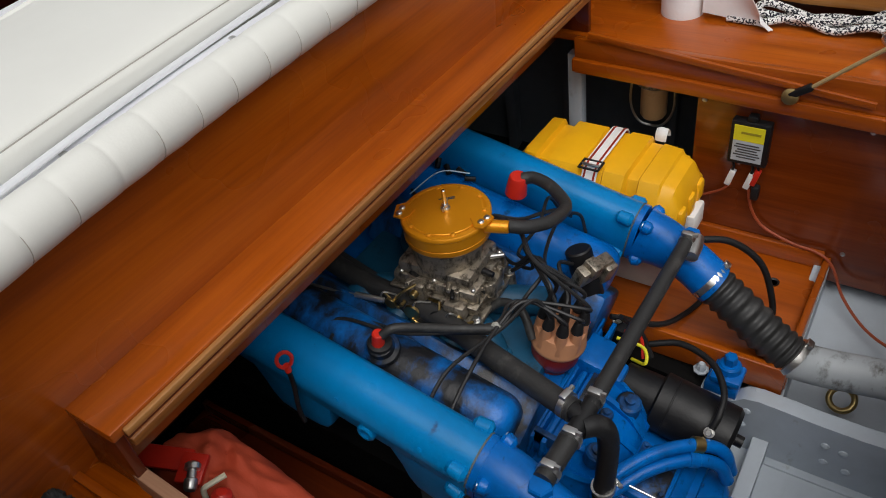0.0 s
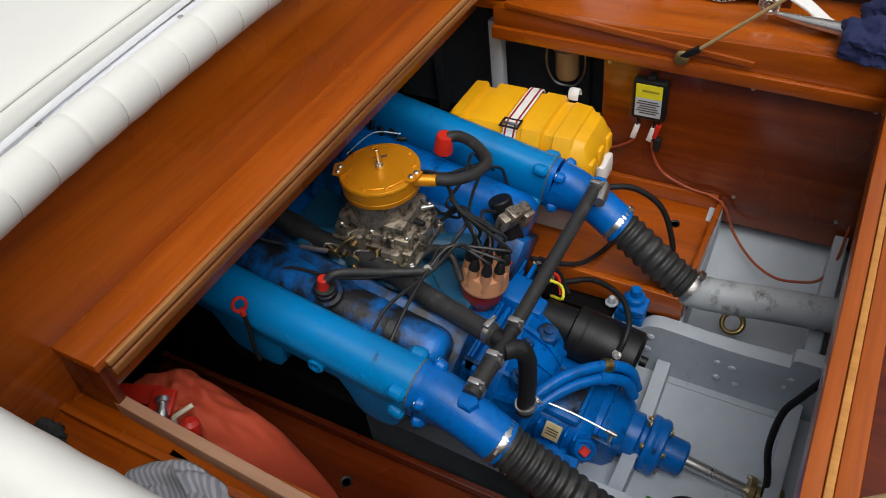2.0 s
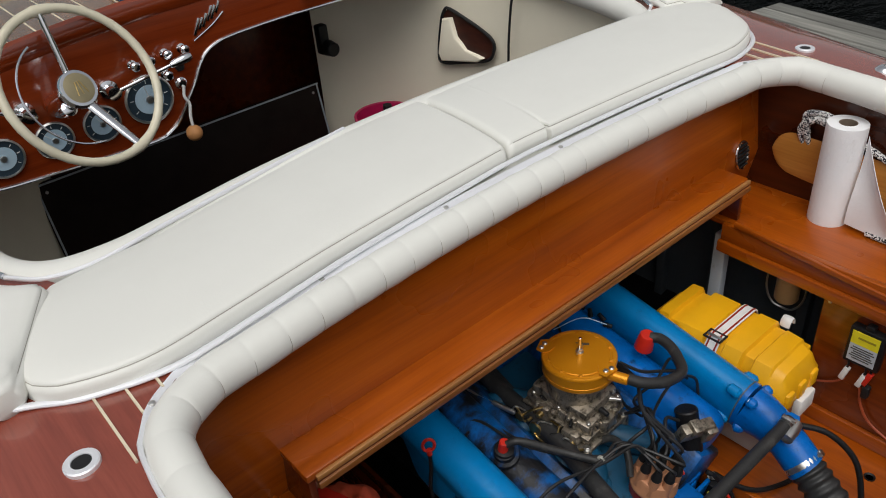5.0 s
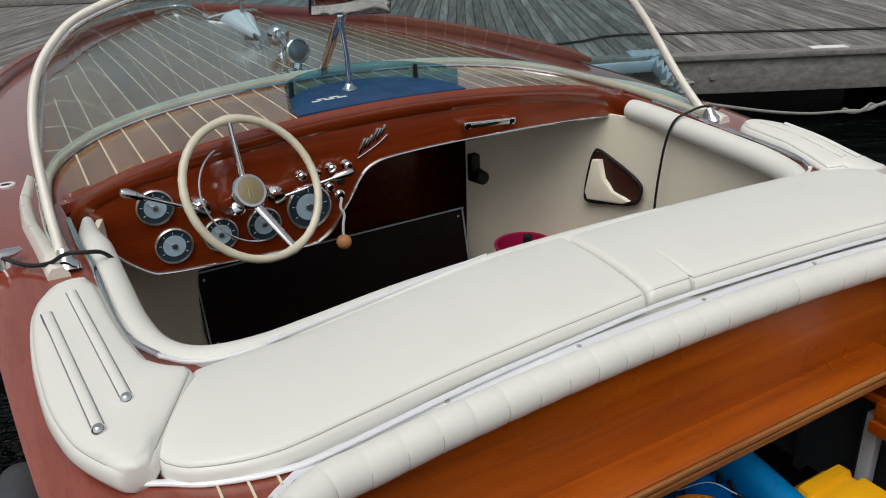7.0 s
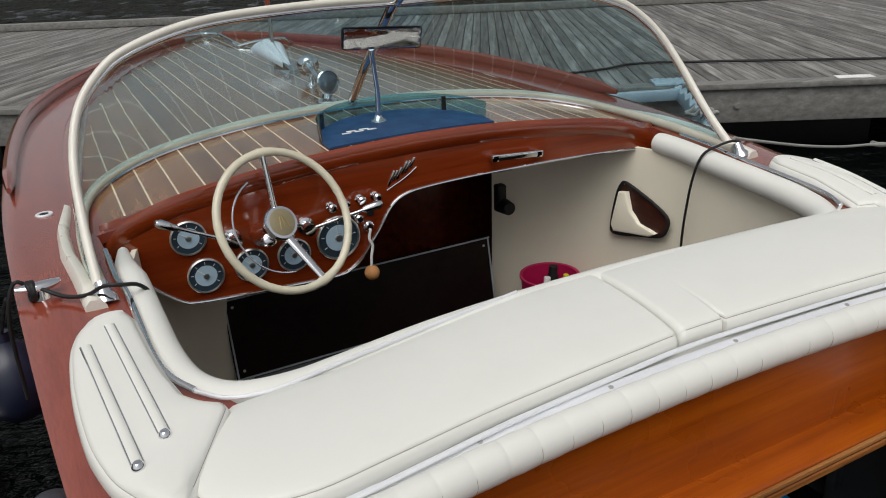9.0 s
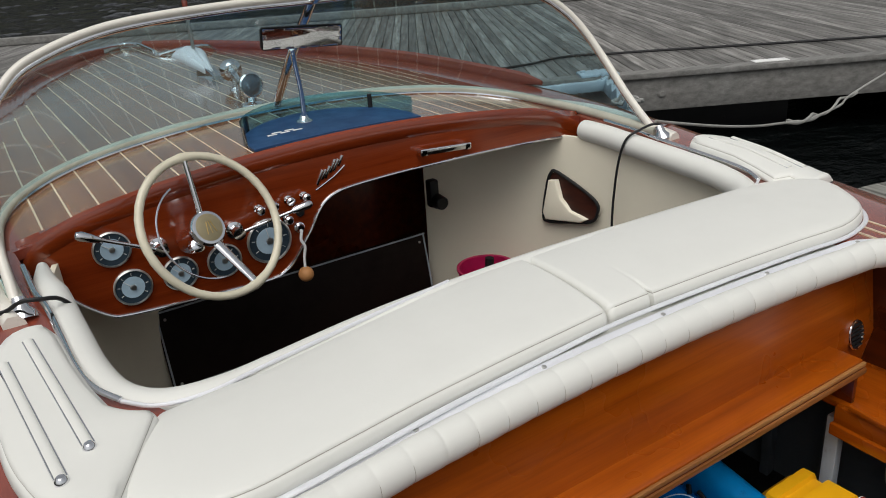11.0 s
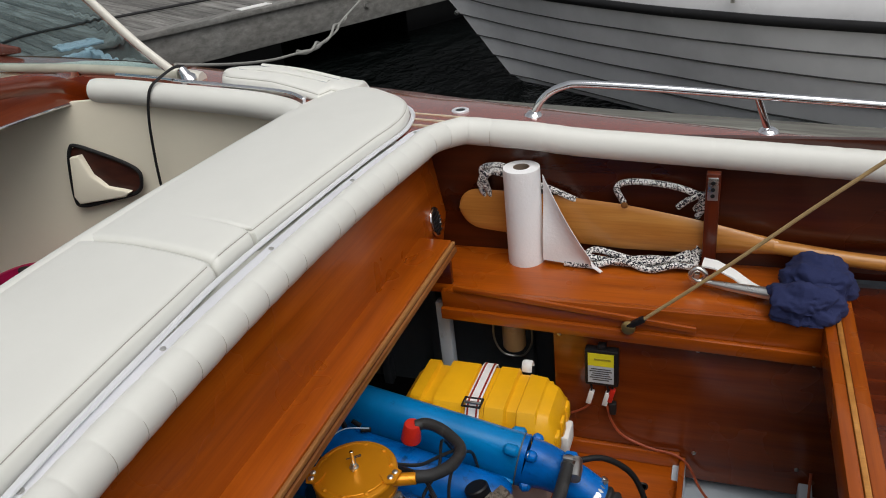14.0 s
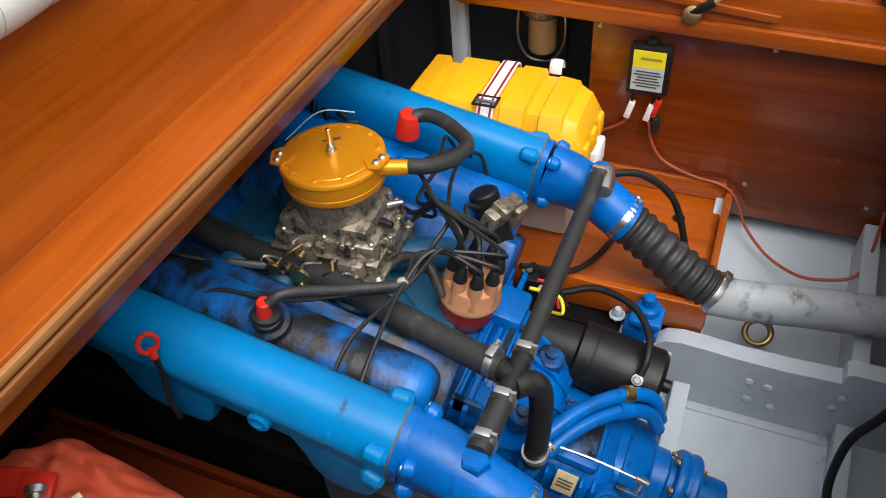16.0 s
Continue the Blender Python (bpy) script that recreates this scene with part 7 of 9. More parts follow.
part("shift_cable", bm, steel, gb)
bm = B()
cyl(bm, W(-0.112, -0.275, 0.071), W(-0.111, -0.298, 0.067), 0.0055, n=10, bev=0.001)
cyl(bm, W(-0.111, -0.288, 0.03), W(-0.111, -0.288, 0.072), 0.0045, n=10)
part("cable_end", bm, steel, gb)
for dz, dx in ((0.0, 0.0), (0.028, 0.022)):
    bm = B()
    tube(bm, [(-0.155 + dx, -0.36, -0.02 + dz), (-0.125 + dx, -0.385, 0.030 + dz), (-0.06 + dx, -0.43, 0.048 + dz * 0.8), (0.0 + dx, -0.485, 0.040 + dz * 0.6), (0.030 + dx, -0.53, 0.015 + dz * 0.5), (0.035 + dx, -0.55, -0.03)], 0.0125, 12, 8)
    part("oil_hose", bm, blue, gb, "blue painted oil cooler hose")
    bm = B()
    lathe(bm, [(0.0145, -0.01), (0.0155, -0.009), (0.0155, 0.009), (0.0145, 0.01)], (0.005 + dx, -0.49, 0.038 + dz * 0.6), (0.6, -0.8, -0.4), 14)
    part("ferrule", bm, brass if dz else blue, gb)
# starter motor
stt = part("starter", cyl(B(), (0.108, -0.308, 0.048), (0.108, -0.383, 0.032), 0.042, 0.048, 26, 0.003), black_paint, engine, "black starter motor")
bm = B()
lathe(bm, [(0.052, 0.0), (0.060, 0.004), (0.060, 0.028), (0.059, 0.029), (0.059, 0.031), (0.060, 0.032), (0.060, 0.105), (0.059, 0.106), (0.059, 0.109), (0.060, 0.110), (0.060, 0.148), (0.053, 0.156), (0.030, 0.158), (0.0, 0.158)], (0.108, -0.381, 0.032), (0, -1, -0.2), 36)
part("starter_body", bm, black_paint, stt)
bm = B()
cyl(bm, (0.108, -0.538, 0.001), (0.108, -0.553, -0.002), 0.012, n=12)
part("end_cap", bm, black_paint, stt)
hexbolt((0.058, -0.500, 0.060), (-0.7, 0, 0.7), 0.007, 0.010, steel, engine)
hexbolt((0.058, -0.326, 0.065), (-0.7, 0, 0.7), 0.006, 0.010, steel, engine)
bm = B()
tube(bm, [(0.20, -0.33, 0.075), (0.215, -0.39, 0.09), (0.185, -0.46, 0.100), (0.130, -0.500, 0.100), (0.085, -0.508, 0.090), (0.062, -0.503, 0.068)], 0.0065, 10, 8)
part("starter_cable", bm, black, engine)

# engine mount on the bearer
for sd in (1, -1):
    mt = part("engine_mount", box(B(), sd * 0.206 if sd > 0 else -0.262, 0.262 if sd > 0 else -0.206, -0.51, -0.445, -0.012, 0.012, 0.003), blue, engine)
    bm = B()
    cyl(bm, (sd * 0.230, -0.485, 0.01), (sd * 0.230, -0.485, 0.065), 0.026, 0.022, 18, 0.004)
    box(bm, sd * 0.230 - 0.034, sd * 0.230 + 0.034, -0.515, -0.455, 0.03, 0.048, 0.006)
    cyl(bm, (sd * 0.230, -0.485, 0.06), (sd * 0.230, -0.485, 0.086), 0.013, 0.013, 6, 0.002)
    part("mount_body", bm, blue, mt)
    for y in (-0.545, -0.43):
        bm = B()
        lathe(bm, [(0.016, 0), (0.016, 0.003), (0.010, 0.004), (0.010, 0.014), (0.006, 0.020), (0, 0.021)], (sd * 0.235, y, -0.012 if y < -0.5 else 0.01), (0, 0, 1), 8)
        part("mount_bolt", bm, grey, mt)

# wiring by the mount
for mat_, pts in ((black, [(0.17, -0.28, 0.16), (0.20, -0.31, 0.10), (0.19, -0.34, 0.05)]), (red_plastic, [(0.165, -0.29, 0.13), (0.175, -0.32, 0.115), (0.155, -0.335, 0.08)]), (yellow_paper, [(0.15, -0.28, 0.12), (0.165, -0.33, 0.10), (0.14, -0.345, 0.085), (0.16, -0.31, 0.06)]), (black, [(0.19, -0.25, 0.13), (0.25, -0.33, 0.085), (0.33, -0.36, 0.055), (0.40, -0.38, 0.05)])):
    bm = B()
    tube(bm, pts, 0.0035 if mat_ is not black else 0.006, 8, 6)
    part("wire", bm, mat_, engine)
for p in ((0.20, -0.26, 0.115), (0.175, -0.297, 0.095), (0.195, -0.292, 0.08)):
    hexbolt(p, (-0.5, -0.6, 0.6), 0.0075, 0.012, steel)
bm = B()
box(bm, 0.175, 0.225, -0.292, -0.25, 0.05, 0.112, 0.008)
part("solenoid", bm, black_paint, engine)
bm = B()
tube(bm, [(0.335, -0.36, 0.26), (0.38, -0.42, 0.24), (0.405, -0.48, 0.18), (0.40, -0.515, 0.09), (0.385, -0.52, 0.045)], 0.007, 10, 8)
part("drain_hose", bm, black, engine)
# dipstick on the port side
bm = B()
tube(bm, [(-0.350, 0.075, 0.372), (-0.353, 0.072, 0.335), (-0.364, 0.066, 0.290), (-0.366, 0.060, 0.262)], 0.0042, 8, 6)
ds = part("dipstick_tube", bm, black_paint, engine)
bm = B()
pts = [(-0.350 + 0.012 * math.sin(a) * 0.9, 0.075 - 0.006 * math.sin(a), 0.395 + 0.017 * math.cos(a)) for a in [2 * math.pi * k / 14 for k in range(15)]]
tube(bm, pts, 0.0035, 8, 2)
cyl(bm, (-0.350, 0.075, 0.368), (-0.350, 0.075, 0.382), 0.006, n=10)
part("dipstick_ring", bm, red_plastic, ds, "red dipstick ring")
# clips on the starboard manifold
bm = B()
for k in range(4):
    box(bm, -0.005, 0.005, -0.012, 0.012, 0, 0.010, 0.002, m=EM @ pose(0.225 + 0.01 * (k % 2), 0.40 + 0.03 * k, 0.265, 20 * k, 30, 30 - 20 * k))
part("plug_clip", bm, black_paint, engine)
bm = B()
tube(bm, [(0.09, 0.13, 0.40), (0.13, 0.08, 0.44), (0.16, 0.03, 0.43)], 0.0014, 5, 6)
part("thin_wire", bm, dial, engine)

# propeller shaft and stuffing box
sh = thing("propeller_shaft", "bare steel propeller shaft leading aft", "shaft", (0.02, -0.72, -0.2))
bm = B()
cyl(bm, W(0, -0.44, -0.082), W(0, -0.74, -0.087), 0.0145, n=20)
part("shaft", bm, steel, sh)
bm = B()
lathe(bm, [(0.018, -0.02), (0.036, -0.018), (0.036, -0.006), (0.022, 0.0), (0.022, 0.03), (0.038, 0.034), (0.038, 0.05), (0.024, 0.056), (0.024, 0.12), (0.0, 0.12)], W(0, -0.61, -0.085), AFT, 24)
part("stuffing_box", bm, brass, sh, "dark bronze stuffing box")
for k in (0, 2, 4):
    a = radians(60 * k + 20)
    c = W(0.031 * math.cos(a), -0.585, -0.085 + 0.031 * math.sin(a))
    bm = B()
    cyl(bm, c, c + AFT * 0.085, 0.005, n=8)
    part("gland_bolt", bm, steel, sh)
bm = B()
tube(bm, [(0.10, -0.93, 0.34), (0.088, -0.90, 0.20), (0.075, -0.86, 0.10), (0.07, -0.835, 0.03), (0.045, -0.83, -0.06), (0.02, -0.845, -0.13), (0.005, -0.85, -0.18)], 0.0075, 10, 8)
part("grease_hose", bm, black, sh)

# exhaust pipes
for nm, pts, in (("exhaust_pipe", [(0.290, -0.575, 0.066), (0.312, -0.64, 0.046), (0.338, -0.76, 0.040), (0.36, -0.93, 0.040)]), ("exhaust_pipe", [(-0.305, -0.60, 0.07), (-0.30, -0.70, 0.01), (-0.30, -0.93, 0.0)])):
    bm = B()
    tube(bm, pts, 0.0385, 28, 8)
    solo(nm, bm, grey_pipe, "grey painted exhaust pipe with flaking patches", "exhaust pipe", "exhaust pipes")
bm = B()
tube(bm, [Vector((0.340, -0.688, -0.058)) + 0.024 * (math.cos(a) * Vector((0.35, 0.94, 0)) + math.sin(a) * Vector((0.75, -0.28, 0.60))) for a in [2 * math.pi * k / 24 for k in range(25)]], 0.0065, 10, 1, smooth=False)
solo("drain_bung", bm, brass, "tarnished brass ring fitting in the bilge", "bung")
bm = B()
lathe(bm, [(0.05, 0), (0.055, 0.004), (0.055, 0.03), (0.05, 0.034), (0.045, 0.03), (0.045, 0.0)], (-0.12, -0.72, -0.20), (0, 0, 1), 28)
solo("pump_strainer", bm, black, "black round bilge pump strainer", "strainer")
for mat_, pts in ((paint("green wire", (0.05, 0.25, 0.03), 0.5), [(-0.26, -0.56, -0.02), (-0.2, -0.60, -0.1), (-0.16, -0.64, -0.12), (-0.13, -0.66, -0.13), (-0.16, -0.67, -0.12), (-0.14, -0.64, -0.1), (-0.12, -0.69, -0.17)]),):
    bm = B()
    tube(bm, pts, 0.003, 7, 7)
    solo("bilge_wire", bm, mat_, "loose green and yellow wire in the bilge", "wire")

# ---- things in the engine bay ----
# yellow battery box
bat = thing("battery_box", "yellow plastic battery box strapped to the tray", "battery box", (0.48, -0.11, 0.041))
bm = B()
box(bm, 0.385, 0.585, -0.285, 0.060, 0.041, 0.215, 0.012)
part("base", bm, paint("pale grey plastic", (0.55, 0.56, 0.55), 0.45), bat, "pale battery box base")
# lid: stations along its length with (half width low, half width of the shoulder, shoulder height, top half width, top height)
LIDX = 0.483
bm = B()
rings = []
for y, wl, ws, zs, wt, zt in (
        (-0.306, 0.060, 0.058, 0.225, 0.050, 0.236), (-0.302, 0.082, 0.080, 0.246, 0.052, 0.268), (-0.286, 0.094, 0.088, 0.254, 0.060, 0.296), (-0.262, 0.108, 0.100, 0.258, 0.066, 0.306),
        (-0.258, 0.110, 0.098, 0.260, 0.070, 0.312), (-0.216, 0.110, 0.098, 0.262, 0.074, 0.314), (-0.213, 0.092, 0.086, 0.266, 0.072, 0.311), (-0.190, 0.092, 0.086, 0.266, 0.072, 0.311),
        (-0.186, 0.112, 0.108, 0.268, 0.080, 0.322), (-0.140, 0.112, 0.108, 0.268, 0.080, 0.322), (-0.137, 0.110, 0.105, 0.265, 0.078, 0.317), (-0.087, 0.110, 0.105, 0.265, 0.078, 0.317), (-0.084, 0.112, 0.108, 0.268, 0.080, 0.322),
        (-0.012, 0.112, 0.108, 0.268, 0.080, 0.322), (-0.008, 0.092, 0.086, 0.264, 0.072, 0.310), (0.018, 0.092, 0.086, 0.264, 0.072, 0.310), (0.022, 0.110, 0.100, 0.262, 0.076, 0.322), (0.050, 0.110, 0.098, 0.260, 0.074, 0.322),
        (0.054, 0.106, 0.096, 0.258, 0.066, 0.308), (0.074, 0.094, 0.086, 0.252, 0.058, 0.292), (0.084, 0.080, 0.076, 0.240, 0.048, 0.262), (0.088, 0.060, 0.056, 0.225, 0.044, 0.232)):
    half = [(wl, 0.205), (wl, (zs + 0.205) / 2), (ws, zs), ((ws * 0.45 + wt * 0.55), zs + (zt - zs) * 0.62), (wt, zt - 0.003), (wt - 0.010, zt)]
    rings.append([(LIDX - a, y, z) for a, z in half] + [(LIDX + a, y, z) for a, z in half[::-1]])
loft(bm, rings)
lid = part("lid", bm, yellow, bat, "yellow moulded lid with raised blocks", sharp=28)
# corner posts, end ribs and nubs of the moulding
for y0, y1 in ((-0.262, -0.222), (0.024, 0.052)):
    for sx in (-1, 1):
        part("corner_post", box(B(), *sorted((LIDX + sx * 0.098, LIDX + sx * 0.121)), y0, y1, 0.200, 0.262, 0.005), yellow, lid)
for y0, y1 in ((-0.180, -0.145), (-0.082, -0.018)):
    part("side_block", box(B(), LIDX - 0.1185, LIDX - 0.10, y0, y1, 0.203, 0.270, 0.004), yellow, lid)
for x in (-0.075, -0.020, 0.035):
    part("end_rib", box(B(), LIDX + x, LIDX + x + 0.034, -0.312, -0.280, 0.204, 0.252, 0.007), yellow, lid)
    part("end_rib", box(B(), LIDX + x, LIDX + x + 0.034, 0.070, 0.094, 0.204, 0.246, 0.007), yellow, lid)
part("end_nub", cyl(B(), (LIDX - 0.088, -0.276, 0.213), (LIDX - 0.098, -0.312, 0.209), 0.014, 0.011, 16, 0.004), yellow, lid)
part("handle_tab", box(B(), LIDX - 0.02, LIDX + 0.05, -0.322, -0.300, 0.150, 0.205, 0.006), white_cloth, bat, "pale plastic tab")
st = tagged(new("strap"), "white webbing strap with a dark buckle on the battery box", "strap")
st.location = (0.48, -0.11, 0.2)
st.matrix_world = Matrix.Translation((0.48, -0.11, 0.2))


def webbing(y, w, mat, dz=0.0):
    bm = B()
    prof = [(0.366, 0.05), (0.366, 0.20), (0.369, 0.255), (0.372, 0.272), (0.386, 0.300), (0.402, 0.3215), (0.414, 0.3265), (0.552, 0.3265), (0.565, 0.3215), (0.588, 0.275), (0.598, 0.245), (0.598, 0.16)]
    loft(bm, [[(x - 0.001 - dz, y - w, z + dz), (x - 0.001 - dz, y + w, z + dz), (x - 0.0005, y + w, z + dz + 0.002), (x - 0.0005, y - w, z + dz + 0.002)] for x, z in prof])
    return bm


part("web", webbing(-0.112, 0.017, white_cloth), white_cloth, st)
for y in (-0.123, -0.101):
    part("web_stripe", webbing(y, 0.0022, dark_rag, 0.0015), red_paint, st, "dark red stripe in the webbing")
bm = B()
for y0, y1, x0, x1 in ((-0.136, -0.131, 0.384, 0.420), (-0.093, -0.088, 0.384, 0.420), (-0.136, -0.088, 0.384, 0.389), (-0.136, -0.088, 0.415, 0.420)):
    box(bm, x0, x1, y0, y1, 0.3265, 0.3305, 0.0012)
part("buckle", bm, black, st, "black buckle")
bm = B()
box(bm, 0.398, 0.404, -0.132, -0.092, 0.327, 0.331, 0.001)
part("buckle_bar", bm, steel, st)
bm = B()
pts = [(0.585 + 0.014 * math.cos(radians(a)), -0.200, 0.305 + 0.022 * math.sin(radians(a))) for a in range(0, 181, 15)]
tube(bm, pts, 0.013, 8, 2, sq=(1.0, 0.22))
part("strap_loop", bm, white_cloth, st)

# charger on the starboard panel
ch = thing("battery_charger", "small black charger with yellow label on the panel", "charger", (0.60, -0.382, 0.28))
bm = B()
box(bm, 0.586, 0.611, -0.422, -0.342, 0.278, 0.382, 0.004)
part("case", bm, black_paint, ch)
bm = B()
box(bm, 0.590, 0.611, -0.392, -0.372, 0.380, 0.394, 0.003)
part("lug", bm, black_paint, ch)
bm = B()
box(bm, 0.5845, 0.5858, -0.412, -0.350, 0.338, 0.374, 0.0)
part("label_top", bm, yellow_paper, ch)
bm = B()
box(bm, 0.5845, 0.5858, -0.412, -0.350, 0.288, 0.3375)
part("label_bottom", bm, pale_paper, ch)
for k in range(6):
    bm = B()
    w_ = 0.020 + 0.007 * ((k * 5) % 3) / 2
    box(bm, 0.5838, 0.5845, -0.381 - w_, -0.381 + w_, 0.296 + 0.0064 * k, 0.2988 + 0.0064 * k)
    part("print_bar", bm, ink, ch)
bm = B()
box(bm, 0.5838, 0.5845, -0.405, -0.365, 0.355, 0.3605)
part("print_bar", bm, paint("olive print", (0.35, 0.30, 0.02), 0.5), ch)
for y, c in ((-0.352, white_cloth), (-0.392, white_cloth), (-0.404, red_plastic)):
    bm = B()
    box(bm, -0.007, 0.007, -0.0065, 0.0065, -0.020, 0.020, 0.002, m=pose(0.598, y, 0.232 + (0.012 if c is red_plastic else 0), 0, 0, 0) @ Matrix.Rotation(radians(14), 4, "X"))
    part("plug", bm, c, ch)
    bm = B()
    tube(bm, [(0.600, y, 0.278), (0.598, y - 0.004, 0.262), (0.598, y - 0.002, 0.248)], 0.0028, 6, 4)
    part("lead", bm, black, ch)
bm = B()
box(bm, -0.009, 0.009, -0.008, 0.008, -0.018, 0.016, 0.003, m=pose(0.600, -0.408, 0.205))
part("plug", bm, black, ch)
bm = B()
tube(bm, [(0.598, -0.354, 0.214), (0.600, -0.335, 0.190), (0.604, -0.30, 0.165), (0.604, -0.27, 0.15)], 0.003, 6, 6)
solo("charger_wire", bm, orange_wire, "thin orange-brown wire on the panel", "wire", "wires")
bm = B()
tube(bm, [(0.597, -0.394, 0.21), (0.600, -0.405, 0.16), (0.602, -0.435, 0.115), (0.600, -0.50, 0.090), (0.596, -0.555, 0.085), (0.592, -0.592, 0.062), (0.572, -0.63, 0.0), (0.53, -0.685, -0.03), (0.48, -0.745, -0.018), (0.47, -0.80, -0.002), (0.48, -0.84, 0.012), (0.53, -0.862, 0.03), (0.585, -0.868, 0.10)], 0.0034, 7, 8)
solo("charger_wire", bm, orange_wire, "orange-brown wire hanging over the bilge", "wire", "wires")
# screws of the panel
psc = bpy.data.objects["panel_starboard"]
for y, z in ((-0.276, 0.402), (-0.60, 0.396), (-0.845, 0.39), (-0.605, 0.085), (-0.84, 0.08)):
    piece("screw", screw_me, psc, Matrix.Translation((0.6118, y, z)) @ Matrix.Rotation(radians(-90), 4, "Y"))
# pulley with cord on the ledge, both sides
for sd in (1, -1):
    pu = thing("pulley", "small dark pulley block on the ledge strip", "pulley", (sd * 0.59, -0.45, 0.44), "hatch pulleys")
    bm = B()
    lathe(bm, [(0.017, 0), (0.016, 0.006), (0.009, 0.008), (0, 0.008)], (sd * 0.588, -0.445, 0.457), (-sd, 0, 0.3), 18)
    part("sheave", bm, brass, pu)
    bm = B()
    box(bm, -0.007, 0.007, -0.035, 0.012, -0.007, 0.007, 0.003, m=pose(sd * 0.588, -0.452, 0.465, -35, 0, 0))
    part("shackle", bm, black_paint, pu)
    bm = B()
    cend = [(sd * 0.588, -0.478, 0.482), (sd * 0.574, -0.66, 0.655), (sd * 0.553, -0.89, 0.885), (sd * 0.50, -1.45, 1.42)] if sd > 0 else [(-0.588, -0.478, 0.472), (-0.55, -0.74, 0.63), (-0.52, -0.90, 0.765), (-0.44, -1.30, 1.20)]
    tube(bm, cend, 0.0042, 8, 8)
    solo("hatch_cord", bm, beige_cord, "taut beige cord led aft from the pulley", "cord", "hatch cords")
# fuel filter behind the panel
ff = thing("fuel_filter", "fuel filter with amber bowl in a wire bail", "filter", (0.72, -0.12, 0.28))
bm = B()
lathe(bm, [(0.026, 0), (0.031, 0.008), (0.031, 0.070), (0.028, 0.080)], (0.715, -0.130, 0.272), (0, 0, 1), 20)
part("bowl", bm, paint("amber bowl", (0.62, 0.38, 0.17), 0.3), ff, "amber glass bowl")
bm = B()
lathe(bm, [(0.036, 0.086), (0.042, 0.09), (0.042, 0.115), (0.0, 0.118)], (0.715, -0.130, 0.272), (0, 0, 1), 20)
part("head", bm, cast, ff)
bm = B()
tube(bm, [(0.70, -0.182, 0.39), (0.695, -0.184, 0.31), (0.70, -0.160, 0.262), (0.705, -0.130, 0.250), (0.70, -0.098, 0.262), (0.70, -0.078, 0.31), (0.71, -0.080, 0.39)], 0.003, 6, 6)
part("bail", bm, steel, ff)
bm = B()
box(bm, 0.74, 0.80, -0.18, -0.05, 0.36, 0.42, 0.004)
part("bracket", bm, grey_shaded, ff)

# red folded bag on the port tray
bm = B()
bmesh.ops.create_grid(bm, x_segments=40, y_segments=56, size=0.5)
for v in bm.verts:
    u, w_ = v.co.x * 2, v.co.y * 2
    d = max(0.0, 1 - (abs(u) ** 3.0)) ** 0.45 * max(0.0, 1 - (abs(w_) ** 3.4)) ** 0.45
    h = 0.36 * d * (0.86 + 0.14 * math.cos(w_ * 1.4 - 0.5))
    h += d * (0.026 * noise.noise((u * 1.6, w_ * 2.2, 2)) + 0.012 * noise.noise((u * 5, w_ * 6, 4)))
    h += d * 0.030 / (1 + math.exp(-60 * (w_ - 0.10 - 0.35 * u - 0.06 * noise.noise((u * 3, 1, 7)))))
    v.co = Vector((-0.522 + 0.098 * u * (1 - 0.15 * abs(w_)), 0.078 + 0.165 * w_ - 0.02 * u, -0.029 + max(0.0, h)))
bag = thing("folded_bag", "faded red coated bag lying on the port board", "bag", (-0.522, 0.045, -0.029))
bu = part("bag_body", bm, red_cloth, bag, "", 45)
bm = B()
box(bm, -0.018, 0.018, -0.045, 0.045, -0.005, 0.005, 0.004, m=pose(-0.560, 0.150, 0.352, 6, -14, 22))
box(bm, -0.024, 0.024, -0.03, 0.012, -0.006, 0.006, 0.004, m=pose(-0.556, 0.105, 0.350, 6, -14, 22))
part("buckle", bm, red_plastic, bag, "red plastic buckle")
bm = B()
lathe(bm, [(0.008, -0.022), (0.010, -0.018), (0.010, -0.006), (0.007, -0.004), (0.007, 0.008), (0.012, 0.009), (0.012, 0.017), (0.008, 0.020)], (-0.564, 0.082, 0.358), (0.75, 0.5, 0.25), 16)
part("hose_fitting", bm, steel, bag)
bm = B()
tube(bm, [(-0.575, 0.050, 0.335), (-0.572, 0.048, 0.358), (-0.562, 0.042, 0.363), (-0.540, 0.032, 0.364)], 0.0045, 8, 5)
part("pipe", bm, ivory, bag)
bm = B()
lathe(bm, [(0.014, 0), (0.018, 0.02), (0.015, 0.036), (0.008, 0.042)], (-0.572, 0.030, 0.312), (0.3, -0.1, 1), 14)
part("cap", bm, red_plastic, bag)


def crumple(name, centre, sx, sy, h, mat, label, seed, cat="cloth", amp=0.35):
    """A crumpled cloth: a sphere beaten into folds, flat underneath."""
    bm = B()
    bmesh.ops.create_icosphere(bm, subdivisions=5, radius=1.0)
    for v in bm.verts:
        p = v.co.copy()
        f = 1 + amp * noise.noise(p * 1.7 + Vector((seed, 0, 0))) + 0.5 * amp * abs(noise.noise(p * 4.2 + Vector((0, seed, 0)))) + 0.25 * amp * noise.noise(p * 9.0 + Vector((0, 0, seed)))
        q = p * f
        v.co = Vector((centre[0] + q.x * sx, centre[1] + q.y * sy, centre[2] + max(0.0, q.z * h + h * 0.45)))
    return solo(name, bm, mat, label, cat, sharp=70)


crumple("rag", (-0.722, 0.082, SH + 0.001), 0.017, 0.026, 0.016, dark_rag, "crumpled dark rag on the port shelf", 3.1, amp=0.8)
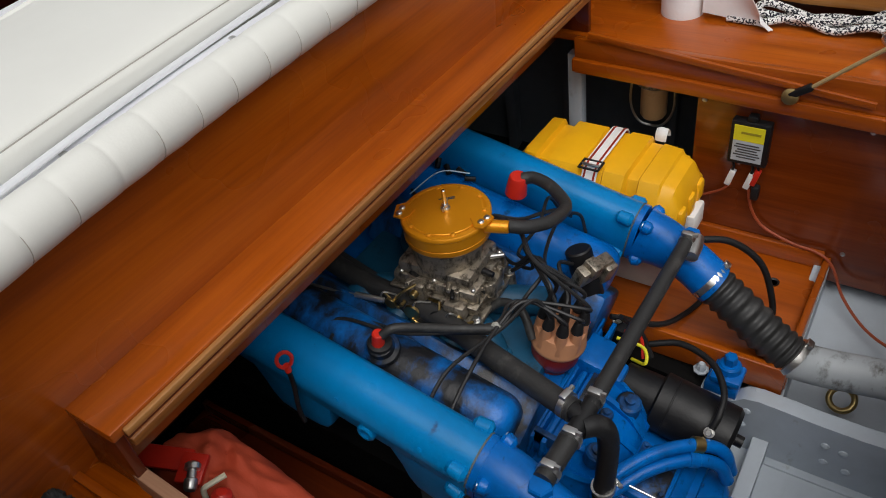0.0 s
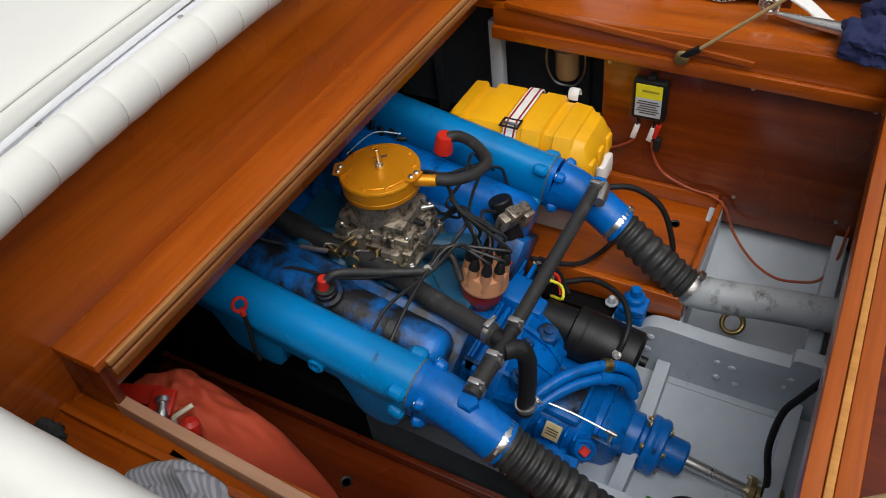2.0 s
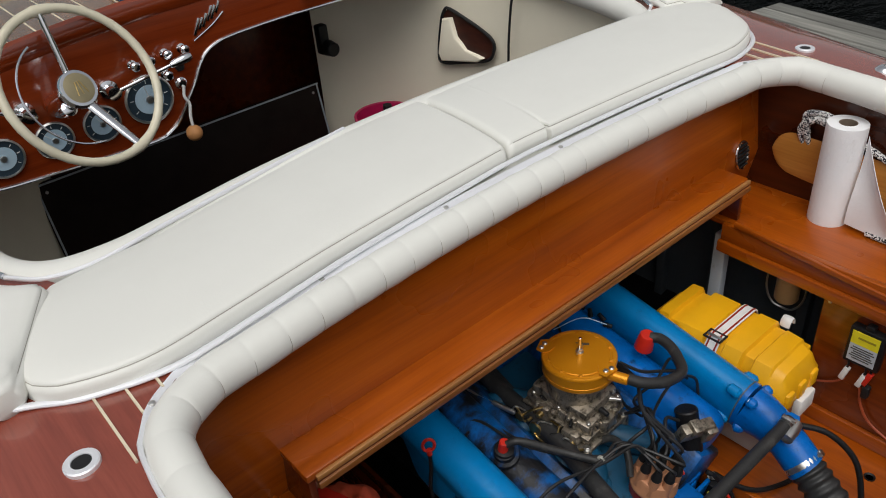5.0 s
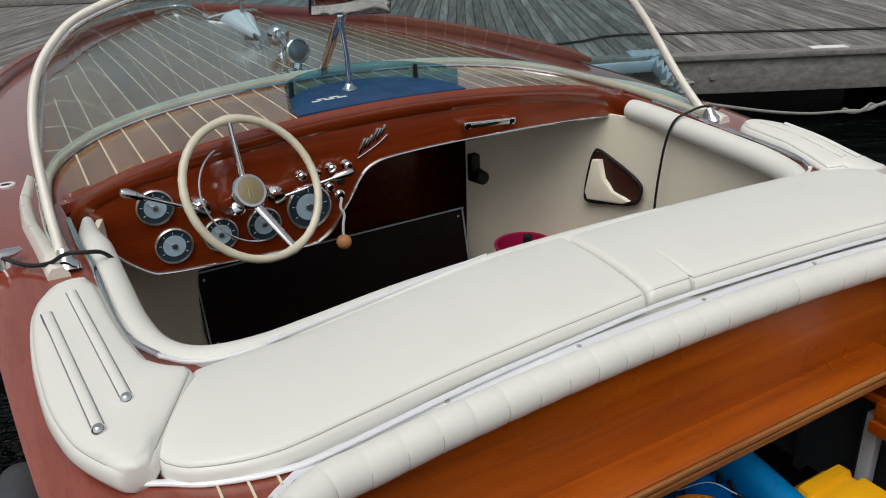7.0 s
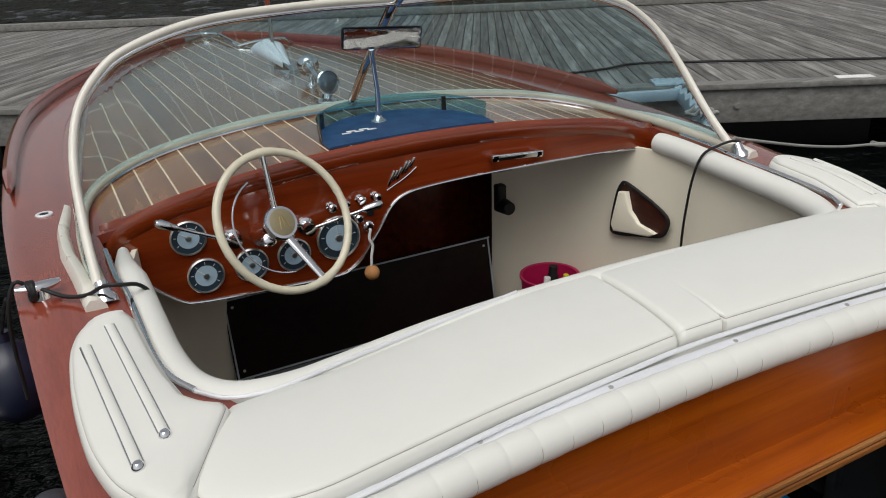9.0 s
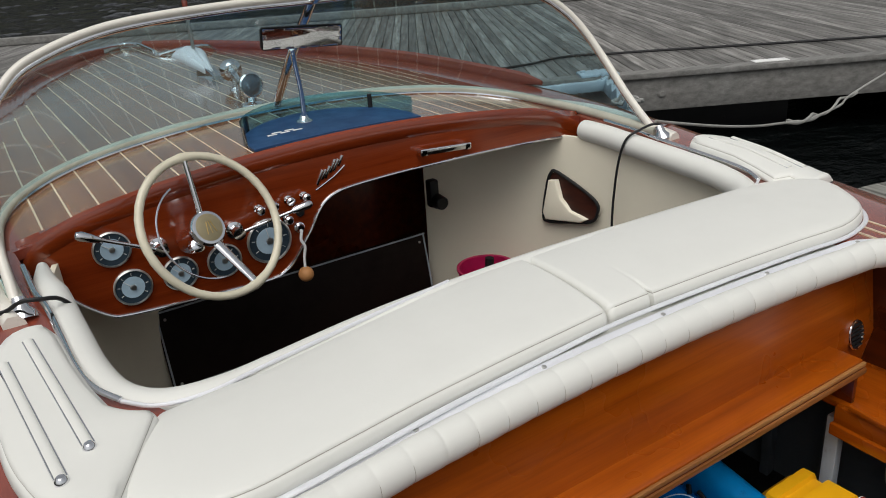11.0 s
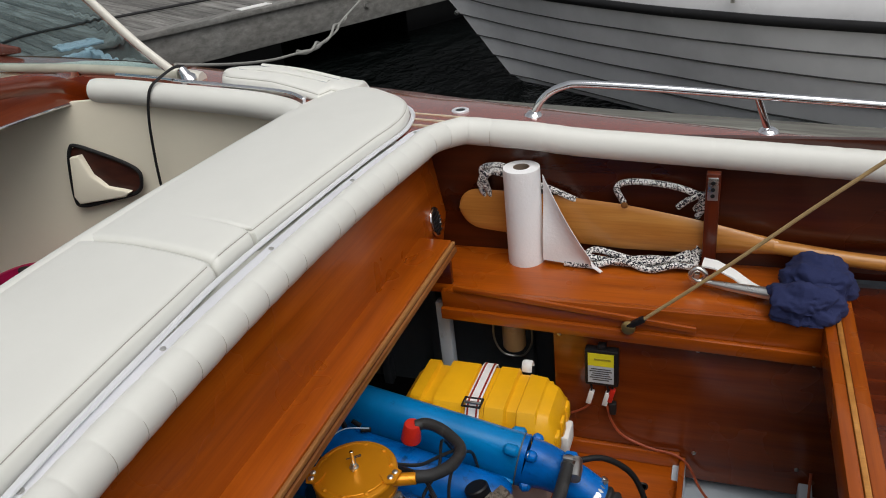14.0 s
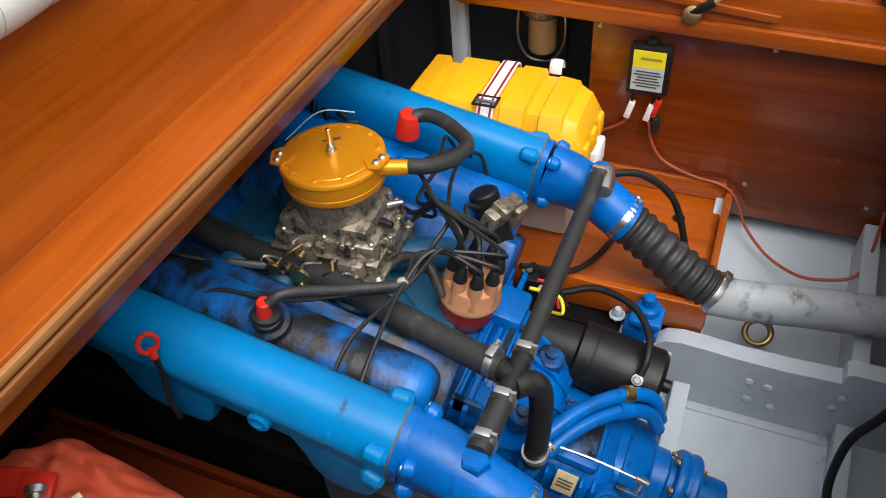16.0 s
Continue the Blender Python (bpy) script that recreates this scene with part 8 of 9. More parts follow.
# folded striped cloth: a thin sheet bunched into soft folds
bm = B()
gr = []
for i in range(41):
    row = []
    for j in range(41):
        u, w_ = i / 20 - 1, j / 20 - 1
        rr_ = math.hypot(u, w_)
        edge_ = max(0.0, 1 - rr_ ** 4 * 0.6)
        h = 0.030 * edge_ * (0.75 + 0.5 * noise.noise((u * 1.3, w_ * 1.3, 5)))
        h += 0.016 * edge_ * abs(math.sin(3.2 * u + 2.0 * w_ + 1.5 * noise.noise((u * 1.8, w_ * 1.8, 2))))
        h += 0.010 * max(0.0, 1 - abs(u - 0.45 * w_ - 0.35) * 6) * edge_
        row.append(bm.verts.new((-0.722 + 0.050 * u + 0.010 * w_, -0.160 + 0.078 * w_ - 0.020 * u + 0.012 * noise.noise((u * 2, w_ * 2, 9)), SH + 0.003 + max(0.0, h))))
    gr.append(row)
for a, b in zip(gr, gr[1:]):
    for k in range(40):
        bm.faces.new((a[k], a[k + 1], b[k + 1], b[k]))
bmesh.ops.solidify(bm, geom=list(bm.faces), thickness=0.002)
solo("striped_cloth", bm, stripe, "bunched white and grey striped cloth on the shelf", "cloth", sharp=70)

# ---- things on the starboard shelf ----
RC = Vector((0.795, -0.155, SH))
pr = thing("paper_towel_roll", "white paper towel roll standing on the shelf", "paper towel", tuple(RC))
bm = B()
prof = [(0.046, 0.0)] + [(0.0465 + 0.0007 * noise.noise((z * 40, 1, 0)), 0.003 + 0.0254 * z) for z in range(11)] + [(0.046, 0.262), (0.021, 0.263), (0.0205, 0.205)]
lathe(bm, prof, RC, (0, 0, 1), 40)
part("roll", bm, paper, pr)
bm = B()
lathe(bm, [(0.0188, 0.207), (0.0188, 0.2625), (0.0204, 0.2630), (0.0204, 0.207)], RC, (0, 0, 1), 24)
part("core", bm, paint("brown card", (0.20, 0.15, 0.11), 0.8), pr)
bm = B()
lathe(bm, [(0.0193, 0.208), (0, 0.208)], RC, (0, 0, 1), 24)
part("core_hole", bm, black, pr)
bm = B()
rows_ = []
for i in range(13):
    t_ = i / 12
    row = []
    for j in range(9):
        s_ = j / 8
        a = Vector((RC.x - 0.004, RC.y - 0.0535, SH + 0.245)).lerp(Vector((0.752, -0.352, SH + 0.004)), t_)
        b = Vector((RC.x - 0.02, RC.y - 0.051, SH + 0.015)).lerp(Vector((0.752, -0.352, SH + 0.003)), t_)
        p = a.lerp(b, s_)
        bulge = math.sin(math.pi * s_) * (0.02 * math.sin(math.pi * t_)) + 0.006 * math.sin(6 * s_ + 3 * t_)
        row.append(p + Vector((-0.028 * math.sin(math.pi * t_) * (1 - s_) + bulge, -0.01 * math.sin(2.2 * t_) * s_, 0)))
    rows_.append(row)
vs = [[bm.verts.new(p) for p in row] for row in rows_]
for a, b in zip(vs, vs[1:]):
    for k in range(8):
        bm.faces.new((a[k], a[k + 1], b[k + 1], b[k]))
bmesh.ops.remove_doubles(bm, verts=bm.verts, dist=0.0004)
bmesh.ops.solidify(bm, geom=list(bm.faces), thickness=0.0012)
part("loose_sheet", bm, paper, pr, "loose hanging paper sheet")

# wooden paddle against the hull side
pd = thing("paddle", "pale varnished wooden paddle leaning on the hull side", "paddle", (0.82, -0.5, 0.6))
bm = B()
rings = []
for k in range(25):
    u = k / 24
    u = max(0.0, (k - 8) / 16) * 0.925 + 0.075 if k >= 8 else 0.075 * (1 - math.cos(math.pi / 2 * k / 8))
    y = 0.030 - 0.79 * u
    hw = 0.058 * math.sqrt(max(0.0, 1 - ((0.075 - u) / 0.075) ** 2)) if u < 0.075 else table(u, [(0.075, 0.058), (0.3, 0.065), (0.55, 0.062), (0.75, 0.047), (0.9, 0.030), (1.0, 0.019)])
    hw = max(hw, 0.004)
    th = table(u, [(0, 0.006), (0.6, 0.010), (0.85, 0.015), (1.0, 0.017)])
    zc = 0.628 - 0.055 * u
    xc = 0.818 + 0.012 * math.cos(u * 2)
    rings.append([(xc + th * math.cos(a) * (1 - 0.25 * abs(math.sin(a))), y, zc + hw * math.sin(a)) for a in [2 * math.pi * j / 16 for j in range(16)]])
loft(bm, rings)
part("blade", bm, wood_pale, pd)
bm = B()
tube(bm, [(0.813, -0.75, 0.5735), (0.800, -0.95, 0.556), (0.78, -1.25, 0.55)], 0.0175, 14, 6)
part("shaft", bm, wood_pale, pd)
bm = B()
lathe(bm, [(0.009, 0), (0.006, 0.0015), (0, 0.002)], (0.8135, -0.405, 0.662), (-1, 0, 0), 12)
part("knot", bm, paint("wood knot", (0.22, 0.09, 0.02), 0.4), pd)
# upright holder with a slotted plate
hd_ = thing("paddle_holder", "varnished upright wooden holder with slotted plate", "holder", (0.80, -0.60, SH))
bm = B()
box(bm, 0.782, 0.806, -0.624, -0.592, SH, 0.765, 0.003)
part("post", bm, wood_z, hd_)
bm = B()
box(bm, 0.7785, 0.7818, -0.620, -0.596, 0.700, 0.757, 0.002)
part("plate", bm, steel, hd_)
for z in (0.712, 0.728, 0.744):
    bm = B()
    lathe(bm, [(0.005, 0), (0.005, 0.001), (0, 0.001)], (0.7784, -0.608, z), (-1, 0, 0), 10)
    part("hole", bm, black, hd_)

# braided rope in loose coils
random.seed(4)
for k in range(4):
    o = 0.012 * k
    bm = B()
    pts = [(0.775 + 0.4 * o, -0.26 - 0.02 * k, SH + 0.009 + 0.014 * (k % 2)), (0.772 + o, -0.33, SH + 0.010 + 0.016 * (k % 3)), (0.782 + o, -0.40, SH + 0.009 + 0.014 * ((k + 1) % 2)), (0.770 + o, -0.47, SH + 0.010 + 0.014 * (k % 2)), (0.776 + o, -0.53, SH + 0.012 + 0.012 * ((k + 1) % 3)), (0.786 + o, -0.572, SH + 0.020 + 0.012 * k), (0.80 + 0.3 * o, -0.585, SH + 0.045 + 0.006 * k)]
    tube(bm, pts, 0.0078, 9, 8)
    solo("rope", bm, braid, "black and white braided rope coiled on the shelf", "rope", "braided rope")
for pts in ([(0.834, -0.40, 0.66), (0.822, -0.385, 0.705), (0.822, -0.42, 0.722), (0.825, -0.50, 0.716), (0.824, -0.56, 0.700), (0.826, -0.585, 0.680), (0.834, -0.57, 0.65)], [(0.834, -0.53, 0.655), (0.824, -0.555, 0.680), (0.822, -0.585, 0.695), (0.826, -0.59, 0.66), (0.836, -0.575, 0.63)], [(0.834, -0.045, 0.66), (0.822, -0.035, 0.70), (0.820, -0.06, 0.735), (0.822, -0.12, 0.725), (0.824, -0.20, 0.700), (0.826, -0.26, 0.675), (0.836, -0.30, 0.65)], [(0.834, -0.06, 0.66), (0.818, -0.05, 0.715), (0.818, -0.085, 0.742), (0.822, -0.13, 0.705), (0.826, -0.18, 0.66)], [(0.834, -0.05, 0.69), (0.820, -0.045, 0.745), (0.822, -0.10, 0.752), (0.826, -0.13, 0.72)]):
    bm = B()
    tube(bm, pts, 0.0078, 9, 8)
    solo("rope", bm, braid, "black and white braided rope hanging behind the paddle", "rope", "braided rope")

# strap with shackle, silver tube and navy towel
sk = thing("webbing_strap", "white webbing strap with steel shackle on the shelf", "strap", (0.72, -0.62, SH))
bm = B()
loft(bm, [[(x - 0.017, y, z), (x + 0.017, y - 0.004, z + 0.003), (x + 0.017, y - 0.004, z + 0.007), (x - 0.017, y, z + 0.004)] for x, y, z in ((0.728, -0.595, SH + 0.062), (0.722, -0.625, SH + 0.060), (0.716, -0.665, SH + 0.042), (0.708, -0.705, SH + 0.016), (0.702, -0.735, SH + 0.004))])
part("web", bm, white_cloth, sk)
bm = B()
tube(bm, [(0.700, -0.585, SH + 0.03), (0.700, -0.572, SH + 0.045), (0.702, -0.585, SH + 0.062), (0.702, -0.604, SH + 0.05), (0.701, -0.60, SH + 0.032), (0.70, -0.586, SH + 0.03)], 0.007, 10, 6)
cyl(bm, (0.69, -0.586, SH + 0.047), (0.735, -0.588, SH + 0.047), 0.006, n=10)
part("shackle", bm, steel, sk)
bm = B()
tube(bm, [(0.705, -0.605, SH + 0.026), (0.69, -0.665, SH + 0.026), (0.67, -0.76, SH + 0.027), (0.65, -0.84, SH + 0.028)], lambda u: 0.006 + 0.014 * u, 16, 6)
solo("silver_tube", bm, paint("brushed aluminium", (0.62, 0.62, 0.60), 0.3, 0.9, grain=0.1), "tapered silver metal tube on the shelf", "tube")
crumple("navy_towel", (0.645, -0.815, SH + 0.002), 0.060, 0.070, 0.050, blue_towel, "crumpled navy terry towel on the shelf edge", 1.3, "towel", 0.32)
crumple("navy_towel", (0.735, -0.84, SH + 0.002), 0.075, 0.075, 0.060, blue_towel, "crumpled navy terry towel behind the tube", 5.3, "towel", 0.32)

# ---- harbour ----
DE, DN = Vector((0.860, -0.510, 0)), Vector((0.510, 0.860, 0))
D0 = Vector((3.0, 3.44, 0.55))
TH = math.atan2(DE.y, DE.x)
dock = thing("dock", "weathered grey wooden dock beside the boat", "dock", (2.8, 3.6, 0.2), kind="structure")
bm = B()
box(bm, 0.003, 0.091, 0.125, 6.2, -0.035, 0.0, 0.004, seg=1)
board_me = finish(bm, "dock_board", dock_wood)
DM = Matrix.Translation(D0) @ Matrix.Rotation(TH, 4, "Z")
for k in range(-92, 152):
    piece("dock_board", board_me, dock, DM @ Matrix.Translation((0.095 * k, -0.012, 0.003 * noise.noise((k * 1.7, 2, 0)))))
for k in range(-2, 4):
    bm = B()
    box(bm, 3.9 * k - 1.2, 3.9 * k + 2.69, -0.030, 0.116, -0.036, 0.005, 0.005, m=DM)
    part("edge_plank", bm, dock_beam, dock)
bm = B()
box(bm, -9.0, 14.5, 0.0, 0.075, -0.285, -0.038, 0.006, m=DM)
part("edge_beam", bm, dock_beam, dock)
bm = B()
box(bm, -9.0, 14.5, 6.05, 6.2, 0.006, 0.11, 0.012, m=DM)
part("far_beam", bm, dock_beam, dock)
for s_ in (-7.5, -4.0, -0.5, 3.0, 6.5, 10.0):
    bm = B()
    box(bm, s_, s_ + 2.2, 0.35, 6.0, -0.62, -0.30, 0.02, m=DM)
    part("float", bm, black_paint, dock)
for s_ in (0.55, 2.35, 4.2, 6.1):
    bm = B()
    lathe(bm, [(0.03, 0), (0.03, 0.006), (0.018, 0.008), (0.018, 0.02), (0, 0.02)], DM @ Vector((s_, -0.001, -0.16)), -DN, 12)
    part("bolt", bm, dock_beam, dock)
bm = B()
box(bm, 1.26, 1.52, 0.03, 0.13, 0.006, 0.012, 0.001, m=DM)
solo("dock_label", bm, white_cloth, "white label plate on the dock edge", "label")
# cable lying on the dock
bm = B()
tube(bm, [DM @ Vector(p) for p in ((-1.15, 0.45, 0.02), (-0.87, 0.52, 0.02), (-0.35, 0.68, 0.02), (-0.05, 0.90, 0.02), (0.41, 0.90, 0.02), (0.82, 0.87, 0.02), (2.06, 0.72, 0.02), (3.4, 0.66, 0.02), (6.0, 0.9, 0.02))], 0.011, 8, 8)
solo("dock_cable", bm, black, "black cable lying along the dock", "cable")
# galvanised mooring arm at the dock edge
arm = thing("mooring_bracket", "blue-grey galvanised mooring bracket bolted to the dock", "mooring bracket", (3.2, 3.4, 0.4))
galv = paint("galvanised steel", (0.46, 0.56, 0.63), 0.45, 0.3, grain=0.1)
for a, b, w_ in (((2.35, 3.62, 0.515), (3.10, 3.32, 0.515), 0.055), ((3.08, 3.33, 0.515), (2.42, 2.40, 0.515), 0.055), ((2.57, 2.61, 0.49), (2.30, 3.00, 0.47), 0.04), ((3.06, 3.33, 0.53), (3.16, 3.50, 0.53), 0.05)):
    a, b = Vector(a), Vector(b)
    d = (b - a)
    bm = B()
    box(bm, 0, d.length, -w_ / 2, w_ / 2, -w_, w_ * 0.4, 0.006, m=Matrix.Translation(a) @ d.to_track_quat("X", "Z").to_matrix().to_4x4())
    part("arm_beam", bm, galv, arm)
PM = Matrix.Translation((3.10, 3.46, 0.562)) @ Matrix.Rotation(TH, 4, "Z")
bm = B()
box(bm, -0.13, 0.15, -0.10, 0.10, -0.006, 0.012, 0.004, m=PM)
part("top_plate", bm, galv, arm)
for x in (-0.12, 0.12):
    bm = B()
    lathe(bm, [(0.022, 0), (0.020, 0.012), (0, 0.014)], PM @ Vector((x * 0.8, 0.03, 0.012)), (0, 0, 1), 10)
    part("bolt", bm, galv, arm)
bm = B()
tube(bm, [Vector((2.52, 2.56, 0.555)) + Vector((0.07 * math.cos(a * 1.7) + 0.03 * math.sin(a * 3.1), 0.06 * math.sin(a * 1.3), 0.02 + 0.010 * math.sin(a * 2.3))) for a in [0.35 * k for k in range(40)]], 0.011, 8, 3)
solo("rope_heap", bm, grey_rope, "pale rope heaped on the mooring bracket", "rope")
# mooring rope with knots, cleat on the dock
bm = B()
tube(bm, [(1.02, 0.99, 0.972), (1.15, 1.03, 0.935), (1.50, 1.10, 0.845), (1.82, 1.16, 0.775), (2.07, 1.20, 0.735), (2.25, 1.22, 0.705), (2.42, 1.25, 0.70), (2.6, 1.26, 0.715), (2.74, 1.28, 0.748), (3.6, 1.44, 0.80), (4.44, 1.59, 0.86)], lambda u: 0.0056 + 0.006 * math.exp(-((u - 0.46) / 0.03) ** 2) + 0.006 * math.exp(-((u - 0.56) / 0.03) ** 2), 9, 8)
mr_turns = []
for k in range(41):
    f = k / 40
    p = Vector((2.10, 1.205, 0.728)).lerp(Vector((2.42, 1.25, 0.702)), min(1, f * 2)) if f < 0.5 else Vector((2.42, 1.25, 0.702)).lerp(Vector((2.76, 1.285, 0.752)), f * 2 - 1)
    mr_turns.append(p + Vector((0, 0.010 * math.sin(k * 0.42), 0.011 * math.cos(k * 0.42))))
tube(bm, mr_turns, 0.0065, 8, 2)
solo("mooring_rope", bm, grey_rope, "grey knotted mooring rope led to the dock", "rope")
dc = thing("dock_cleat", "galvanised cleat with rope on the dock edge", "cleat", (5.1, 2.15, 0.56))
bm = B()
tube(bm, [DM @ Vector((2.60, 0.2, 0.10)), DM @ Vector((2.77, 0.2, 0.085)), DM @ Vector((2.95, 0.2, 0.10))], 0.022, 10, 6)
part("horns", bm, galv, dc)
bm = B()
box(bm, 2.70, 2.85, 0.15, 0.25, 0.0, 0.085, 0.01, m=DM)
part("foot", bm, galv, dc)
bm = B()
box(bm, 2.85, 3.2, -0.05, 0.03, -0.09, -0.01, 0.01, m=DM)
part("side_plate", bm, steel, dc)

# dock along the port side, with fenders between it and the hull
pdk = thing("dock_port", "weathered grey wooden dock along the port side", "dock", (-1.9, 0.0, 0.0), kind="structure")
PDM = Matrix.Translation((-1.315, 0.0, 0.25)) @ Matrix.Rotation(radians(4.0), 4, "Z")
bm = B()
box(bm, -0.139, -0.003, -3.4, 1.98, -0.04, 0.0, 0.005, seg=1)
pboard_me = finish(bm, "dock_board", dock_wood)
for k in range(9):
    piece("dock_board", pboard_me, pdk, PDM @ Matrix.Translation((-0.142 * k, 0.02 * noise.noise((k * 2.3, 5, 0)), 0.004 * noise.noise((k * 1.7, 8, 0)))))
part("side_beam", box(B(), -0.09, 0.0, -3.4, 1.97, -0.22, -0.043, 0.006, m=PDM), dock_beam, pdk)
part("end_beam", box(B(), -1.26, -0.092, 1.89, 1.97, -0.22, -0.043, 0.006, m=PDM), dock_beam, pdk)
for y0 in (-3.0, -0.6):
    part("float", box(B(), -1.2, -0.12, y0, y0 + 1.9, -0.45, -0.05, 0.03, m=PDM), black_paint, pdk)
sl = part("slotted_plate", box(B(), -0.030, 0.004, 1.50, 1.60, 0.004, 0.010, 0.003, m=PDM), steel, pdk, "bright slotted plate")
part("slot", box(B(), -0.018, -0.008, 1.525, 1.575, 0.0105, 0.0115, 0.0, m=PDM), black, sl)
navy_vinyl = paint("navy vinyl", (0.010, 0.014, 0.035), 0.35, grain=0.1)
grey_vinyl = paint("dark grey vinyl", (0.055, 0.06, 0.07), 0.45, grain=0.15)
fd = thing("fender", "dark grey vinyl fender floating between dock and hull", "fender", (-1.235, 0.85, 0.2), "fenders")
bm = B()
lathe(bm, [(0.0, -0.36), (0.035, -0.355), (0.062, -0.32), (0.070, -0.27), (0.070, 0.27), (0.062, 0.32), (0.035, 0.355), (0.0, 0.36)], (-1.225, 0.83, 0.285), (0.05, 1, 0), 24)
part("fender_body", bm, grey_vinyl, fd)
fd = thing("fender", "navy round fender hung beside the hull", "fender", (-1.26, 1.55, 0.4), "fenders")
bm = B()
lathe(bm, [(0.0, -0.13), (0.05, -0.12), (0.095, -0.07), (0.105, 0.0), (0.09, 0.07), (0.05, 0.115), (0.022, 0.13), (0.022, 0.16), (0.0, 0.16)], (-1.262, 1.62, 0.45), (0, 0.1, 1), 24)
part("fender_body", bm, navy_vinyl, fd)
bm = B()
tube(bm, [(-1.262, 1.636, 0.60), (-1.22, 1.40, 0.76), (-1.175, 1.06, 0.93)], 0.005, 8, 6)
part("fender_line", bm, black, fd)

# neighbouring boat with lapped planks
nb = thing("moored_boat", "white and grey lapstrake motorboat moored alongside", "boat", (3.4, -0.8, 0.0))
NT = Vector((4.48, 1.58, 0))
nf = Vector((0.36, 0.933, 0)).normalized()
nr = Vector((nf.y, -nf.x, 0))


def nb_pt(s, half, z):
    """A point at s metres behind the bow, half metres to port of the keel line."""
    return NT - nf * s - nr * half + Vector((0, 0, z))


def nb_rail(s):
    return 0.63 + 0.16 * math.exp(-s / 0.45)


def nb_stem(z):
    return table(z, [(-0.1, 1.15), (-0.03, 0.98), (0.0, 0.88), (0.1, 0.76), (0.3, 0.56), (0.5, 0.36), (0.6, 0.24), (0.7, 0.10), (0.79, 0.0)])


def nb_half(s, z):
    u = max(0.0, s - nb_stem(z))
    wide = table(u, [(0, 0), (0.2, 0.04), (0.45, 0.12), (0.8, 0.23), (1.2, 0.36), (1.6, 0.46), (2.0, 0.56), (2.6, 0.65), (4, 0.72), (6.5, 0.72)])
    return wide * (0.80 + 0.20 * max(0.0, min(1.0, z / 0.63)))


def nb_ring(u, levels):
    """Points of one plank u metres behind the stem: (share of the rail's height, offset)."""
    out = []
    for f, off in levels:
        s = u
        for _ in range(6):
            z = -0.08 + f * (nb_rail(s) + 0.08)
            s = nb_stem(z) + u
        s = min(s, 5.5)
        out.append((s, max(0.0, nb_half(s, z) + off), z))
    return out


PL = 6
for sd in (1, -1):
    for k in range(PL):
        bm = B()
        loft(bm, [[nb_pt(s_, sd * hf, z) for s_, hf, z in nb_ring(5.5 * (i / 39) ** 1.6, ((k / PL, 0.010), ((k + 0.03) / PL, 0.0098), ((k + 1.05) / PL, -0.001), ((k + 1.05) / PL, -0.02), (k / PL, -0.010)))] for i in range(40)])
        pk2 = part("plank", bm, grey_hull, nb)
        if k:
            bm = B()
            tube(bm, [nb_pt(s_, sd * hf, z - 0.003) for (s_, hf, z), in [nb_ring(5.5 * (i / 39) ** 1.6, ((k / PL, 0.008),)) for i in range(40)]], 0.0045, 6, 1, smooth=False)
            part("lap_seam", bm, ink, pk2)
    us = [5.5 * (i / 40) ** 1.6 for i in range(41)]
    bm = B()
    tube(bm, [nb_pt(u, sd * (nb_half(u, nb_rail(u)) + 0.012), nb_rail(u) + 0.012) for u in us], 0.022, 10, 1, smooth=False, sq=(0.9, 1.1))
    part("rub_rail", bm, black, nb, "black rubber rub rail")
    bm = B()
    rings = []
    for u in us:
        w0, zr = nb_half(u, nb_rail(u)), nb_rail(u)
        rings.append([nb_pt(u + dx, sd * max(0.0, w0 * f + o), zr + z) for f, o, z, dx in ((1, 0.006, 0.025, 0), (1, 0.004, 0.07, 0.01), (0.985, 0.0, 0.12, 0.03), (0.96, 0.0, 0.155, 0.05), (0.92, 0, 0.175, 0.07), (0.5, 0, 0.23, 0.12), (0.0, 0, 0.25, 0.14), (0.0, 0, 0.02, 0.1))])
    loft(bm, rings)
    part("topside", bm, white_hull, nb, "white glossy topside", sharp=50)
bm = B()
prism(bm, [nb_pt(5.5, hf, z) for hf, z in ((-0.60, -0.08), (-0.72, 0.63), (-0.70, 0.80), (0.0, 0.88), (0.70, 0.80), (0.72, 0.63), (0.60, -0.08))], -nf * 0.03)
part("transom", bm, white_hull, nb)
bm = B()
lathe(bm, [(0.012, -0.02), (0.016, -0.012), (0.016, 0.012), (0.012, 0.02)], nb_pt(0.40, 0.012, 0.44), nr, 14)
part("bow_eye", bm, steel, nb)
u_ = 2.60
bm = B()
for k_, dz_ in ((-0.022, 0.02), (0.0, 0.0), (0.022, 0.02)):
    q_ = nb_pt(u_ + k_, nb_half(u_, 0.7) + 0.012, nb_rail(u_) + 0.098 + dz_)
    box(bm, -0.010, 0.010, -0.004, 0.004, -0.018, 0.018, 0.002, m=Matrix.Translation(q_) @ Matrix.Rotation(math.atan2(nf.y, nf.x), 4, "Z"))
part("emblem", bm, steel, nb, "small grey metal emblem")
# low floating pontoon between the two boats, boards laid lengthwise
pontoon = thing("pontoon", "weathered grey floating wooden pontoon between the boats", "pontoon", (2.3, 0.0, 0.0), kind="structure")
PM = Matrix.Translation((3.0, 0.8, 0.245)) @ Matrix.Rotation(-math.atan(0.20), 4, "Z")
bm = B()
box(bm, -0.118, -0.004, -4.6, 0.0, -0.038, 0.0, 0.005, seg=1)
deck_board_me = finish(bm, "pontoon_board", pontoon_wood)
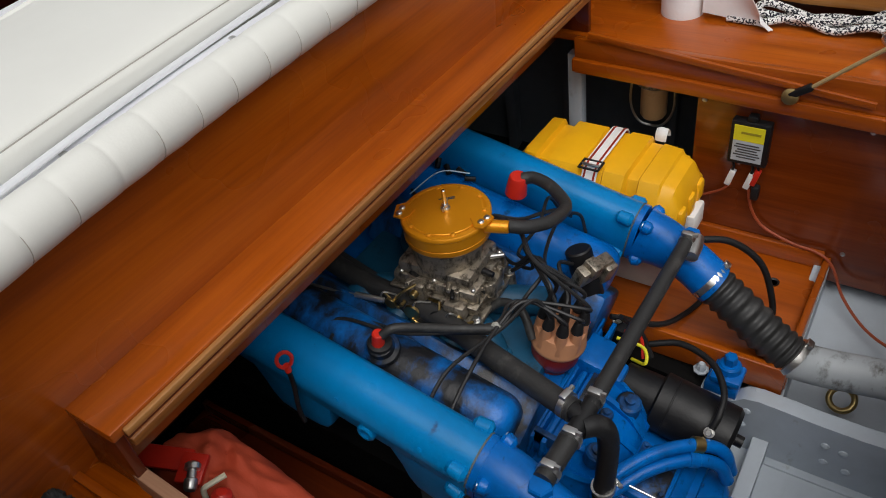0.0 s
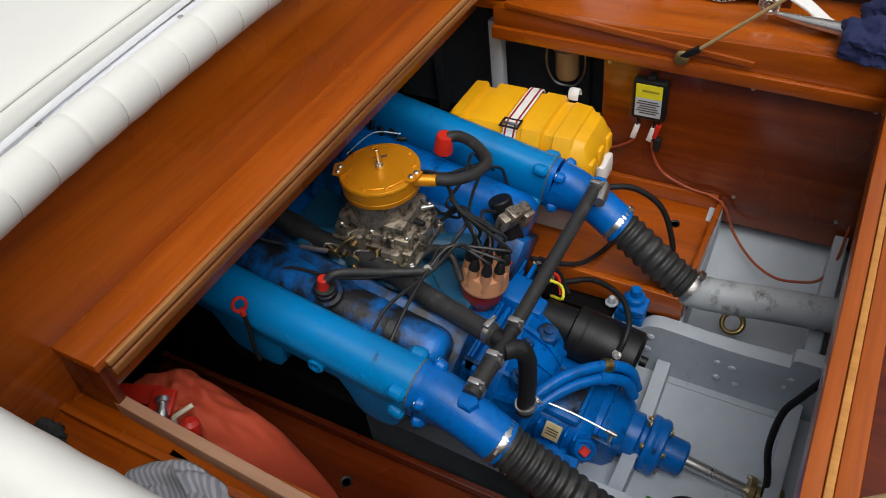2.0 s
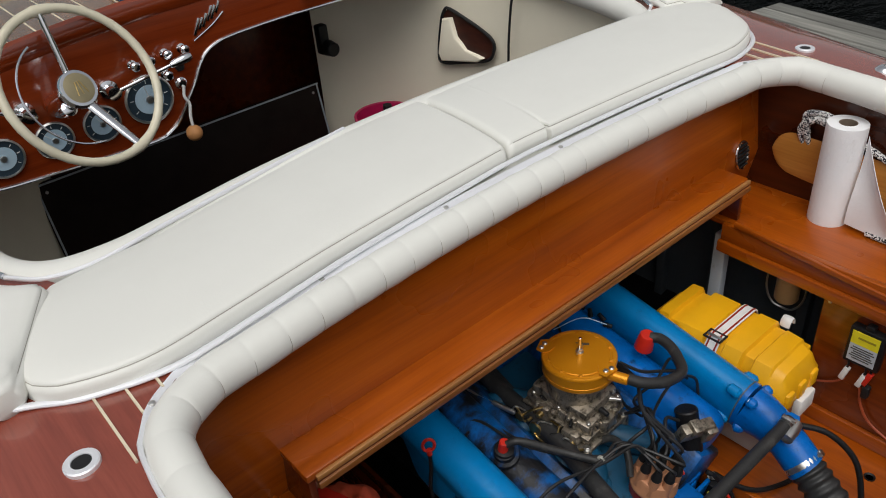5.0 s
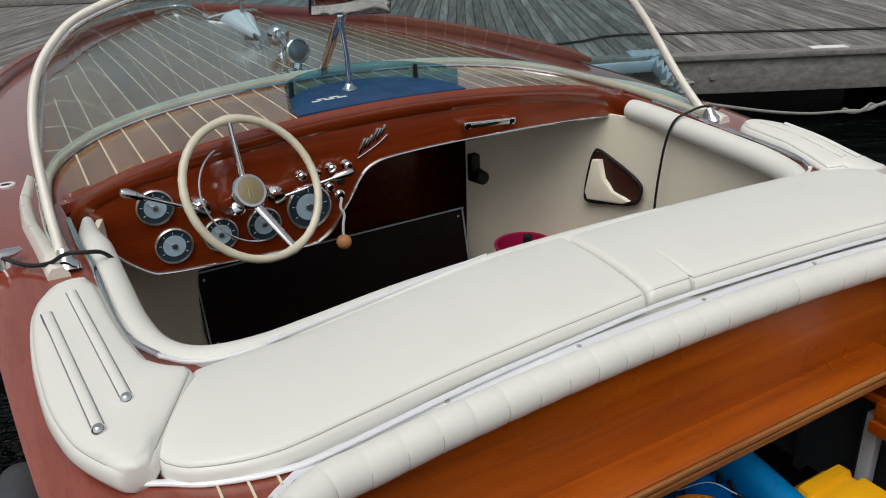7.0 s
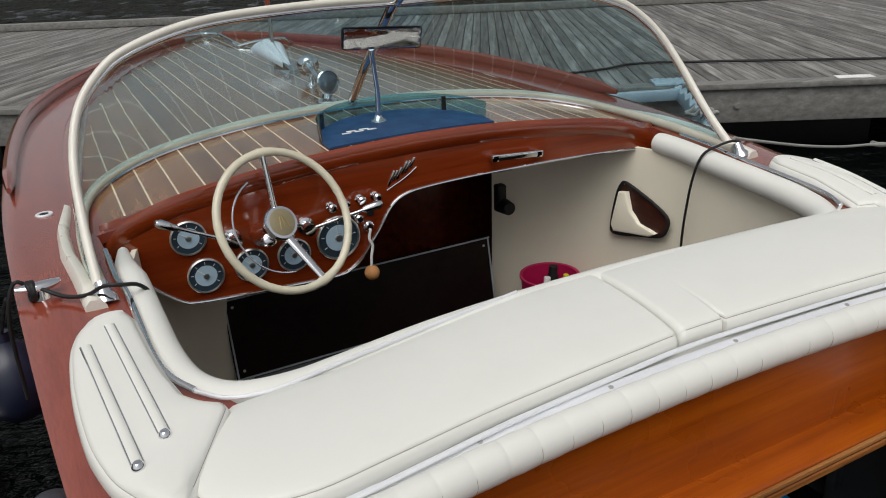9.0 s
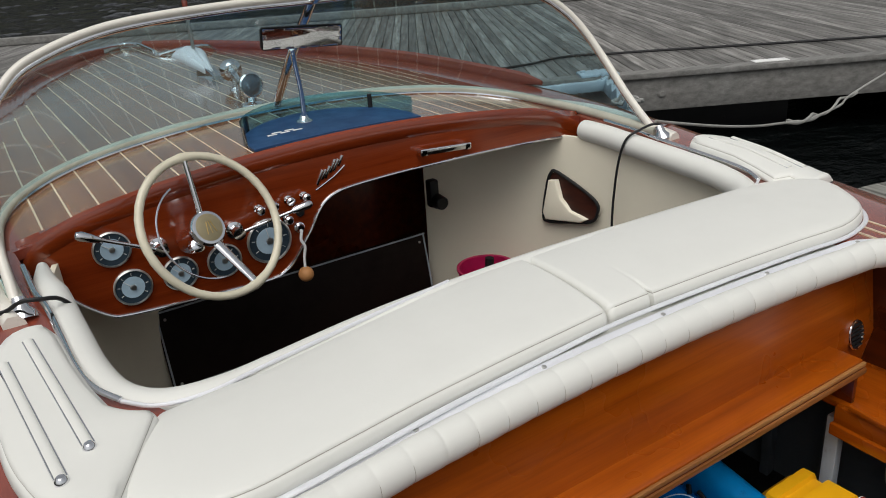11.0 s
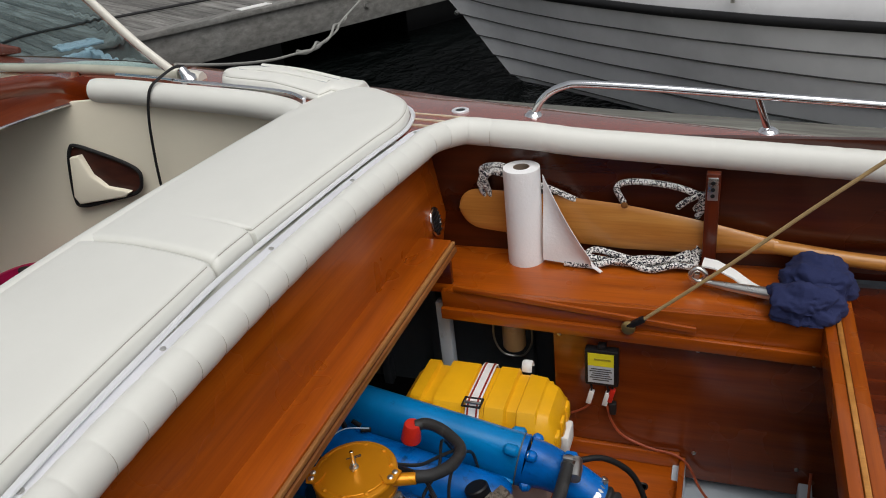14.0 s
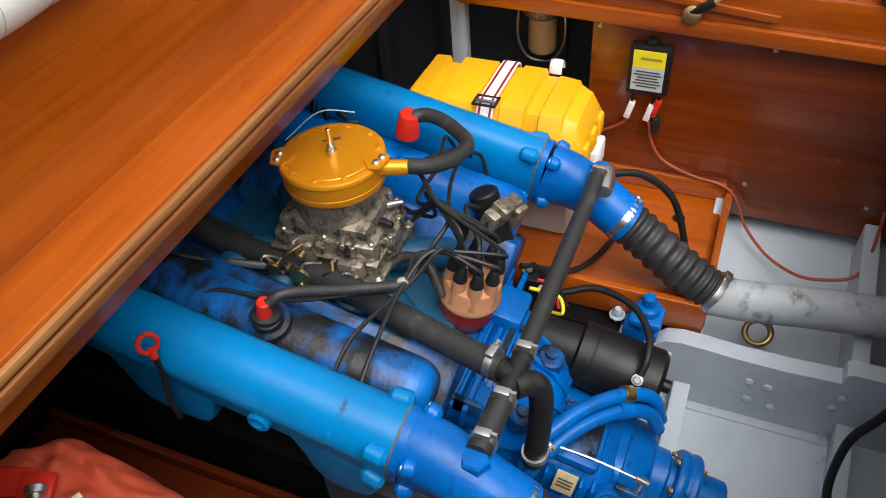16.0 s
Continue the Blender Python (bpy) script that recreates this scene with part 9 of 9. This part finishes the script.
for k in range(10):
    for j in (0, 1):
        if j and k == 9:
            continue
        piece("pontoon_board", deck_board_me, pontoon, PM @ Matrix.Translation((-0.122 * k, 0.40 - 4.607 * j, 0.005 * noise.noise((k * 1.9, j, 4)))))
for x0 in (-0.12, -1.12):
    bm = B()
    box(bm, x0, x0 + 0.09, -8.2, 0.36, -0.17, -0.045, 0.006, m=PM)
    part("side_beam", bm, dock_beam, pontoon)
for y0 in (-7.0, -4.0, -1.4):
    bm = B()
    box(bm, -1.05, -0.15, y0, y0 + 1.6, -0.36, -0.05, 0.03, m=PM)
    part("float", bm, black_paint, pontoon)
# small waves on the open water beyond the dock
NE, NW = 190, 180
wave_v = []
for j in range(NW + 1):
    for i in range(NE + 1):
        p = DM @ Vector((-30 + 44 * i / NE, 6.45 + 38 * (j / NW) ** 1.3, 0))
        fade = min(1.0, i / 8, (NE - i) / 8, j / 4, (NW - j) / 8)
        wave_v.append((p.x, p.y, 0.004 + fade * (0.075 + 0.10 * noise.noise((p.x * 0.75, p.y * 0.9, 0.3)) + 0.055 * noise.noise((p.x * 2.0, p.y * 2.3, 4.1)))))
wave_f = [(j * (NE + 1) + i, j * (NE + 1) + i + 1, (j + 1) * (NE + 1) + i + 1, (j + 1) * (NE + 1) + i) for j in range(NW) for i in range(NE)]
wave_me = bpy.data.meshes.new("waves")
wave_me.from_pydata(wave_v, [], wave_f)
wave_me.polygons.foreach_set("use_smooth", [True] * len(wave_f))
wave_me.materials.append(water)
waves = new("waves", wave_me)
waves.parent = bpy.data.objects["water"]
# far pier across the water and the wooded shore behind it
bm = B()
box(bm, 5.6, 30, 12.0, 14.0, -0.45, -0.05, 0.02, m=DM)
tagged(part("far_dock", bm, dock_beam), "distant grey dock across the water", "dock", kind="structure")
bm = B()
rings = []
for k in range(181):
    az = radians(-80 + 200 * k / 180)
    top = 11.5 + 2.6 * noise.noise((k * 0.11, 1, 0)) + 1.3 * noise.noise((k * 0.43, 5, 0)) + 0.7 * noise.noise((k * 1.3, 9, 0))
    x, y = 80 * math.sin(az), 80 * math.cos(az)
    rings.append([(x, y, -0.3), (x * 1.01, y * 1.01, top * 0.6), (x * 1.03, y * 1.03, top), (x * 1.10, y * 1.10, top * 0.8), (x * 1.12, y * 1.12, -0.3)])
loft(bm, rings)
tagged(part("backdrop", bm, paint("far woods", (0.055, 0.060, 0.035), 0.9, spots=(0.10, 0.075, 0.045), amount=0.5, grain=0.4, scale=0.4)), "distant dark wooded shore across the harbour", "backdrop", kind="structure")
